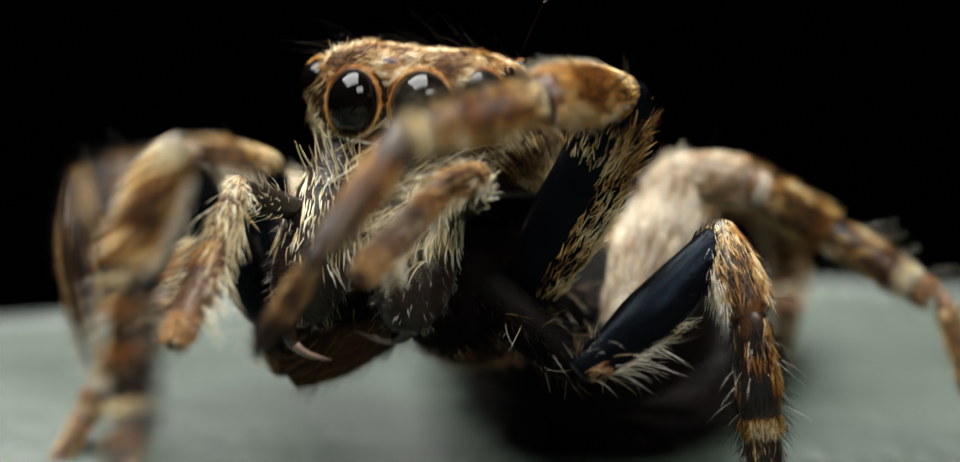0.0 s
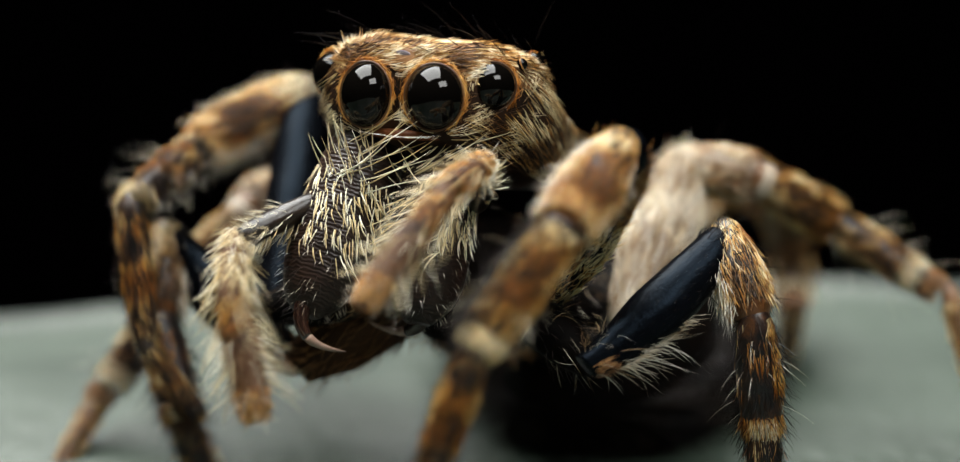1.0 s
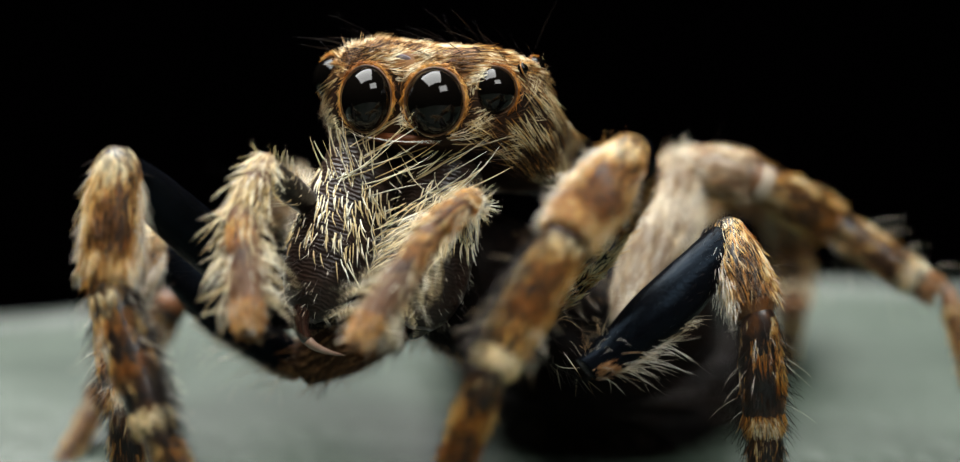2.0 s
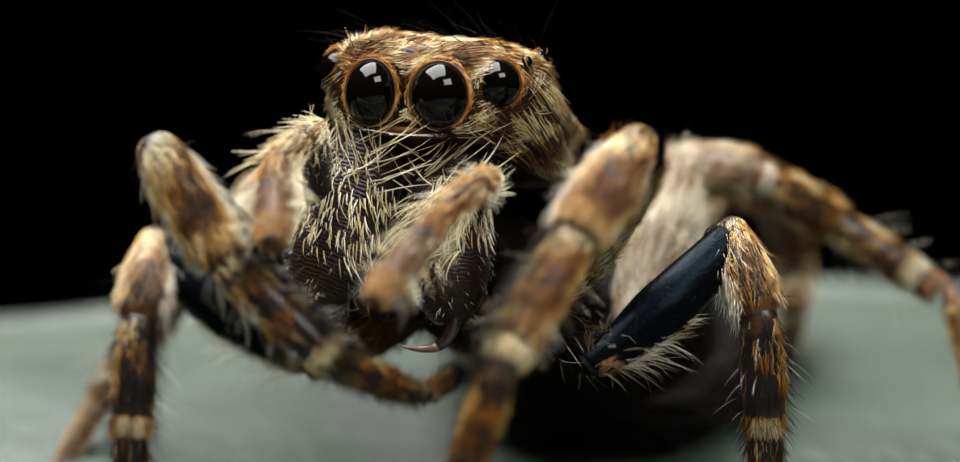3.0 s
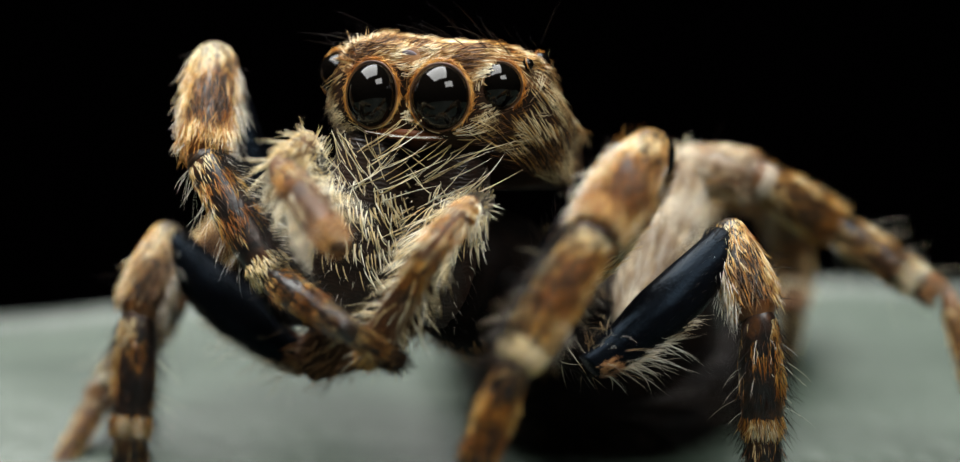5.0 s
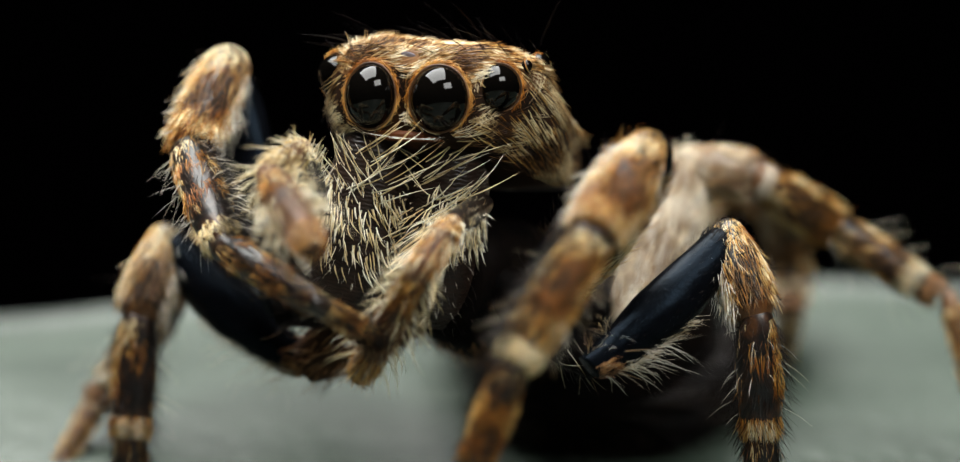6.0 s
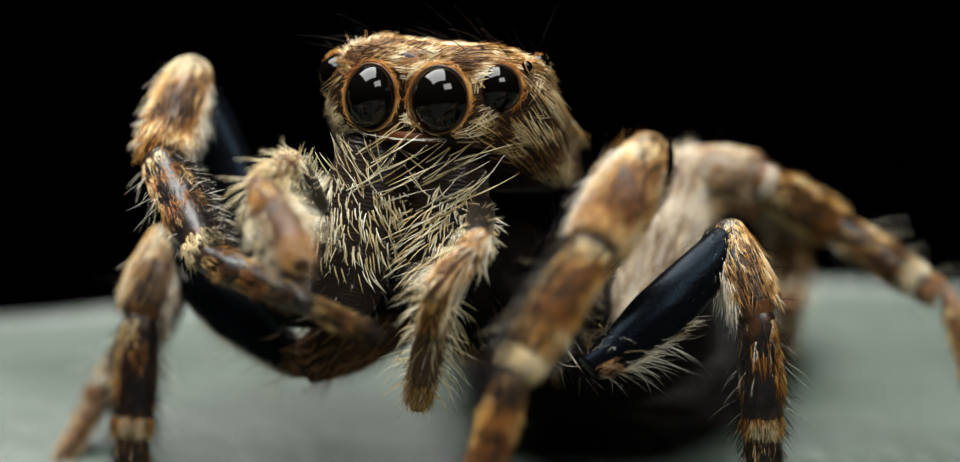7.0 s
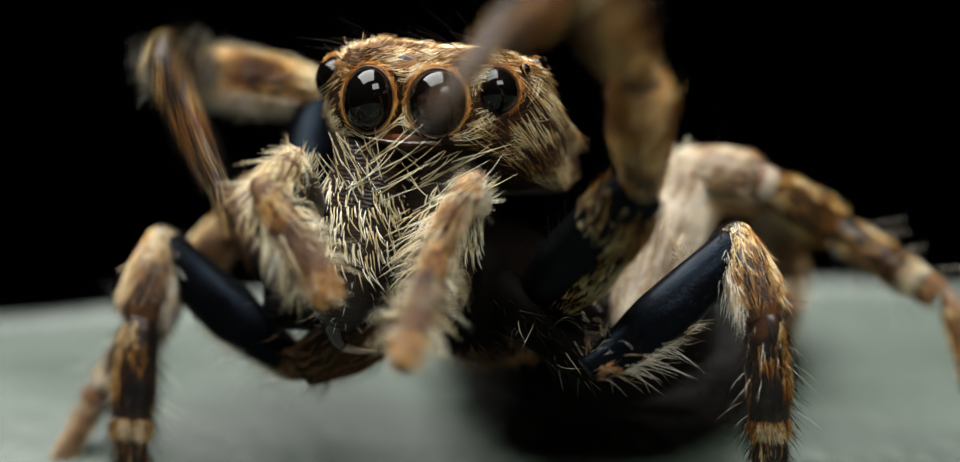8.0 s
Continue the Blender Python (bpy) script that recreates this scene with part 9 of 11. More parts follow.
    keyed(leg_l4["tibia"], [(0, 3.030, 4.008, 3.827, 118.1, 26.5, -174.3), (0.1, 3.042, 4.009, 3.872, 118.1, 26.5, -174.3), (0.2, 3.053, 4.010, 3.868, 118.1, 26.5, -174.3), (0.3, 3.055, 4.011, 3.864, 118.1, 26.5, -174.3), (0.5, 3.065, 4.013, 3.854, 118.1, 26.5, -174.3), (0.8, 3.088, 4.016, 3.833, 118.1, 26.5, -174.3), (1, 3.099, 4.018, 3.876, 118.1, 26.5, -174.3), (1.3, 3.102, 4.021, 3.855, 118.2, 26.5, -174.3), (1.5, 3.089, 4.024, 3.805, 118.1, 26.5, -174.2), (1.7, 3.087, 4.026, 3.820, 118.2, 26.5, -174.2), (2.3, 3.103, 4.032, 3.864, 118.2, 26.5, -174.2), (2.8, 3.106, 4.037, 3.881, 118.1, 26.5, -174.2), (3, 3.109, 4.039, 3.885, 118.2, 26.5, -174.2), (3.5, 3.110, 4.044, 3.872, 118.1, 26.5, -174.2), (4, 3.105, 4.049, 3.871, 118.2, 26.5, -174.2), (4.5, 3.104, 4.053, 3.870, 118.1, 26.5, -174.1), (5.2, 3.093, 4.060, 3.864, 118.1, 26.5, -174.2), (6, 3.080, 4.068, 3.856, 118.1, 26.4, -174.1), (6.5, 3.075, 4.073, 3.858, 118.1, 26.4, -174.2), (7, 3.070, 4.078, 3.848, 118.2, 26.4, -174.1), (7.5, 3.065, 4.083, 3.841, 118.2, 26.4, -174.1), (7.8, 3.055, 4.086, 3.833, 118.1, 26.4, -174.1), (8, 3.046, 4.088, 3.828, 118.1, 26.4, -174.1)])
    keyed(leg_l4["metatarsus"], [(0, 3.205, 5.291, 3.225, -114.9, 9.5, 173.5), (0.1, 3.217, 5.292, 3.270, -114.9, 9.5, 173.4), (0.2, 3.227, 5.293, 3.266, -114.9, 9.5, 173.4), (0.3, 3.230, 5.294, 3.262, -114.9, 9.5, 173.4), (0.5, 3.239, 5.296, 3.252, -114.9, 9.5, 173.4), (0.8, 3.262, 5.299, 3.231, -114.9, 9.5, 173.4), (1, 3.273, 5.301, 3.274, -114.9, 9.5, 173.4), (1.3, 3.276, 5.304, 3.252, -114.9, 9.5, 173.4), (1.5, 3.262, 5.306, 3.203, -114.9, 9.5, 173.4), (1.7, 3.260, 5.308, 3.217, -114.9, 9.5, 173.4), (2.3, 3.276, 5.314, 3.261, -114.9, 9.5, 173.4), (2.8, 3.278, 5.319, 3.279, -114.9, 9.5, 173.4), (3, 3.282, 5.321, 3.282, -114.9, 9.5, 173.4), (3.5, 3.282, 5.326, 3.270, -114.9, 9.5, 173.3), (4, 3.277, 5.332, 3.268, -114.9, 9.5, 173.3), (4.5, 3.275, 5.337, 3.267, -114.9, 9.5, 173.3), (5.2, 3.264, 5.344, 3.262, -114.9, 9.5, 173.3), (6, 3.249, 5.352, 3.252, -114.9, 9.6, 173.2), (6.5, 3.244, 5.357, 3.255, -114.9, 9.5, 173.2), (7, 3.238, 5.361, 3.244, -114.9, 9.5, 173.2), (7.5, 3.233, 5.366, 3.237, -114.9, 9.5, 173.2), (7.8, 3.223, 5.369, 3.230, -114.9, 9.5, 173.2), (8, 3.214, 5.371, 3.225, -115.0, 9.5, 173.2)])
    keyed(leg_l4["tarsus"], [(0, 3.158, 4.057, 2.661, 130.5, 0.4, -176.4), (0.1, 3.170, 4.058, 2.706, 130.5, 0.4, -176.4), (0.2, 3.180, 4.059, 2.702, 130.5, 0.4, -176.4), (0.3, 3.183, 4.060, 2.698, 130.5, 0.4, -176.4), (0.5, 3.192, 4.063, 2.688, 130.5, 0.4, -176.4), (0.8, 3.215, 4.066, 2.667, 130.5, 0.4, -176.4), (1, 3.226, 4.068, 2.710, 130.5, 0.4, -176.4), (1.3, 3.228, 4.071, 2.688, 130.5, 0.4, -176.4), (1.5, 3.214, 4.073, 2.639, 130.5, 0.4, -176.4), (1.7, 3.212, 4.075, 2.654, 130.5, 0.4, -176.4), (2.3, 3.228, 4.081, 2.697, 130.5, 0.4, -176.4), (2.8, 3.230, 4.086, 2.715, 130.5, 0.4, -176.4), (3, 3.233, 4.088, 2.718, 130.5, 0.4, -176.4), (3.5, 3.233, 4.093, 2.706, 130.5, 0.4, -176.4), (4, 3.227, 4.098, 2.705, 130.5, 0.4, -176.4), (4.5, 3.225, 4.103, 2.703, 130.5, 0.4, -176.4), (5.2, 3.213, 4.110, 2.698, 130.5, 0.4, -176.4), (6, 3.198, 4.118, 2.688, 130.5, 0.4, -176.4), (6.5, 3.192, 4.123, 2.691, 130.5, 0.4, -176.4), (7, 3.186, 4.128, 2.680, 130.5, 0.4, -176.4), (7.5, 3.180, 4.133, 2.673, 130.5, 0.4, -176.4), (7.8, 3.170, 4.136, 2.666, 130.6, 0.4, -176.4), (8, 3.161, 4.138, 2.660, 130.6, 0.4, -176.4)])
    keyed(leg_r4["femur"], [(0, -0.206, 3.400, 2.803, -73.4, -9.1, -1.4), (0.1, -0.193, 3.400, 2.848, -73.4, -9.1, -1.3), (0.2, -0.181, 3.400, 2.844, -73.4, -9.1, -1.3), (0.3, -0.178, 3.400, 2.841, -73.4, -9.1, -1.3), (0.5, -0.166, 3.400, 2.831, -73.4, -9.2, -1.2), (0.8, -0.140, 3.400, 2.811, -73.5, -9.2, -1.1), (1, -0.127, 3.400, 2.854, -73.5, -9.2, -1.1), (1.3, -0.121, 3.400, 2.833, -73.5, -9.2, -1.0), (1.5, -0.133, 3.400, 2.784, -73.5, -9.2, -0.9), (1.7, -0.133, 3.400, 2.799, -73.5, -9.3, -0.8), (2.3, -0.110, 3.400, 2.844, -73.6, -9.3, -0.7), (2.8, -0.103, 3.400, 2.863, -73.6, -9.4, -0.5), (3, -0.097, 3.400, 2.867, -73.6, -9.4, -0.5), (3.5, -0.091, 3.400, 2.856, -73.6, -9.4, -0.3), (4, -0.091, 3.400, 2.856, -73.7, -9.5, -0.2), (4.5, -0.088, 3.400, 2.856, -73.7, -9.5, -0.0), (5.2, -0.091, 3.400, 2.852, -73.8, -9.6, 0.2), (6, -0.097, 3.400, 2.844, -73.8, -9.6, 0.5), (6.5, -0.097, 3.400, 2.848, -73.9, -9.7, 0.6), (7, -0.097, 3.400, 2.839, -73.9, -9.7, 0.8), (7.5, -0.097, 3.400, 2.833, -73.9, -9.8, 0.9), (7.8, -0.104, 3.400, 2.827, -73.9, -9.8, 1.0), (8, -0.110, 3.400, 2.822, -74.0, -9.8, 1.1)])
    keyed(leg_r4["patella"], [(0, -0.249, 5.270, 3.353, 85.4, 0.0, -178.4), (0.1, -0.237, 5.270, 3.398, 85.4, 0.0, -178.4), (0.2, -0.227, 5.270, 3.394, 85.4, 0.0, -178.4), (0.3, -0.224, 5.271, 3.390, 85.4, 0.0, -178.4), (0.5, -0.215, 5.271, 3.380, 85.4, 0.0, -178.4), (0.8, -0.192, 5.271, 3.359, 85.4, 0.0, -178.4), (1, -0.181, 5.271, 3.401, 85.4, 0.0, -178.4), (1.3, -0.178, 5.271, 3.380, 85.4, 0.0, -178.4), (1.5, -0.192, 5.271, 3.331, 85.4, 0.0, -178.4), (1.7, -0.194, 5.271, 3.345, 85.4, 0.0, -178.4), (2.3, -0.178, 5.271, 3.389, 85.4, 0.0, -178.4), (2.8, -0.175, 5.271, 3.407, 85.4, 0.0, -178.4), (3, -0.172, 5.271, 3.410, 85.4, 0.0, -178.4), (3.5, -0.171, 5.272, 3.397, 85.4, 0.0, -178.4), (4, -0.176, 5.272, 3.396, 85.4, 0.0, -178.4), (4.5, -0.178, 5.272, 3.395, 85.4, -0.0, -178.4), (5.2, -0.189, 5.272, 3.390, 85.4, -0.0, -178.4), (6, -0.203, 5.272, 3.380, 85.4, -0.0, -178.4), (6.5, -0.208, 5.272, 3.383, 85.4, -0.0, -178.4), (7, -0.213, 5.272, 3.372, 85.4, -0.0, -178.4), (7.5, -0.218, 5.272, 3.365, 85.4, -0.0, -178.4), (7.8, -0.228, 5.272, 3.358, 85.4, -0.0, -178.4), (8, -0.237, 5.272, 3.353, 85.4, -0.0, -178.4)])
    keyed(leg_r4["tibia"], [(0, -0.271, 6.048, 3.416, 93.4, -0.0, -178.5), (0.1, -0.259, 6.048, 3.461, 93.4, -0.0, -178.5), (0.2, -0.249, 6.048, 3.457, 93.4, -0.0, -178.5), (0.3, -0.246, 6.048, 3.453, 93.4, -0.0, -178.5), (0.5, -0.237, 6.048, 3.443, 93.4, -0.0, -178.5), (0.8, -0.214, 6.048, 3.422, 93.4, -0.0, -178.5), (1, -0.203, 6.048, 3.464, 93.4, -0.0, -178.5), (1.3, -0.200, 6.048, 3.443, 93.4, -0.0, -178.5), (1.5, -0.213, 6.048, 3.394, 93.4, -0.0, -178.5), (1.7, -0.215, 6.048, 3.408, 93.4, -0.0, -178.5), (2.3, -0.199, 6.048, 3.452, 93.4, -0.0, -178.5), (2.8, -0.197, 6.049, 3.470, 93.4, -0.0, -178.5), (3, -0.193, 6.049, 3.473, 93.4, -0.0, -178.5), (3.5, -0.193, 6.049, 3.461, 93.4, -0.0, -178.5), (4, -0.198, 6.049, 3.459, 93.4, -0.0, -178.5), (4.5, -0.199, 6.049, 3.458, 93.4, -0.0, -178.5), (5.2, -0.210, 6.049, 3.453, 93.4, 0.0, -178.5), (6, -0.224, 6.049, 3.443, 93.4, 0.0, -178.5), (6.5, -0.230, 6.049, 3.446, 93.4, 0.0, -178.5), (7, -0.235, 6.049, 3.435, 93.4, 0.0, -178.5), (7.5, -0.240, 6.049, 3.429, 93.4, 0.0, -178.5), (7.8, -0.250, 6.049, 3.421, 93.4, 0.0, -178.5), (8, -0.258, 6.049, 3.416, 93.4, 0.0, -178.5)])
    keyed(leg_r4["metatarsus"], [(0, -0.301, 7.155, 3.350, 93.0, -0.0, -178.9), (0.1, -0.289, 7.155, 3.394, 93.0, -0.0, -178.9), (0.2, -0.278, 7.155, 3.390, 93.0, -0.0, -178.9), (0.3, -0.276, 7.155, 3.387, 93.0, -0.0, -178.9), (0.5, -0.266, 7.155, 3.377, 93.0, -0.0, -178.9), (0.8, -0.243, 7.155, 3.355, 93.0, -0.0, -178.9), (1, -0.232, 7.156, 3.398, 93.0, -0.0, -178.9), (1.3, -0.230, 7.156, 3.377, 93.0, -0.0, -178.9), (1.5, -0.243, 7.156, 3.327, 93.0, -0.0, -178.9), (1.7, -0.245, 7.156, 3.342, 93.0, -0.0, -178.9), (2.3, -0.229, 7.156, 3.386, 93.0, -0.0, -178.9), (2.8, -0.226, 7.156, 3.403, 93.0, -0.0, -178.9), (3, -0.223, 7.156, 3.407, 93.0, -0.0, -178.9), (3.5, -0.222, 7.156, 3.394, 93.0, -0.0, -178.9), (4, -0.228, 7.156, 3.393, 93.0, -0.0, -178.9), (4.5, -0.229, 7.157, 3.392, 93.0, -0.0, -178.9), (5.2, -0.240, 7.157, 3.386, 93.0, 0.0, -178.9), (6, -0.254, 7.157, 3.377, 93.0, 0.0, -178.9), (6.5, -0.259, 7.157, 3.380, 93.0, 0.0, -178.9), (7, -0.264, 7.157, 3.369, 93.0, 0.0, -178.9), (7.5, -0.269, 7.157, 3.362, 93.0, 0.0, -178.9), (7.8, -0.279, 7.157, 3.355, 93.0, 0.0, -178.9), (8, -0.288, 7.157, 3.350, 93.0, 0.0, -178.9)])
    keyed(leg_r4["tarsus"], [(0, -0.325, 8.443, 3.281, 92.6, -0.0, -179.8), (0.1, -0.313, 8.443, 3.326, 92.6, -0.0, -179.8), (0.2, -0.303, 8.443, 3.322, 92.6, -0.0, -179.8), (0.3, -0.300, 8.443, 3.318, 92.6, -0.0, -179.8), (0.5, -0.291, 8.443, 3.308, 92.6, -0.0, -179.8), (0.8, -0.268, 8.443, 3.287, 92.6, -0.0, -179.8), (1, -0.257, 8.444, 3.329, 92.6, -0.0, -179.8), (1.3, -0.254, 8.444, 3.308, 92.6, -0.0, -179.8), (1.5, -0.267, 8.444, 3.259, 92.6, -0.0, -179.8), (1.7, -0.269, 8.444, 3.273, 92.6, -0.0, -179.8), (2.3, -0.253, 8.444, 3.317, 92.6, -0.0, -179.8), (2.8, -0.251, 8.444, 3.335, 92.6, -0.0, -179.8), (3, -0.247, 8.444, 3.338, 92.6, -0.0, -179.8), (3.5, -0.247, 8.444, 3.326, 92.6, -0.0, -179.8), (4, -0.252, 8.444, 3.324, 92.6, -0.0, -179.8), (4.5, -0.253, 8.444, 3.323, 92.6, -0.0, -179.8), (5.2, -0.264, 8.445, 3.318, 92.6, 0.0, -179.8), (6, -0.278, 8.445, 3.308, 92.6, 0.0, -179.8), (6.5, -0.283, 8.445, 3.311, 92.6, 0.0, -179.8), (7, -0.288, 8.445, 3.300, 92.6, 0.0, -179.8), (7.5, -0.293, 8.445, 3.294, 92.6, 0.0, -179.8), (7.8, -0.303, 8.445, 3.286, 92.6, 0.0, -179.8), (8, -0.312, 8.445, 3.281, 92.6, 0.0, -179.8)])
    keyed(palp_r["femur"], [(0, -1.781, 0.350, 3.699, 75.5, -26.3, -37.0), (0.033, -1.781, 0.350, 3.699, 75.5, -26.3, -37.0), (0.1, -1.760, 0.350, 3.771, 20.6, -5.1, 1.8), (0.2, -1.742, 0.350, 3.765, 75.3, -31.1, -45.9), (0.3, -1.736, 0.350, 3.759, 65.3, -28.1, -33.2), (0.4, -1.728, 0.350, 3.752, 54.7, -25.0, -23.3), (0.5, -1.717, 0.350, 3.744, 57.2, -28.9, -29.9), (0.6, -1.704, 0.350, 3.731, 88.5, -28.9, -55.2), (0.7, -1.689, 0.350, 3.718, 77.4, -31.9, -49.2), (0.8, -1.675, 0.350, 3.711, 65.5, -33.6, -42.2), (0.9, -1.663, 0.350, 3.753, 93.1, -29.6, -63.1), (1, -1.654, 0.350, 3.780, 116.8, -16.9, -74.1), (1.1, -1.649, 0.350, 3.772, 56.5, -11.5, -5.2), (1.2, -1.646, 0.350, 3.756, 113.6, -21.9, -85.8), (1.3, -1.645, 0.350, 3.747, 55.7, -26.8, -26.2), (1.4, -1.651, 0.350, 3.747, 78.8, -28.7, -44.3), (1.467, -1.661, 0.350, 3.689, 71.7, -24.8, -31.5), (1.5, -1.663, 0.350, 3.669, 69.4, -23.3, -27.5), (1.6, -1.663, 0.350, 3.678, 70.0, -24.6, -30.2), (1.7, -1.663, 0.350, 3.693, 70.7, -26.0, -33.1), (1.9, -1.656, 0.350, 3.718, 65.9, -24.6, -27.9), (2.1, -1.640, 0.350, 3.744, 56.7, -20.2, -17.5), (2.3, -1.627, 0.350, 3.765, 50.5, -14.7, -8.8), (2.5, -1.622, 0.350, 3.780, 49.4, -9.0, -1.6), (2.7, -1.618, 0.350, 3.791, 49.5, -3.8, 4.6), (2.8, -1.615, 0.350, 3.795, 48.5, -2.8, 5.7), (2.9, -1.610, 0.350, 3.799, 44.7, -3.1, 5.1), (3, -1.606, 0.350, 3.801, 40.2, -3.7, 4.0), (3.167, -1.601, 0.350, 3.797, 37.8, -5.3, 2.3), (3.333, -1.598, 0.350, 3.788, 38.7, -7.2, 0.4), (3.5, -1.597, 0.350, 3.783, 39.6, -8.1, -0.5), (3.667, -1.597, 0.350, 3.783, 40.5, -8.1, -0.4), (3.833, -1.597, 0.350, 3.783, 42.5, -8.0, -0.4), (4, -1.597, 0.350, 3.783, 45.2, -7.9, -0.2), (4.167, -1.595, 0.350, 3.783, 47.8, -7.8, -0.1), (4.333, -1.592, 0.350, 3.783, 49.9, -7.7, -0.0), (4.5, -1.591, 0.350, 3.783, 50.7, -7.6, 0.0), (4.667, -1.591, 0.350, 3.783, 50.6, -7.7, -0.1), (4.833, -1.593, 0.350, 3.781, 50.4, -7.9, -0.3), (5, -1.595, 0.350, 3.780, 50.2, -8.2, -0.7), (5.167, -1.597, 0.350, 3.778, 50.1, -8.5, -1.1), (5.333, -1.599, 0.350, 3.775, 50.3, -8.9, -1.5), (5.5, -1.601, 0.350, 3.772, 50.9, -9.3, -2.1), (5.667, -1.603, 0.350, 3.769, 51.8, -9.8, -2.7), (5.833, -1.605, 0.350, 3.766, 52.8, -10.3, -3.4), (6, -1.606, 0.350, 3.765, 53.7, -10.7, -4.0), (6.167, -1.606, 0.350, 3.767, 54.5, -11.1, -4.6), (6.333, -1.606, 0.350, 3.770, 55.3, -11.5, -5.1), (6.5, -1.606, 0.350, 3.771, 56.4, -11.9, -5.9), (6.667, -1.606, 0.350, 3.768, 58.1, -12.6, -7.0), (6.833, -1.606, 0.350, 3.762, 60.0, -13.4, -8.5), (7, -1.606, 0.350, 3.756, 61.8, -14.1, -9.9), (7.167, -1.606, 0.350, 3.753, 63.3, -15.0, -11.5), (7.333, -1.606, 0.350, 3.751, 64.7, -15.8, -13.1), (7.5, -1.606, 0.350, 3.747, 65.3, -16.2, -13.9), (7.6, -1.608, 0.350, 3.744, 63.6, -15.5, -12.3), (7.7, -1.611, 0.350, 3.740, 60.5, -13.9, -9.3), (7.8, -1.617, 0.350, 3.737, 58.3, -12.7, -7.1), (7.9, -1.622, 0.350, 3.733, 57.8, -12.4, -6.7), (8, -1.627, 0.350, 3.729, 57.7, -12.3, -6.5)])
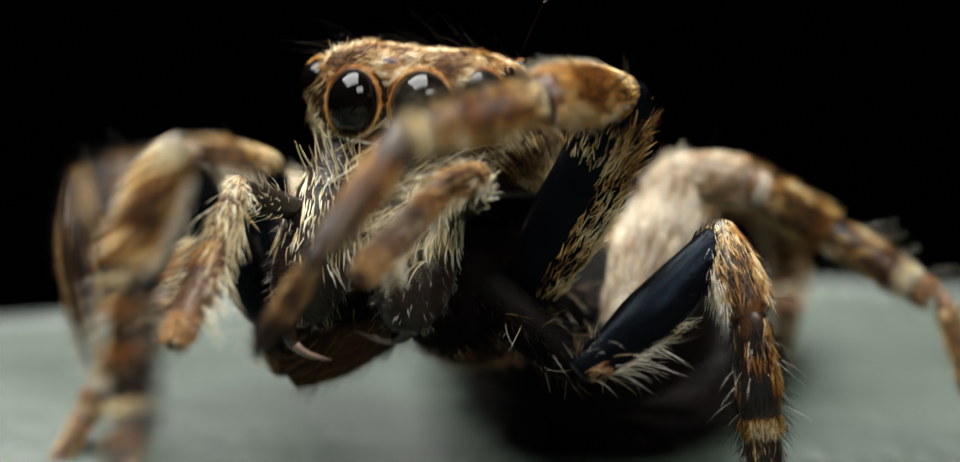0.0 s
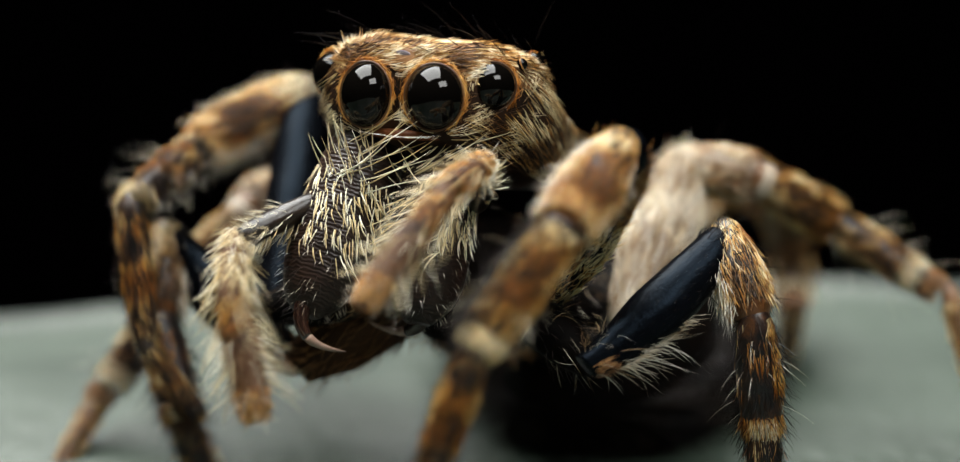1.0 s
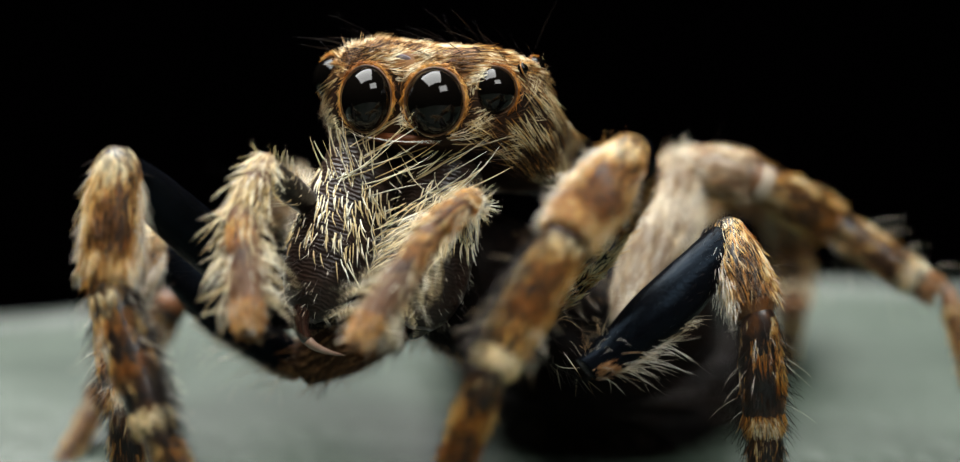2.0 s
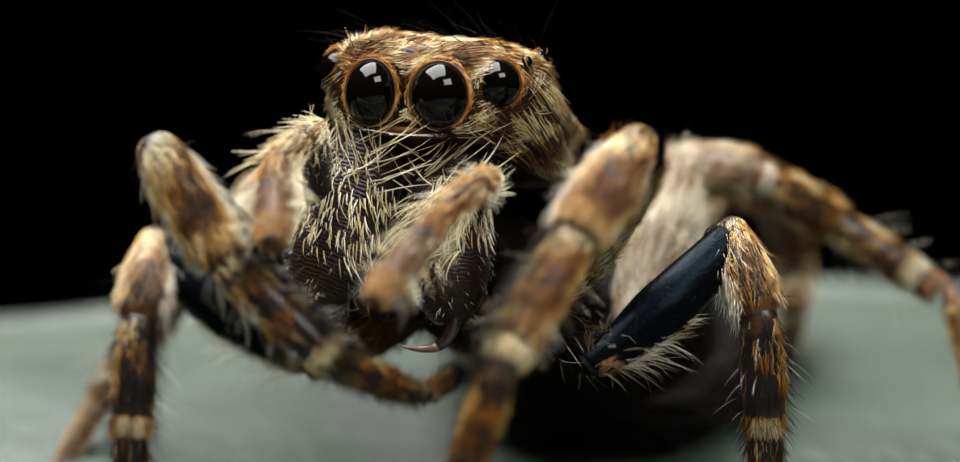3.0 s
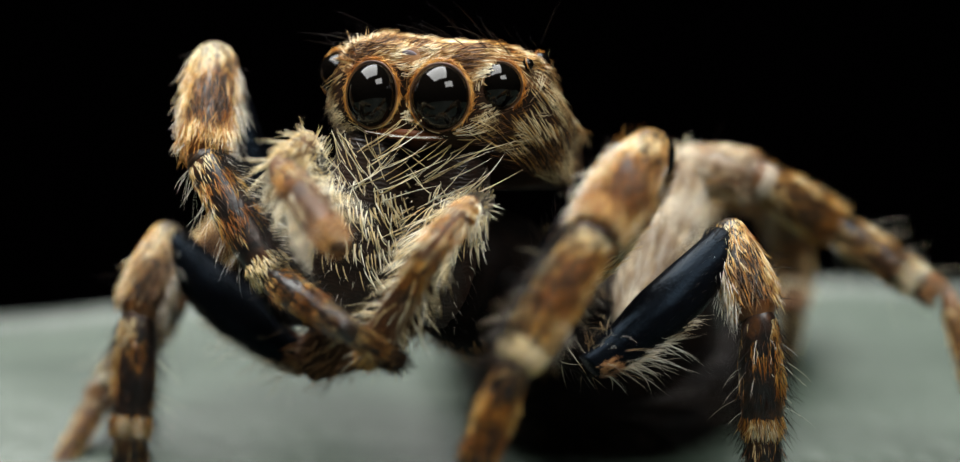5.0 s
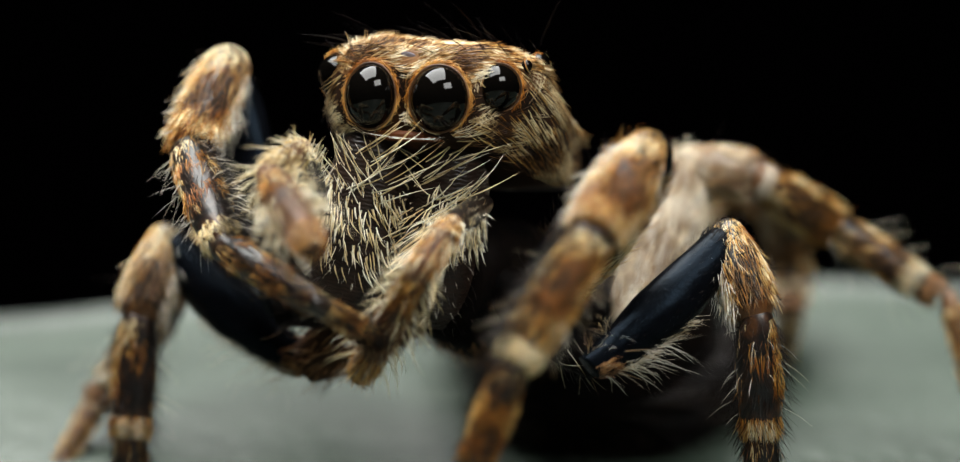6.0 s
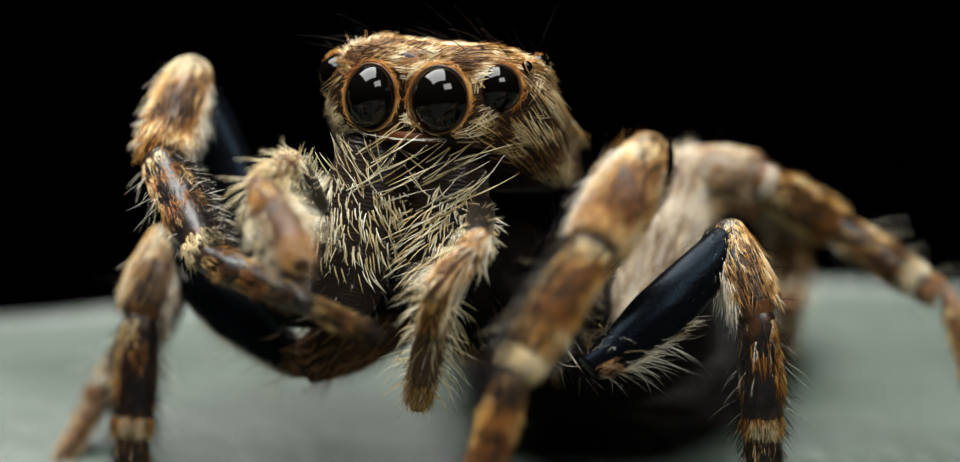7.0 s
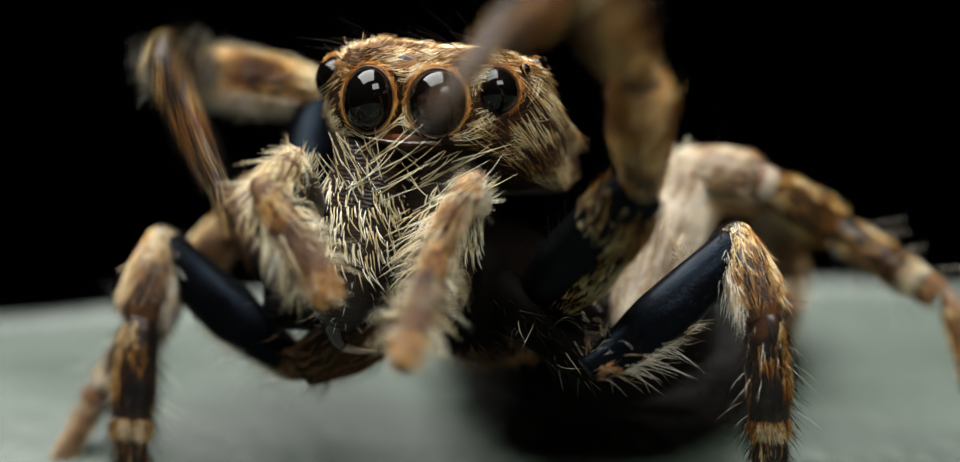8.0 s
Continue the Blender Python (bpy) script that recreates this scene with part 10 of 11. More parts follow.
    keyed(palp_r["tibia"], [(0, -2.385, -0.285, 3.901, -160.3, -26.0, -161.4), (0.033, -2.385, -0.285, 3.901, -160.3, -26.0, -161.4), (0.1, -1.825, 0.032, 4.610, -104.0, -55.4, 139.4), (0.2, -2.449, -0.171, 3.961, -140.2, -38.7, -171.0), (0.3, -2.331, -0.237, 4.091, -135.9, -43.9, -179.1), (0.4, -2.219, -0.238, 4.224, -132.0, -48.6, 171.5), (0.5, -2.299, -0.189, 4.170, -152.9, -38.1, -172.1), (0.6, -2.449, -0.155, 3.752, -173.5, -17.6, -159.8), (0.7, -2.422, -0.146, 3.885, -175.1, -26.3, -166.0), (0.8, -2.378, -0.118, 4.021, -171.9, -36.2, -172.7), (0.9, -2.454, -0.078, 3.710, -160.8, -27.9, -163.3), (1, -2.394, 0.016, 3.392, -149.6, -22.7, -154.4), (1.1, -1.815, -0.389, 4.258, -169.9, -49.9, 174.3), (1.2, -2.459, 0.156, 3.422, -127.2, -34.8, -161.4), (1.3, -2.178, -0.216, 4.200, -177.4, -38.0, -174.9), (1.4, -2.327, -0.224, 3.901, -150.9, -24.2, -156.3), (1.467, -2.208, -0.317, 3.946, -164.9, -21.7, -159.5), (1.5, -2.163, -0.340, 3.960, -169.6, -21.4, -160.9), (1.6, -2.200, -0.316, 3.958, -166.5, -19.9, -158.8), (1.7, -2.236, -0.291, 3.960, -161.9, -19.4, -156.6), (1.9, -2.176, -0.304, 4.053, -157.3, -26.1, -160.5), (2.1, -2.029, -0.316, 4.207, -152.6, -36.3, -169.8), (2.3, -1.877, -0.314, 4.319, -147.0, -44.2, -179.8), (2.5, -1.732, -0.330, 4.359, -144.1, -49.4, 171.9), (2.7, -1.601, -0.336, 4.374, -143.0, -53.2, 165.0), (2.8, -1.578, -0.324, 4.390, -142.9, -53.8, 163.8), (2.9, -1.588, -0.284, 4.438, -141.8, -51.4, 167.9), (3, -1.609, -0.233, 4.487, -139.0, -48.1, 173.4), (3.167, -1.645, -0.204, 4.504, -133.9, -45.9, 177.2), (3.333, -1.682, -0.213, 4.485, -128.9, -45.0, 178.8), (3.5, -1.699, -0.223, 4.469, -124.7, -44.4, 180.0), (3.667, -1.697, -0.233, 4.461, -122.0, -44.0, -179.0), (3.833, -1.693, -0.258, 4.440, -120.5, -43.8, -178.7), (4, -1.686, -0.288, 4.412, -119.8, -43.9, -178.9), (4.167, -1.678, -0.317, 4.382, -119.6, -44.1, -179.3), (4.333, -1.670, -0.338, 4.358, -119.7, -44.3, -179.8), (4.5, -1.667, -0.346, 4.348, -119.8, -44.4, 180.0), (4.667, -1.669, -0.345, 4.349, -120.5, -44.4, 179.9), (4.833, -1.676, -0.343, 4.350, -122.1, -44.5, 179.6), (5, -1.685, -0.340, 4.350, -123.7, -44.7, 179.2), (5.167, -1.695, -0.338, 4.349, -124.9, -45.0, 178.6), (5.333, -1.705, -0.339, 4.344, -125.2, -45.4, 177.8), (5.5, -1.718, -0.344, 4.332, -125.4, -45.7, 177.1), (5.667, -1.731, -0.352, 4.318, -125.6, -46.0, 176.5), (5.833, -1.745, -0.360, 4.302, -125.7, -46.1, 176.1), (6, -1.756, -0.367, 4.288, -125.7, -46.2, 175.9), (6.167, -1.765, -0.372, 4.280, -125.7, -46.2, 175.9), (6.333, -1.773, -0.378, 4.272, -125.7, -46.2, 175.9), (6.5, -1.785, -0.385, 4.258, -125.6, -46.2, 175.9), (6.667, -1.803, -0.395, 4.233, -125.6, -46.2, 175.9), (6.833, -1.824, -0.406, 4.199, -125.6, -46.2, 175.9), (7, -1.844, -0.414, 4.169, -125.5, -46.2, 175.9), (7.167, -1.869, -0.417, 4.143, -125.5, -46.2, 175.9), (7.333, -1.893, -0.418, 4.121, -125.5, -46.2, 175.9), (7.5, -1.904, -0.418, 4.109, -125.5, -46.2, 175.9), (7.6, -1.884, -0.415, 4.129, -124.9, -46.3, 175.6), (7.7, -1.843, -0.406, 4.171, -124.4, -46.5, 175.3), (7.8, -1.815, -0.397, 4.199, -125.6, -46.2, 175.9), (7.9, -1.812, -0.395, 4.201, -129.5, -45.3, 178.1), (8, -1.815, -0.394, 4.199, -134.2, -44.1, -179.4)])
    keyed(palp_r["tarsus"], [(0, -2.556, -0.556, 3.393, -139.1, 3.3, 148.9), (0.033, -2.556, -0.556, 3.393, -139.1, 3.3, 148.9), (0.1, -2.294, -0.333, 4.528, -116.4, -5.6, 126.8), (0.2, -2.674, -0.595, 3.601, -142.1, 9.7, 154.9), (0.3, -2.624, -0.659, 3.780, -136.3, 1.8, 146.3), (0.4, -2.583, -0.634, 3.958, -130.4, -6.6, 136.5), (0.5, -2.588, -0.505, 3.750, -148.6, -4.8, 148.8), (0.6, -2.595, -0.280, 3.183, -165.8, 2.7, 160.8), (0.7, -2.666, -0.259, 3.349, -158.8, -4.6, 154.2), (0.8, -2.716, -0.247, 3.542, -150.2, -10.4, 146.7), (0.9, -2.652, -0.343, 3.210, -164.9, -0.7, 158.9), (1, -2.443, -0.344, 2.915, -176.7, 12.9, 168.7), (1.1, -2.275, -0.448, 3.878, -171.9, -5.6, 160.0), (1.2, -2.503, -0.363, 3.124, -176.8, 27.1, 174.5), (1.3, -2.543, -0.276, 3.728, -170.1, 19.4, 169.7), (1.4, -2.407, -0.577, 3.423, -148.9, 16.0, 161.9), (1.467, -2.354, -0.538, 3.407, -152.5, 13.2, 161.3), (1.5, -2.331, -0.512, 3.411, -154.8, 12.2, 161.5), (1.6, -2.335, -0.519, 3.409, -157.1, 10.4, 161.3), (1.7, -2.336, -0.537, 3.423, -157.2, 10.0, 161.1), (1.9, -2.328, -0.603, 3.555, -155.2, 11.8, 161.4), (2.1, -2.290, -0.644, 3.778, -150.6, 15.8, 162.4), (2.3, -2.226, -0.643, 3.958, -145.9, 19.6, 163.6), (2.5, -2.146, -0.627, 4.043, -141.6, 22.9, 165.0), (2.7, -2.066, -0.584, 4.087, -137.1, 25.9, 166.6), (2.8, -2.049, -0.564, 4.108, -135.0, 27.0, 167.2), (2.9, -2.027, -0.569, 4.144, -132.3, 24.7, 164.3), (3, -1.989, -0.585, 4.185, -129.7, 22.5, 161.2), (3.167, -1.965, -0.621, 4.215, -128.4, 25.7, 164.3), (3.333, -1.958, -0.674, 4.219, -128.2, 31.0, 170.2), (3.5, -1.938, -0.717, 4.225, -128.4, 35.2, 175.3), (3.667, -1.909, -0.746, 4.232, -129.5, 37.2, 177.9), (3.833, -1.892, -0.779, 4.221, -131.6, 38.3, 179.4), (4, -1.883, -0.813, 4.197, -134.3, 38.8, -179.9), (4.167, -1.879, -0.841, 4.169, -137.0, 39.0, -179.8), (4.333, -1.876, -0.860, 4.145, -139.1, 38.9, -179.9), (4.5, -1.875, -0.867, 4.135, -140.0, 38.8, -180.0), (4.667, -1.883, -0.862, 4.131, -139.5, 38.6, 179.8), (4.833, -1.903, -0.850, 4.123, -138.5, 38.1, 179.2), (5, -1.927, -0.836, 4.113, -137.2, 37.5, 178.6), (5.167, -1.950, -0.825, 4.106, -136.1, 37.0, 177.9), (5.333, -1.970, -0.820, 4.101, -135.2, 36.5, 177.4), (5.5, -1.991, -0.820, 4.090, -134.5, 36.1, 176.8), (5.667, -2.011, -0.824, 4.075, -133.8, 35.6, 176.3), (5.833, -2.029, -0.829, 4.059, -133.1, 35.4, 176.0), (6, -2.042, -0.835, 4.046, -132.5, 35.4, 175.9), (6.167, -2.051, -0.841, 4.038, -131.8, 35.6, 176.2), (6.333, -2.060, -0.846, 4.030, -131.1, 35.9, 176.5), (6.5, -2.072, -0.854, 4.016, -130.7, 36.0, 176.6), (6.667, -2.089, -0.864, 3.991, -131.3, 35.8, 176.3), (6.833, -2.110, -0.875, 3.958, -132.6, 35.1, 175.6), (7, -2.130, -0.883, 3.927, -133.9, 34.4, 174.9), (7.167, -2.154, -0.887, 3.902, -135.1, 33.6, 174.1), (7.333, -2.178, -0.888, 3.880, -136.2, 32.7, 173.3), (7.5, -2.189, -0.888, 3.868, -136.6, 32.0, 172.6), (7.6, -2.169, -0.887, 3.892, -135.9, 31.6, 172.1), (7.7, -2.129, -0.879, 3.937, -134.7, 31.3, 171.6), (7.8, -2.101, -0.865, 3.957, -134.1, 31.1, 171.3), (7.9, -2.099, -0.848, 3.933, -146.8, 31.1, 173.1), (8, -2.102, -0.827, 3.898, -168.3, 32.4, 176.2)])
    keyed(palp_l["femur"], [(0, -0.154, 0.350, 3.699, 71.2, 1.3, 6.9), (0.1, -0.133, 0.350, 3.771, 71.3, 1.2, 6.1), (0.2, -0.114, 0.350, 3.765, 71.4, 1.0, 5.2), (0.3, -0.108, 0.350, 3.759, 71.5, 0.9, 4.3), (0.4, -0.100, 0.350, 3.752, 71.6, 0.7, 3.3), (0.5, -0.090, 0.350, 3.744, 71.7, 0.6, 2.5), (0.6, -0.077, 0.350, 3.731, 71.8, 0.5, 1.9), (0.7, -0.062, 0.350, 3.718, 71.8, 0.4, 1.4), (0.8, -0.048, 0.350, 3.711, 71.9, 0.4, 1.2), (0.9, -0.036, 0.350, 3.753, 70.4, 0.6, 2.3), (1, -0.027, 0.350, 3.780, 69.0, 0.8, 3.3), (1.1, -0.021, 0.350, 3.772, 69.6, 0.5, 1.5), (1.2, -0.019, 0.350, 3.756, 71.0, 0.2, -0.3), (1.3, -0.018, 0.350, 3.747, 73.8, 0.3, 0.9), (1.4, -0.024, 0.350, 3.747, 77.4, 0.5, 3.2), (1.467, -0.034, 0.350, 3.689, 79.5, 0.5, 4.3), (1.5, -0.036, 0.350, 3.669, 80.3, 0.4, 4.4), (1.6, -0.036, 0.350, 3.678, 81.8, 0.2, 2.3), (1.7, -0.036, 0.350, 3.693, 82.9, 0.0, -0.9), (1.9, -0.029, 0.350, 3.718, 85.2, -0.1, -3.6), (2.1, -0.013, 0.350, 3.744, 87.2, -0.0, -4.2), (2.3, 0.000, 0.350, 3.765, 89.2, 0.0, -4.4), (2.5, 0.005, 0.350, 3.780, 91.6, 0.1, -4.9), (2.7, 0.009, 0.350, 3.791, 93.6, 0.1, -5.0), (2.8, 0.012, 0.350, 3.795, 94.0, 0.2, -5.1), (2.9, 0.017, 0.350, 3.799, 86.2, 0.0, -0.9), (3, 0.021, 0.350, 3.801, 78.5, 0.4, 3.3), (3.167, 0.026, 0.350, 3.797, 89.9, 0.0, -7.1), (3.333, 0.029, 0.350, 3.788, 101.8, 1.4, -14.0), (3.5, 0.030, 0.350, 3.783, 108.9, 2.6, -16.4), (3.667, 0.030, 0.350, 3.783, 104.5, 1.2, -10.4), (3.833, 0.030, 0.350, 3.783, 102.7, 1.2, -11.2), (4, 0.030, 0.350, 3.783, 100.4, 1.2, -13.1), (4.167, 0.032, 0.350, 3.783, 89.3, -0.0, -0.8), (4.333, 0.035, 0.350, 3.783, 89.1, 0.0, 0.1), (4.5, 0.036, 0.350, 3.783, 90.8, 0.0, -1.3), (4.667, 0.036, 0.350, 3.783, 93.8, 0.2, -5.6), (4.833, 0.034, 0.350, 3.781, 93.9, 0.3, -8.0), (5, 0.032, 0.350, 3.780, 93.5, 0.3, -8.6), (5.167, 0.030, 0.350, 3.778, 93.1, 0.3, -9.0), (5.333, 0.029, 0.350, 3.775, 92.5, 0.3, -10.2), (5.5, 0.026, 0.350, 3.772, 91.8, 0.2, -11.6), (5.667, 0.024, 0.350, 3.769, 91.1, 0.2, -13.1), (5.833, 0.022, 0.350, 3.766, 91.5, 0.3, -15.0), (6, 0.021, 0.350, 3.765, 102.6, 1.8, -16.8), (6.167, 0.021, 0.350, 3.767, 108.5, 2.4, -15.4), (6.333, 0.021, 0.350, 3.770, 111.4, 2.2, -12.4), (6.5, 0.021, 0.350, 3.771, 112.2, 1.7, -9.4), (6.667, 0.021, 0.350, 3.768, 112.4, 1.2, -7.0), (6.833, 0.021, 0.350, 3.762, 112.0, 0.7, -4.5), (7, 0.021, 0.350, 3.756, 109.7, 0.2, -2.5), (7.167, 0.021, 0.350, 3.753, 103.5, -0.1, -0.6), (7.333, 0.021, 0.350, 3.751, 96.8, -0.1, 0.6), (7.5, 0.021, 0.350, 3.747, 95.6, 0.0, -1.6), (7.6, 0.020, 0.350, 3.744, 95.1, 0.1, -3.9), (7.7, 0.016, 0.350, 3.740, 91.1, 0.0, -2.1), (7.8, 0.010, 0.350, 3.737, 82.0, 0.2, 1.3), (7.9, 0.005, 0.350, 3.733, 85.0, -0.4, -12.7), (8, 0.000, 0.350, 3.729, 78.4, -0.2, -3.8)])
    keyed(palp_l["tibia"], [(0, -0.024, -0.664, 4.047, -114.6, -52.8, 162.3), (0.1, -0.017, -0.666, 4.118, -116.3, -52.5, 163.3), (0.2, -0.016, -0.669, 4.110, -118.0, -52.3, 164.2), (0.3, -0.027, -0.671, 4.102, -119.6, -52.1, 165.0), (0.4, -0.036, -0.673, 4.094, -121.2, -51.8, 165.9), (0.5, -0.042, -0.674, 4.084, -122.9, -51.5, 166.8), (0.6, -0.041, -0.675, 4.069, -124.7, -51.2, 167.7), (0.7, -0.035, -0.676, 4.054, -126.6, -50.8, 168.7), (0.8, -0.024, -0.676, 4.047, -128.7, -50.3, 169.8), (0.9, 0.007, -0.667, 4.115, -131.6, -49.6, 171.3), (1, 0.036, -0.657, 4.166, -133.4, -49.1, 172.2), (1.1, 0.007, -0.662, 4.149, -131.8, -48.7, 172.6), (1.2, -0.024, -0.671, 4.107, -130.2, -48.3, 172.9), (1.3, -0.000, -0.687, 4.049, -131.8, -47.9, 173.6), (1.4, 0.037, -0.702, 3.983, -134.8, -47.3, 174.7), (1.467, 0.047, -0.709, 3.886, -136.5, -47.1, 175.1), (1.5, 0.048, -0.711, 3.851, -136.9, -47.2, 175.1), (1.6, 0.007, -0.718, 3.833, -137.6, -47.8, 174.4), (1.7, -0.054, -0.721, 3.827, -138.0, -48.2, 174.0), (1.9, -0.096, -0.724, 3.809, -137.9, -48.1, 174.1), (2.1, -0.092, -0.726, 3.796, -137.7, -47.9, 174.2), (2.3, -0.083, -0.727, 3.779, -137.5, -47.8, 174.3), (2.5, -0.087, -0.726, 3.749, -138.5, -47.9, 174.3), (2.7, -0.086, -0.724, 3.722, -139.3, -48.4, 173.8), (2.8, -0.083, -0.723, 3.720, -138.8, -48.9, 173.2), (2.9, -0.000, -0.728, 3.871, -135.9, -49.5, 172.1), (3, 0.083, -0.706, 4.017, -133.6, -49.5, 171.8), (3.167, -0.107, -0.722, 3.798, -142.1, -43.7, 179.2), (3.333, -0.232, -0.675, 3.568, -149.1, -39.0, -176.6), (3.5, -0.274, -0.626, 3.435, -152.7, -36.9, -175.1), (3.667, -0.164, -0.678, 3.514, -148.4, -42.3, -179.4), (3.833, -0.179, -0.683, 3.546, -146.5, -42.0, -179.2), (4, -0.214, -0.684, 3.589, -145.5, -41.0, -178.1), (4.167, 0.017, -0.730, 3.796, -150.7, -42.6, -179.7), (4.333, 0.037, -0.730, 3.799, -148.3, -42.8, -179.9), (4.5, 0.012, -0.730, 3.768, -144.2, -42.9, 180.0), (4.667, -0.069, -0.723, 3.712, -147.5, -42.8, -179.8), (4.833, -0.117, -0.717, 3.709, -148.3, -42.3, -179.4), (5, -0.129, -0.716, 3.713, -148.2, -41.8, -179.0), (5.167, -0.139, -0.715, 3.719, -148.3, -41.2, -178.4), (5.333, -0.163, -0.712, 3.727, -149.5, -39.7, -177.2), (5.5, -0.190, -0.708, 3.739, -151.8, -37.4, -175.5), (5.667, -0.221, -0.702, 3.748, -153.8, -35.3, -174.1), (5.833, -0.258, -0.693, 3.737, -154.1, -34.9, -173.8), (6, -0.292, -0.657, 3.530, -148.8, -38.3, -175.9), (6.167, -0.264, -0.633, 3.424, -151.4, -38.7, -176.4), (6.333, -0.209, -0.629, 3.376, -156.7, -38.5, -176.7), (6.5, -0.155, -0.634, 3.363, -161.4, -38.5, -177.0), (6.667, -0.109, -0.640, 3.356, -164.6, -39.3, -177.7), (6.833, -0.062, -0.648, 3.358, -167.2, -40.2, -178.4), (7, -0.024, -0.666, 3.393, -168.2, -40.7, -178.7), (7.167, 0.010, -0.700, 3.501, -160.9, -40.1, -178.1), (7.333, 0.033, -0.722, 3.623, -150.3, -38.9, -176.6), (7.5, -0.008, -0.724, 3.642, -150.1, -36.3, -174.5), (7.6, -0.054, -0.723, 3.649, -151.5, -34.8, -173.4), (7.7, -0.024, -0.729, 3.720, -150.9, -37.6, -175.5), (7.8, 0.036, -0.719, 3.886, -142.1, -43.2, 179.7), (7.9, -0.232, -0.699, 3.827, -142.6, -38.2, -175.4), (8, -0.071, -0.706, 3.946, -166.8, -32.4, -173.9)])
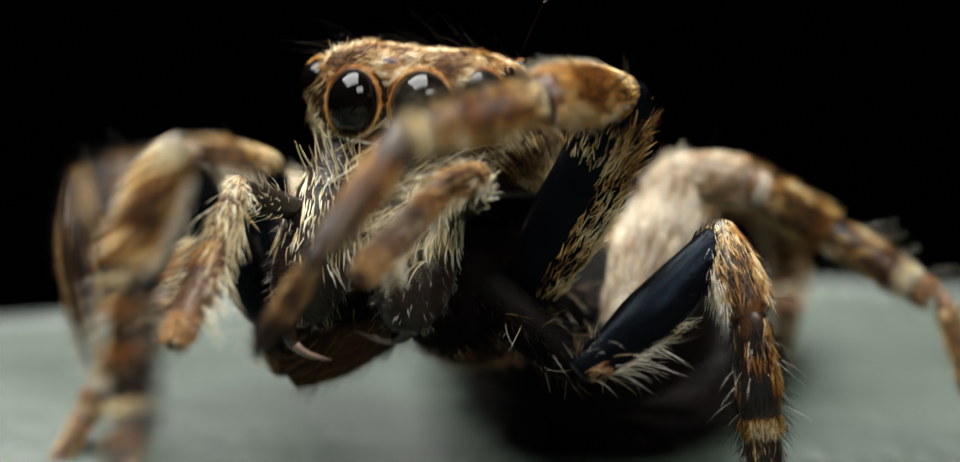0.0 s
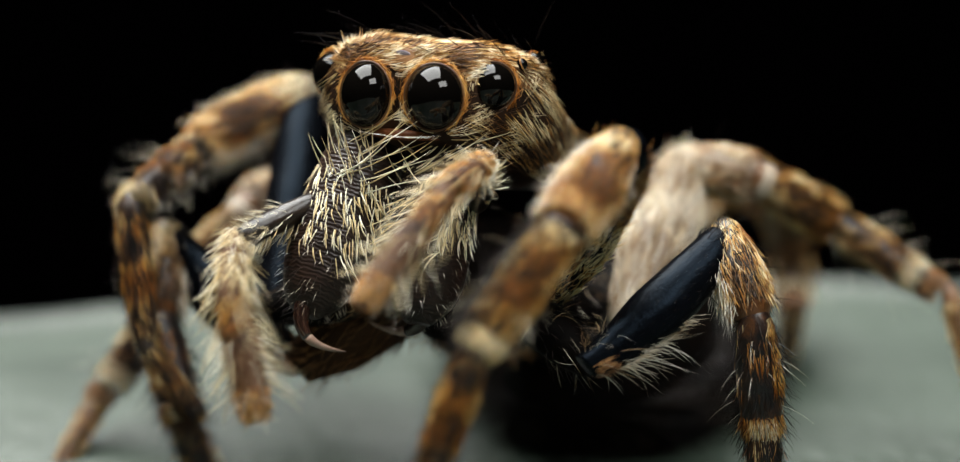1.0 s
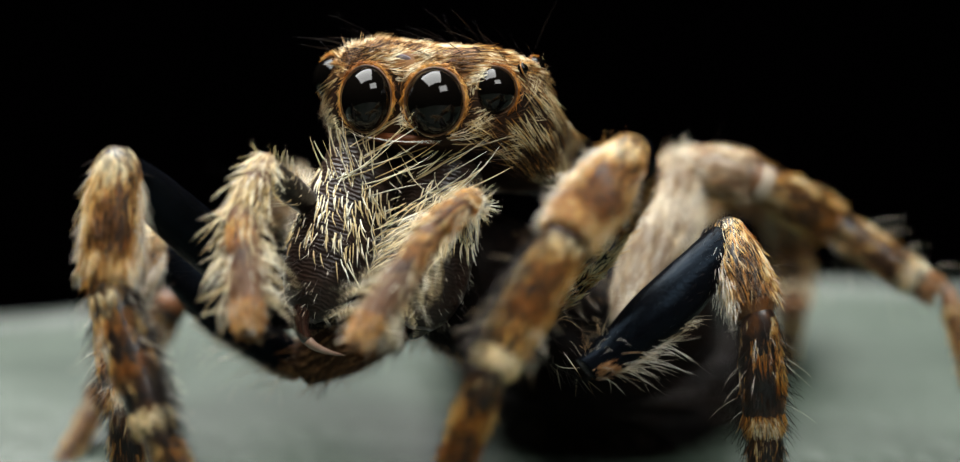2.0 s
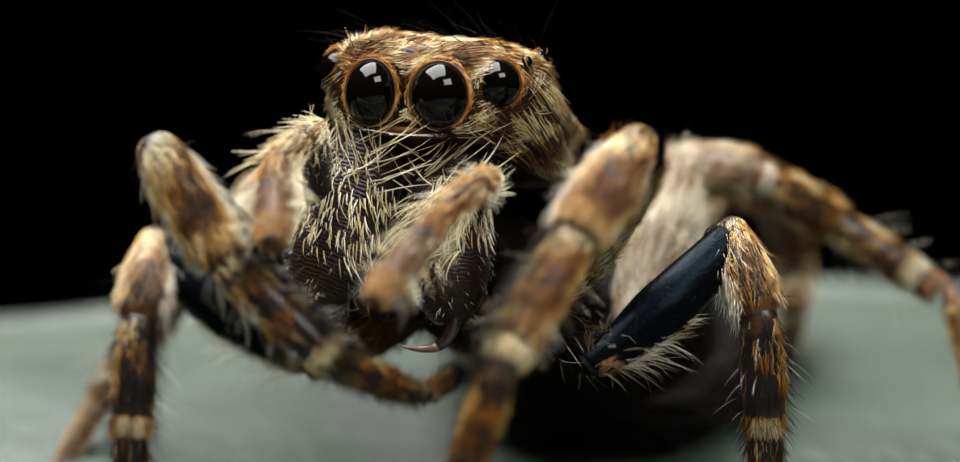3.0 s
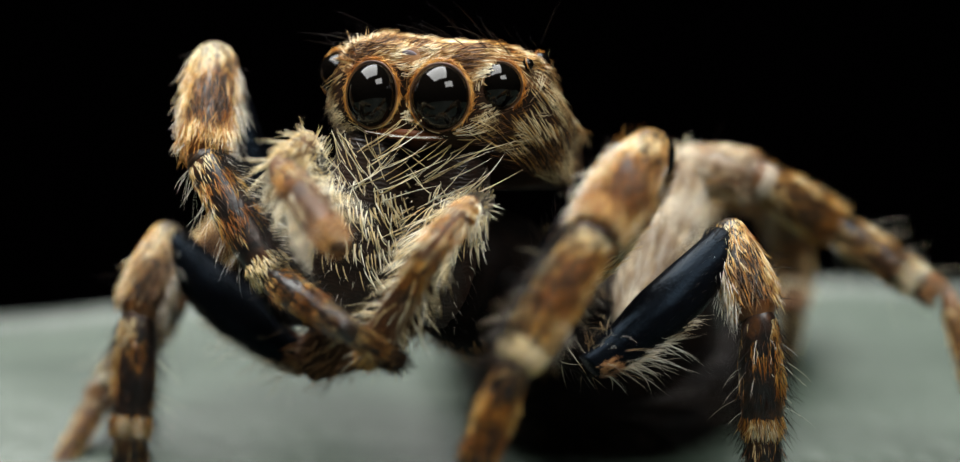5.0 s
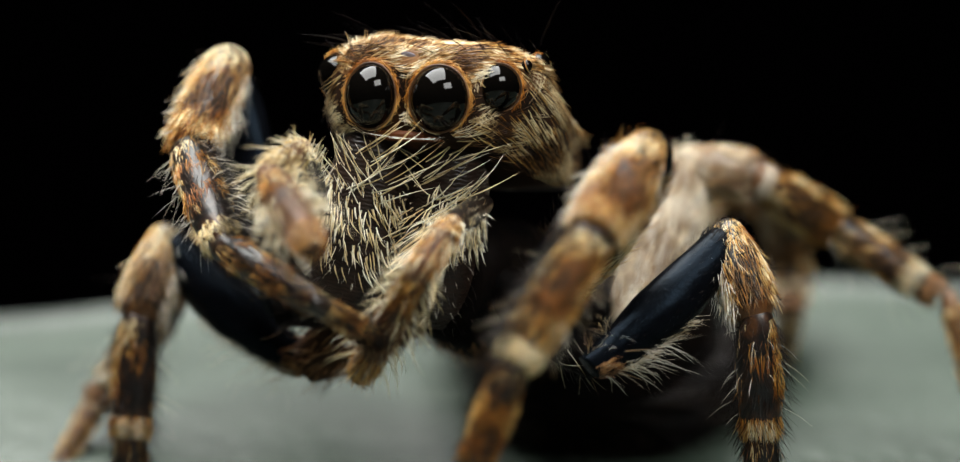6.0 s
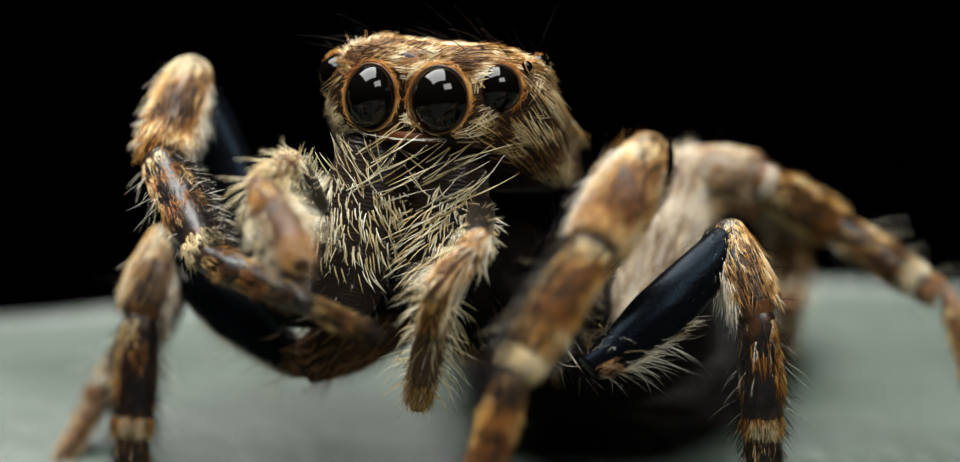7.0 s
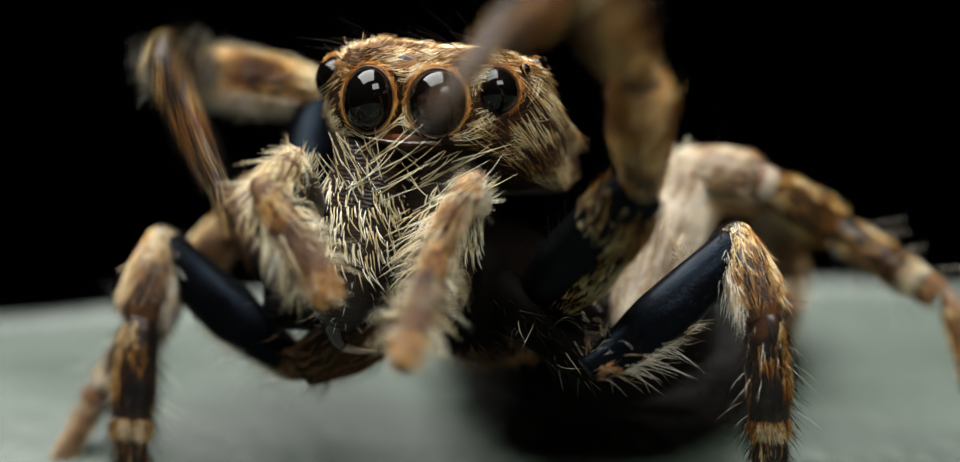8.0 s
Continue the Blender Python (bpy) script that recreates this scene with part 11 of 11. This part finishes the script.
    keyed(palp_l["tarsus"], [(0, -0.379, -1.124, 3.896, -138.7, -40.4, 176.7), (0.1, -0.374, -1.121, 3.956, -140.5, -39.3, 177.2), (0.2, -0.375, -1.118, 3.938, -142.3, -38.0, 177.7), (0.3, -0.388, -1.114, 3.920, -143.9, -36.6, 178.2), (0.4, -0.399, -1.111, 3.901, -145.5, -35.3, 178.6), (0.5, -0.405, -1.106, 3.881, -147.2, -34.1, 178.9), (0.6, -0.406, -1.101, 3.856, -148.9, -33.1, 179.2), (0.7, -0.401, -1.094, 3.828, -150.9, -32.5, 179.4), (0.8, -0.391, -1.086, 3.808, -153.2, -32.2, 179.5), (0.9, -0.360, -1.065, 3.856, -157.1, -34.2, 179.7), (1, -0.332, -1.047, 3.897, -159.8, -36.2, 180.0), (1.1, -0.348, -1.067, 3.885, -159.0, -34.6, 179.9), (1.2, -0.367, -1.091, 3.849, -158.2, -32.2, 179.9), (1.3, -0.345, -1.098, 3.781, -159.8, -30.5, 180.0), (1.4, -0.312, -1.097, 3.696, -162.7, -29.0, -179.9), (1.467, -0.306, -1.094, 3.590, -164.0, -28.5, -179.9), (1.5, -0.308, -1.092, 3.553, -164.2, -28.4, -179.9), (1.6, -0.359, -1.088, 3.535, -158.5, -30.4, 179.9), (1.7, -0.426, -1.086, 3.530, -152.7, -32.9, 179.5), (1.9, -0.467, -1.090, 3.512, -153.7, -33.8, 179.5), (2.1, -0.460, -1.095, 3.499, -155.3, -34.1, 179.6), (2.3, -0.450, -1.097, 3.482, -156.2, -34.4, 179.6), (2.5, -0.458, -1.088, 3.449, -157.1, -34.9, 179.7), (2.7, -0.466, -1.076, 3.421, -156.0, -35.8, 179.6), (2.8, -0.468, -1.075, 3.423, -152.9, -36.8, 179.2), (2.9, -0.382, -1.096, 3.591, -145.7, -37.8, 178.2), (3, -0.290, -1.092, 3.749, -140.5, -37.6, 177.6), (3.167, -0.440, -1.085, 3.456, 176.3, -29.1, -179.2), (3.333, -0.537, -1.002, 3.168, 158.2, -26.8, -179.5), (3.5, -0.569, -0.927, 3.008, 154.8, -26.2, -179.7), (3.667, -0.504, -0.996, 3.135, 152.0, -28.5, -178.6), (3.833, -0.509, -1.019, 3.175, 149.5, -30.1, -177.6), (4, -0.527, -1.034, 3.216, 148.0, -30.8, -177.1), (4.167, -0.336, -1.025, 3.411, 159.3, -29.0, -178.6), (4.333, -0.309, -1.046, 3.425, 161.0, -26.8, -179.5), (4.5, -0.320, -1.081, 3.411, 160.2, -25.6, 180.0), (4.667, -0.412, -1.045, 3.340, 155.3, -31.5, -177.3), (4.833, -0.456, -1.036, 3.331, 153.7, -31.4, -177.2), (5, -0.464, -1.038, 3.333, 153.9, -30.0, -177.9), (5.167, -0.466, -1.040, 3.335, 153.9, -28.6, -178.6), (5.333, -0.477, -1.032, 3.329, 152.5, -27.9, -178.9), (5.5, -0.488, -1.016, 3.319, 150.2, -27.3, -179.1), (5.667, -0.504, -0.997, 3.309, 148.1, -27.0, -179.2), (5.833, -0.537, -0.987, 3.295, 147.3, -27.2, -179.1), (6, -0.587, -0.989, 3.127, 147.7, -28.6, -178.4), (6.167, -0.575, -0.941, 3.012, 145.0, -27.5, -178.9), (6.333, -0.538, -0.885, 2.944, 140.3, -24.8, 179.5), (6.5, -0.499, -0.844, 2.918, 137.8, -22.3, 177.8), (6.667, -0.468, -0.814, 2.908, 138.8, -19.5, 176.1), (6.833, -0.436, -0.792, 2.911, 141.7, -16.5, 174.6), (7, -0.404, -0.797, 2.948, 146.1, -14.3, 173.9), (7.167, -0.349, -0.908, 3.067, 154.2, -14.9, 175.2), (7.333, -0.277, -1.038, 3.218, 162.2, -17.4, 177.0), (7.5, -0.286, -1.052, 3.223, 160.3, -17.9, 177.0), (7.6, -0.320, -1.042, 3.216, 157.3, -19.1, 177.3), (7.7, -0.320, -1.045, 3.305, 158.0, -23.6, 179.2), (7.8, -0.290, -1.086, 3.541, -174.4, -27.7, -179.7), (7.9, -0.497, -1.086, 3.453, -143.7, -28.0, 179.6), (8, -0.368, -0.874, 3.453, -155.6, -17.0, -179.6)])
    keyed(carapace, [(0, -0.916, 0.050, 4.743, 0.0, 4.5, -18.0), (0.1, -0.895, 0.050, 4.815, 0.0, 4.5, -18.0), (0.2, -0.877, 0.050, 4.809, 0.0, 4.5, -18.0), (0.3, -0.871, 0.050, 4.803, 0.0, 4.5, -18.0), (0.5, -0.853, 0.050, 4.788, 0.0, 4.5, -18.0), (0.8, -0.811, 0.050, 4.755, 0.0, 4.5, -18.0), (1, -0.789, 0.050, 4.824, 0.0, 4.5, -18.0), (1.3, -0.780, 0.050, 4.791, 0.0, 4.5, -18.0), (1.5, -0.798, 0.050, 4.713, 0.0, 4.5, -18.0), (1.7, -0.798, 0.050, 4.737, 0.0, 4.5, -18.0), (2.3, -0.762, 0.050, 4.809, 0.0, 4.5, -18.0), (2.8, -0.750, 0.050, 4.839, 0.0, 4.5, -18.0), (3, -0.741, 0.050, 4.845, 0.0, 4.5, -18.0), (3.5, -0.732, 0.050, 4.827, 0.0, 4.5, -18.0), (4, -0.732, 0.050, 4.827, 0.0, 4.5, -18.0), (4.5, -0.726, 0.050, 4.827, 0.0, 4.5, -18.0), (5.2, -0.732, 0.050, 4.821, 0.0, 4.5, -18.0), (6, -0.741, 0.050, 4.809, 0.0, 4.5, -18.0), (6.5, -0.741, 0.050, 4.815, 0.0, 4.5, -18.0), (7, -0.741, 0.050, 4.800, 0.0, 4.5, -18.0), (7.5, -0.741, 0.050, 4.791, 0.0, 4.5, -18.0), (7.8, -0.752, 0.050, 4.780, 0.0, 4.5, -18.0), (8, -0.762, 0.050, 4.773, 0.0, 4.5, -18.0)])
    keyed(sternum, [(0, -0.087, 1.450, 2.912, 0.0, 0.0, -18.0), (0.1, -0.070, 1.450, 2.971, 0.0, 0.0, -18.0), (0.2, -0.055, 1.450, 2.966, 0.0, 0.0, -18.0), (0.3, -0.050, 1.450, 2.961, 0.0, 0.0, -18.0), (0.5, -0.035, 1.450, 2.949, 0.0, 0.0, -18.0), (0.8, -0.001, 1.450, 2.922, 0.0, 0.0, -18.0), (1, 0.016, 1.450, 2.978, 0.0, 0.0, -18.0), (1.3, 0.023, 1.450, 2.951, 0.0, 0.0, -18.0), (1.5, 0.009, 1.450, 2.888, 0.0, 0.0, -18.0), (1.7, 0.009, 1.450, 2.907, 0.0, 0.0, -18.0), (2.3, 0.038, 1.450, 2.966, 0.0, 0.0, -18.0), (2.8, 0.048, 1.450, 2.991, 0.0, 0.0, -18.0), (3, 0.055, 1.450, 2.995, 0.0, 0.0, -18.0), (3.5, 0.062, 1.450, 2.981, 0.0, 0.0, -18.0), (4, 0.062, 1.450, 2.981, 0.0, 0.0, -18.0), (4.5, 0.067, 1.450, 2.981, 0.0, 0.0, -18.0), (5.2, 0.062, 1.450, 2.976, 0.0, 0.0, -18.0), (6, 0.055, 1.450, 2.966, 0.0, 0.0, -18.0), (6.5, 0.055, 1.450, 2.971, 0.0, 0.0, -18.0), (7, 0.055, 1.450, 2.959, 0.0, 0.0, -18.0), (7.5, 0.055, 1.450, 2.951, 0.0, 0.0, -18.0), (7.8, 0.046, 1.450, 2.943, 0.0, 0.0, -18.0), (8, 0.038, 1.450, 2.937, 0.0, 0.0, -18.0)])
    keyed(chelicera_r, [(0, -1.289, 0.590, 4.110, -169.5, -20.2, -180.0), (0.1, -1.268, 0.590, 4.182, -169.5, -20.2, -180.0), (0.2, -1.250, 0.590, 4.176, -169.5, -20.2, 180.0), (0.3, -1.244, 0.590, 4.170, -169.5, -20.2, 180.0), (0.5, -1.226, 0.590, 4.155, -169.5, -20.2, 180.0), (0.8, -1.183, 0.590, 4.122, -169.5, -20.2, 180.0), (1, -1.162, 0.590, 4.191, -169.5, -20.2, 180.0), (1.3, -1.153, 0.590, 4.158, -169.5, -20.2, 180.0), (1.5, -1.171, 0.590, 4.080, -169.5, -20.2, 180.0), (1.7, -1.171, 0.590, 4.104, -169.5, -20.2, 180.0), (2.3, -1.114, 0.590, 4.176, -167.7, -21.9, 179.6), (2.8, -1.087, 0.590, 4.206, -170.3, -23.4, 179.4), (3, -1.078, 0.590, 4.212, -174.1, -22.1, 179.7), (3.5, -1.044, 0.590, 4.194, 176.0, -12.4, -179.5), (4, -1.044, 0.590, 4.194, 176.0, -12.4, -179.5), (4.5, -1.038, 0.590, 4.194, 176.0, -12.3, -179.5), (5.2, -1.044, 0.590, 4.188, 176.0, -12.4, -179.5), (6, -1.054, 0.590, 4.176, 176.0, -12.4, -179.5), (6.5, -1.054, 0.590, 4.182, 176.0, -12.4, -179.5), (7, -1.054, 0.590, 4.167, 176.0, -12.4, -179.5), (7.5, -1.054, 0.590, 4.158, 176.0, -12.4, -179.5), (7.8, -1.064, 0.590, 4.148, 176.0, -12.4, -179.5), (8, -1.075, 0.590, 4.140, -176.5, -11.9, -178.9)])
    keyed(chelicera_l, [(0, -0.486, 0.590, 4.110, -171.6, -9.1, 180.0), (0.1, -0.465, 0.590, 4.182, -171.6, -9.1, 180.0), (0.2, -0.447, 0.590, 4.176, -171.6, -9.1, 180.0), (0.3, -0.441, 0.590, 4.170, -171.6, -9.1, 180.0), (0.5, -0.423, 0.590, 4.155, -171.6, -9.1, 180.0), (0.8, -0.380, 0.590, 4.122, -171.6, -9.1, 180.0), (1, -0.359, 0.590, 4.191, -171.6, -9.1, 180.0), (1.3, -0.350, 0.590, 4.158, -171.6, -9.1, 180.0), (1.5, -0.368, 0.590, 4.080, -171.6, -9.1, 180.0), (1.7, -0.368, 0.590, 4.104, -171.6, -9.1, 180.0), (2.3, -0.322, 0.590, 4.176, -171.3, -6.5, -179.6), (2.8, -0.302, 0.590, 4.206, -170.9, -2.3, -179.0), (3, -0.293, 0.590, 4.212, -172.8, -0.8, -178.9), (3.5, -0.284, 0.590, 4.194, 176.3, -5.8, -179.9), (4, -0.284, 0.590, 4.194, 176.3, -5.8, -179.9), (4.5, -0.278, 0.590, 4.194, 176.3, -5.8, -179.9), (5.2, -0.284, 0.590, 4.188, 176.3, -5.8, -179.9), (6, -0.293, 0.590, 4.176, 176.3, -5.8, -179.9), (6.5, -0.293, 0.590, 4.182, 176.3, -5.8, -179.9), (7, -0.293, 0.590, 4.167, 176.3, -5.8, -179.9), (7.5, -0.293, 0.590, 4.158, 176.3, -5.8, -179.9), (7.8, -0.303, 0.590, 4.148, 176.3, -5.8, -179.9), (8, -0.314, 0.590, 4.140, 180.0, -7.0, -179.8)])
    for fang, side in FANGS:
        fold_fang(fang, side)


motions()
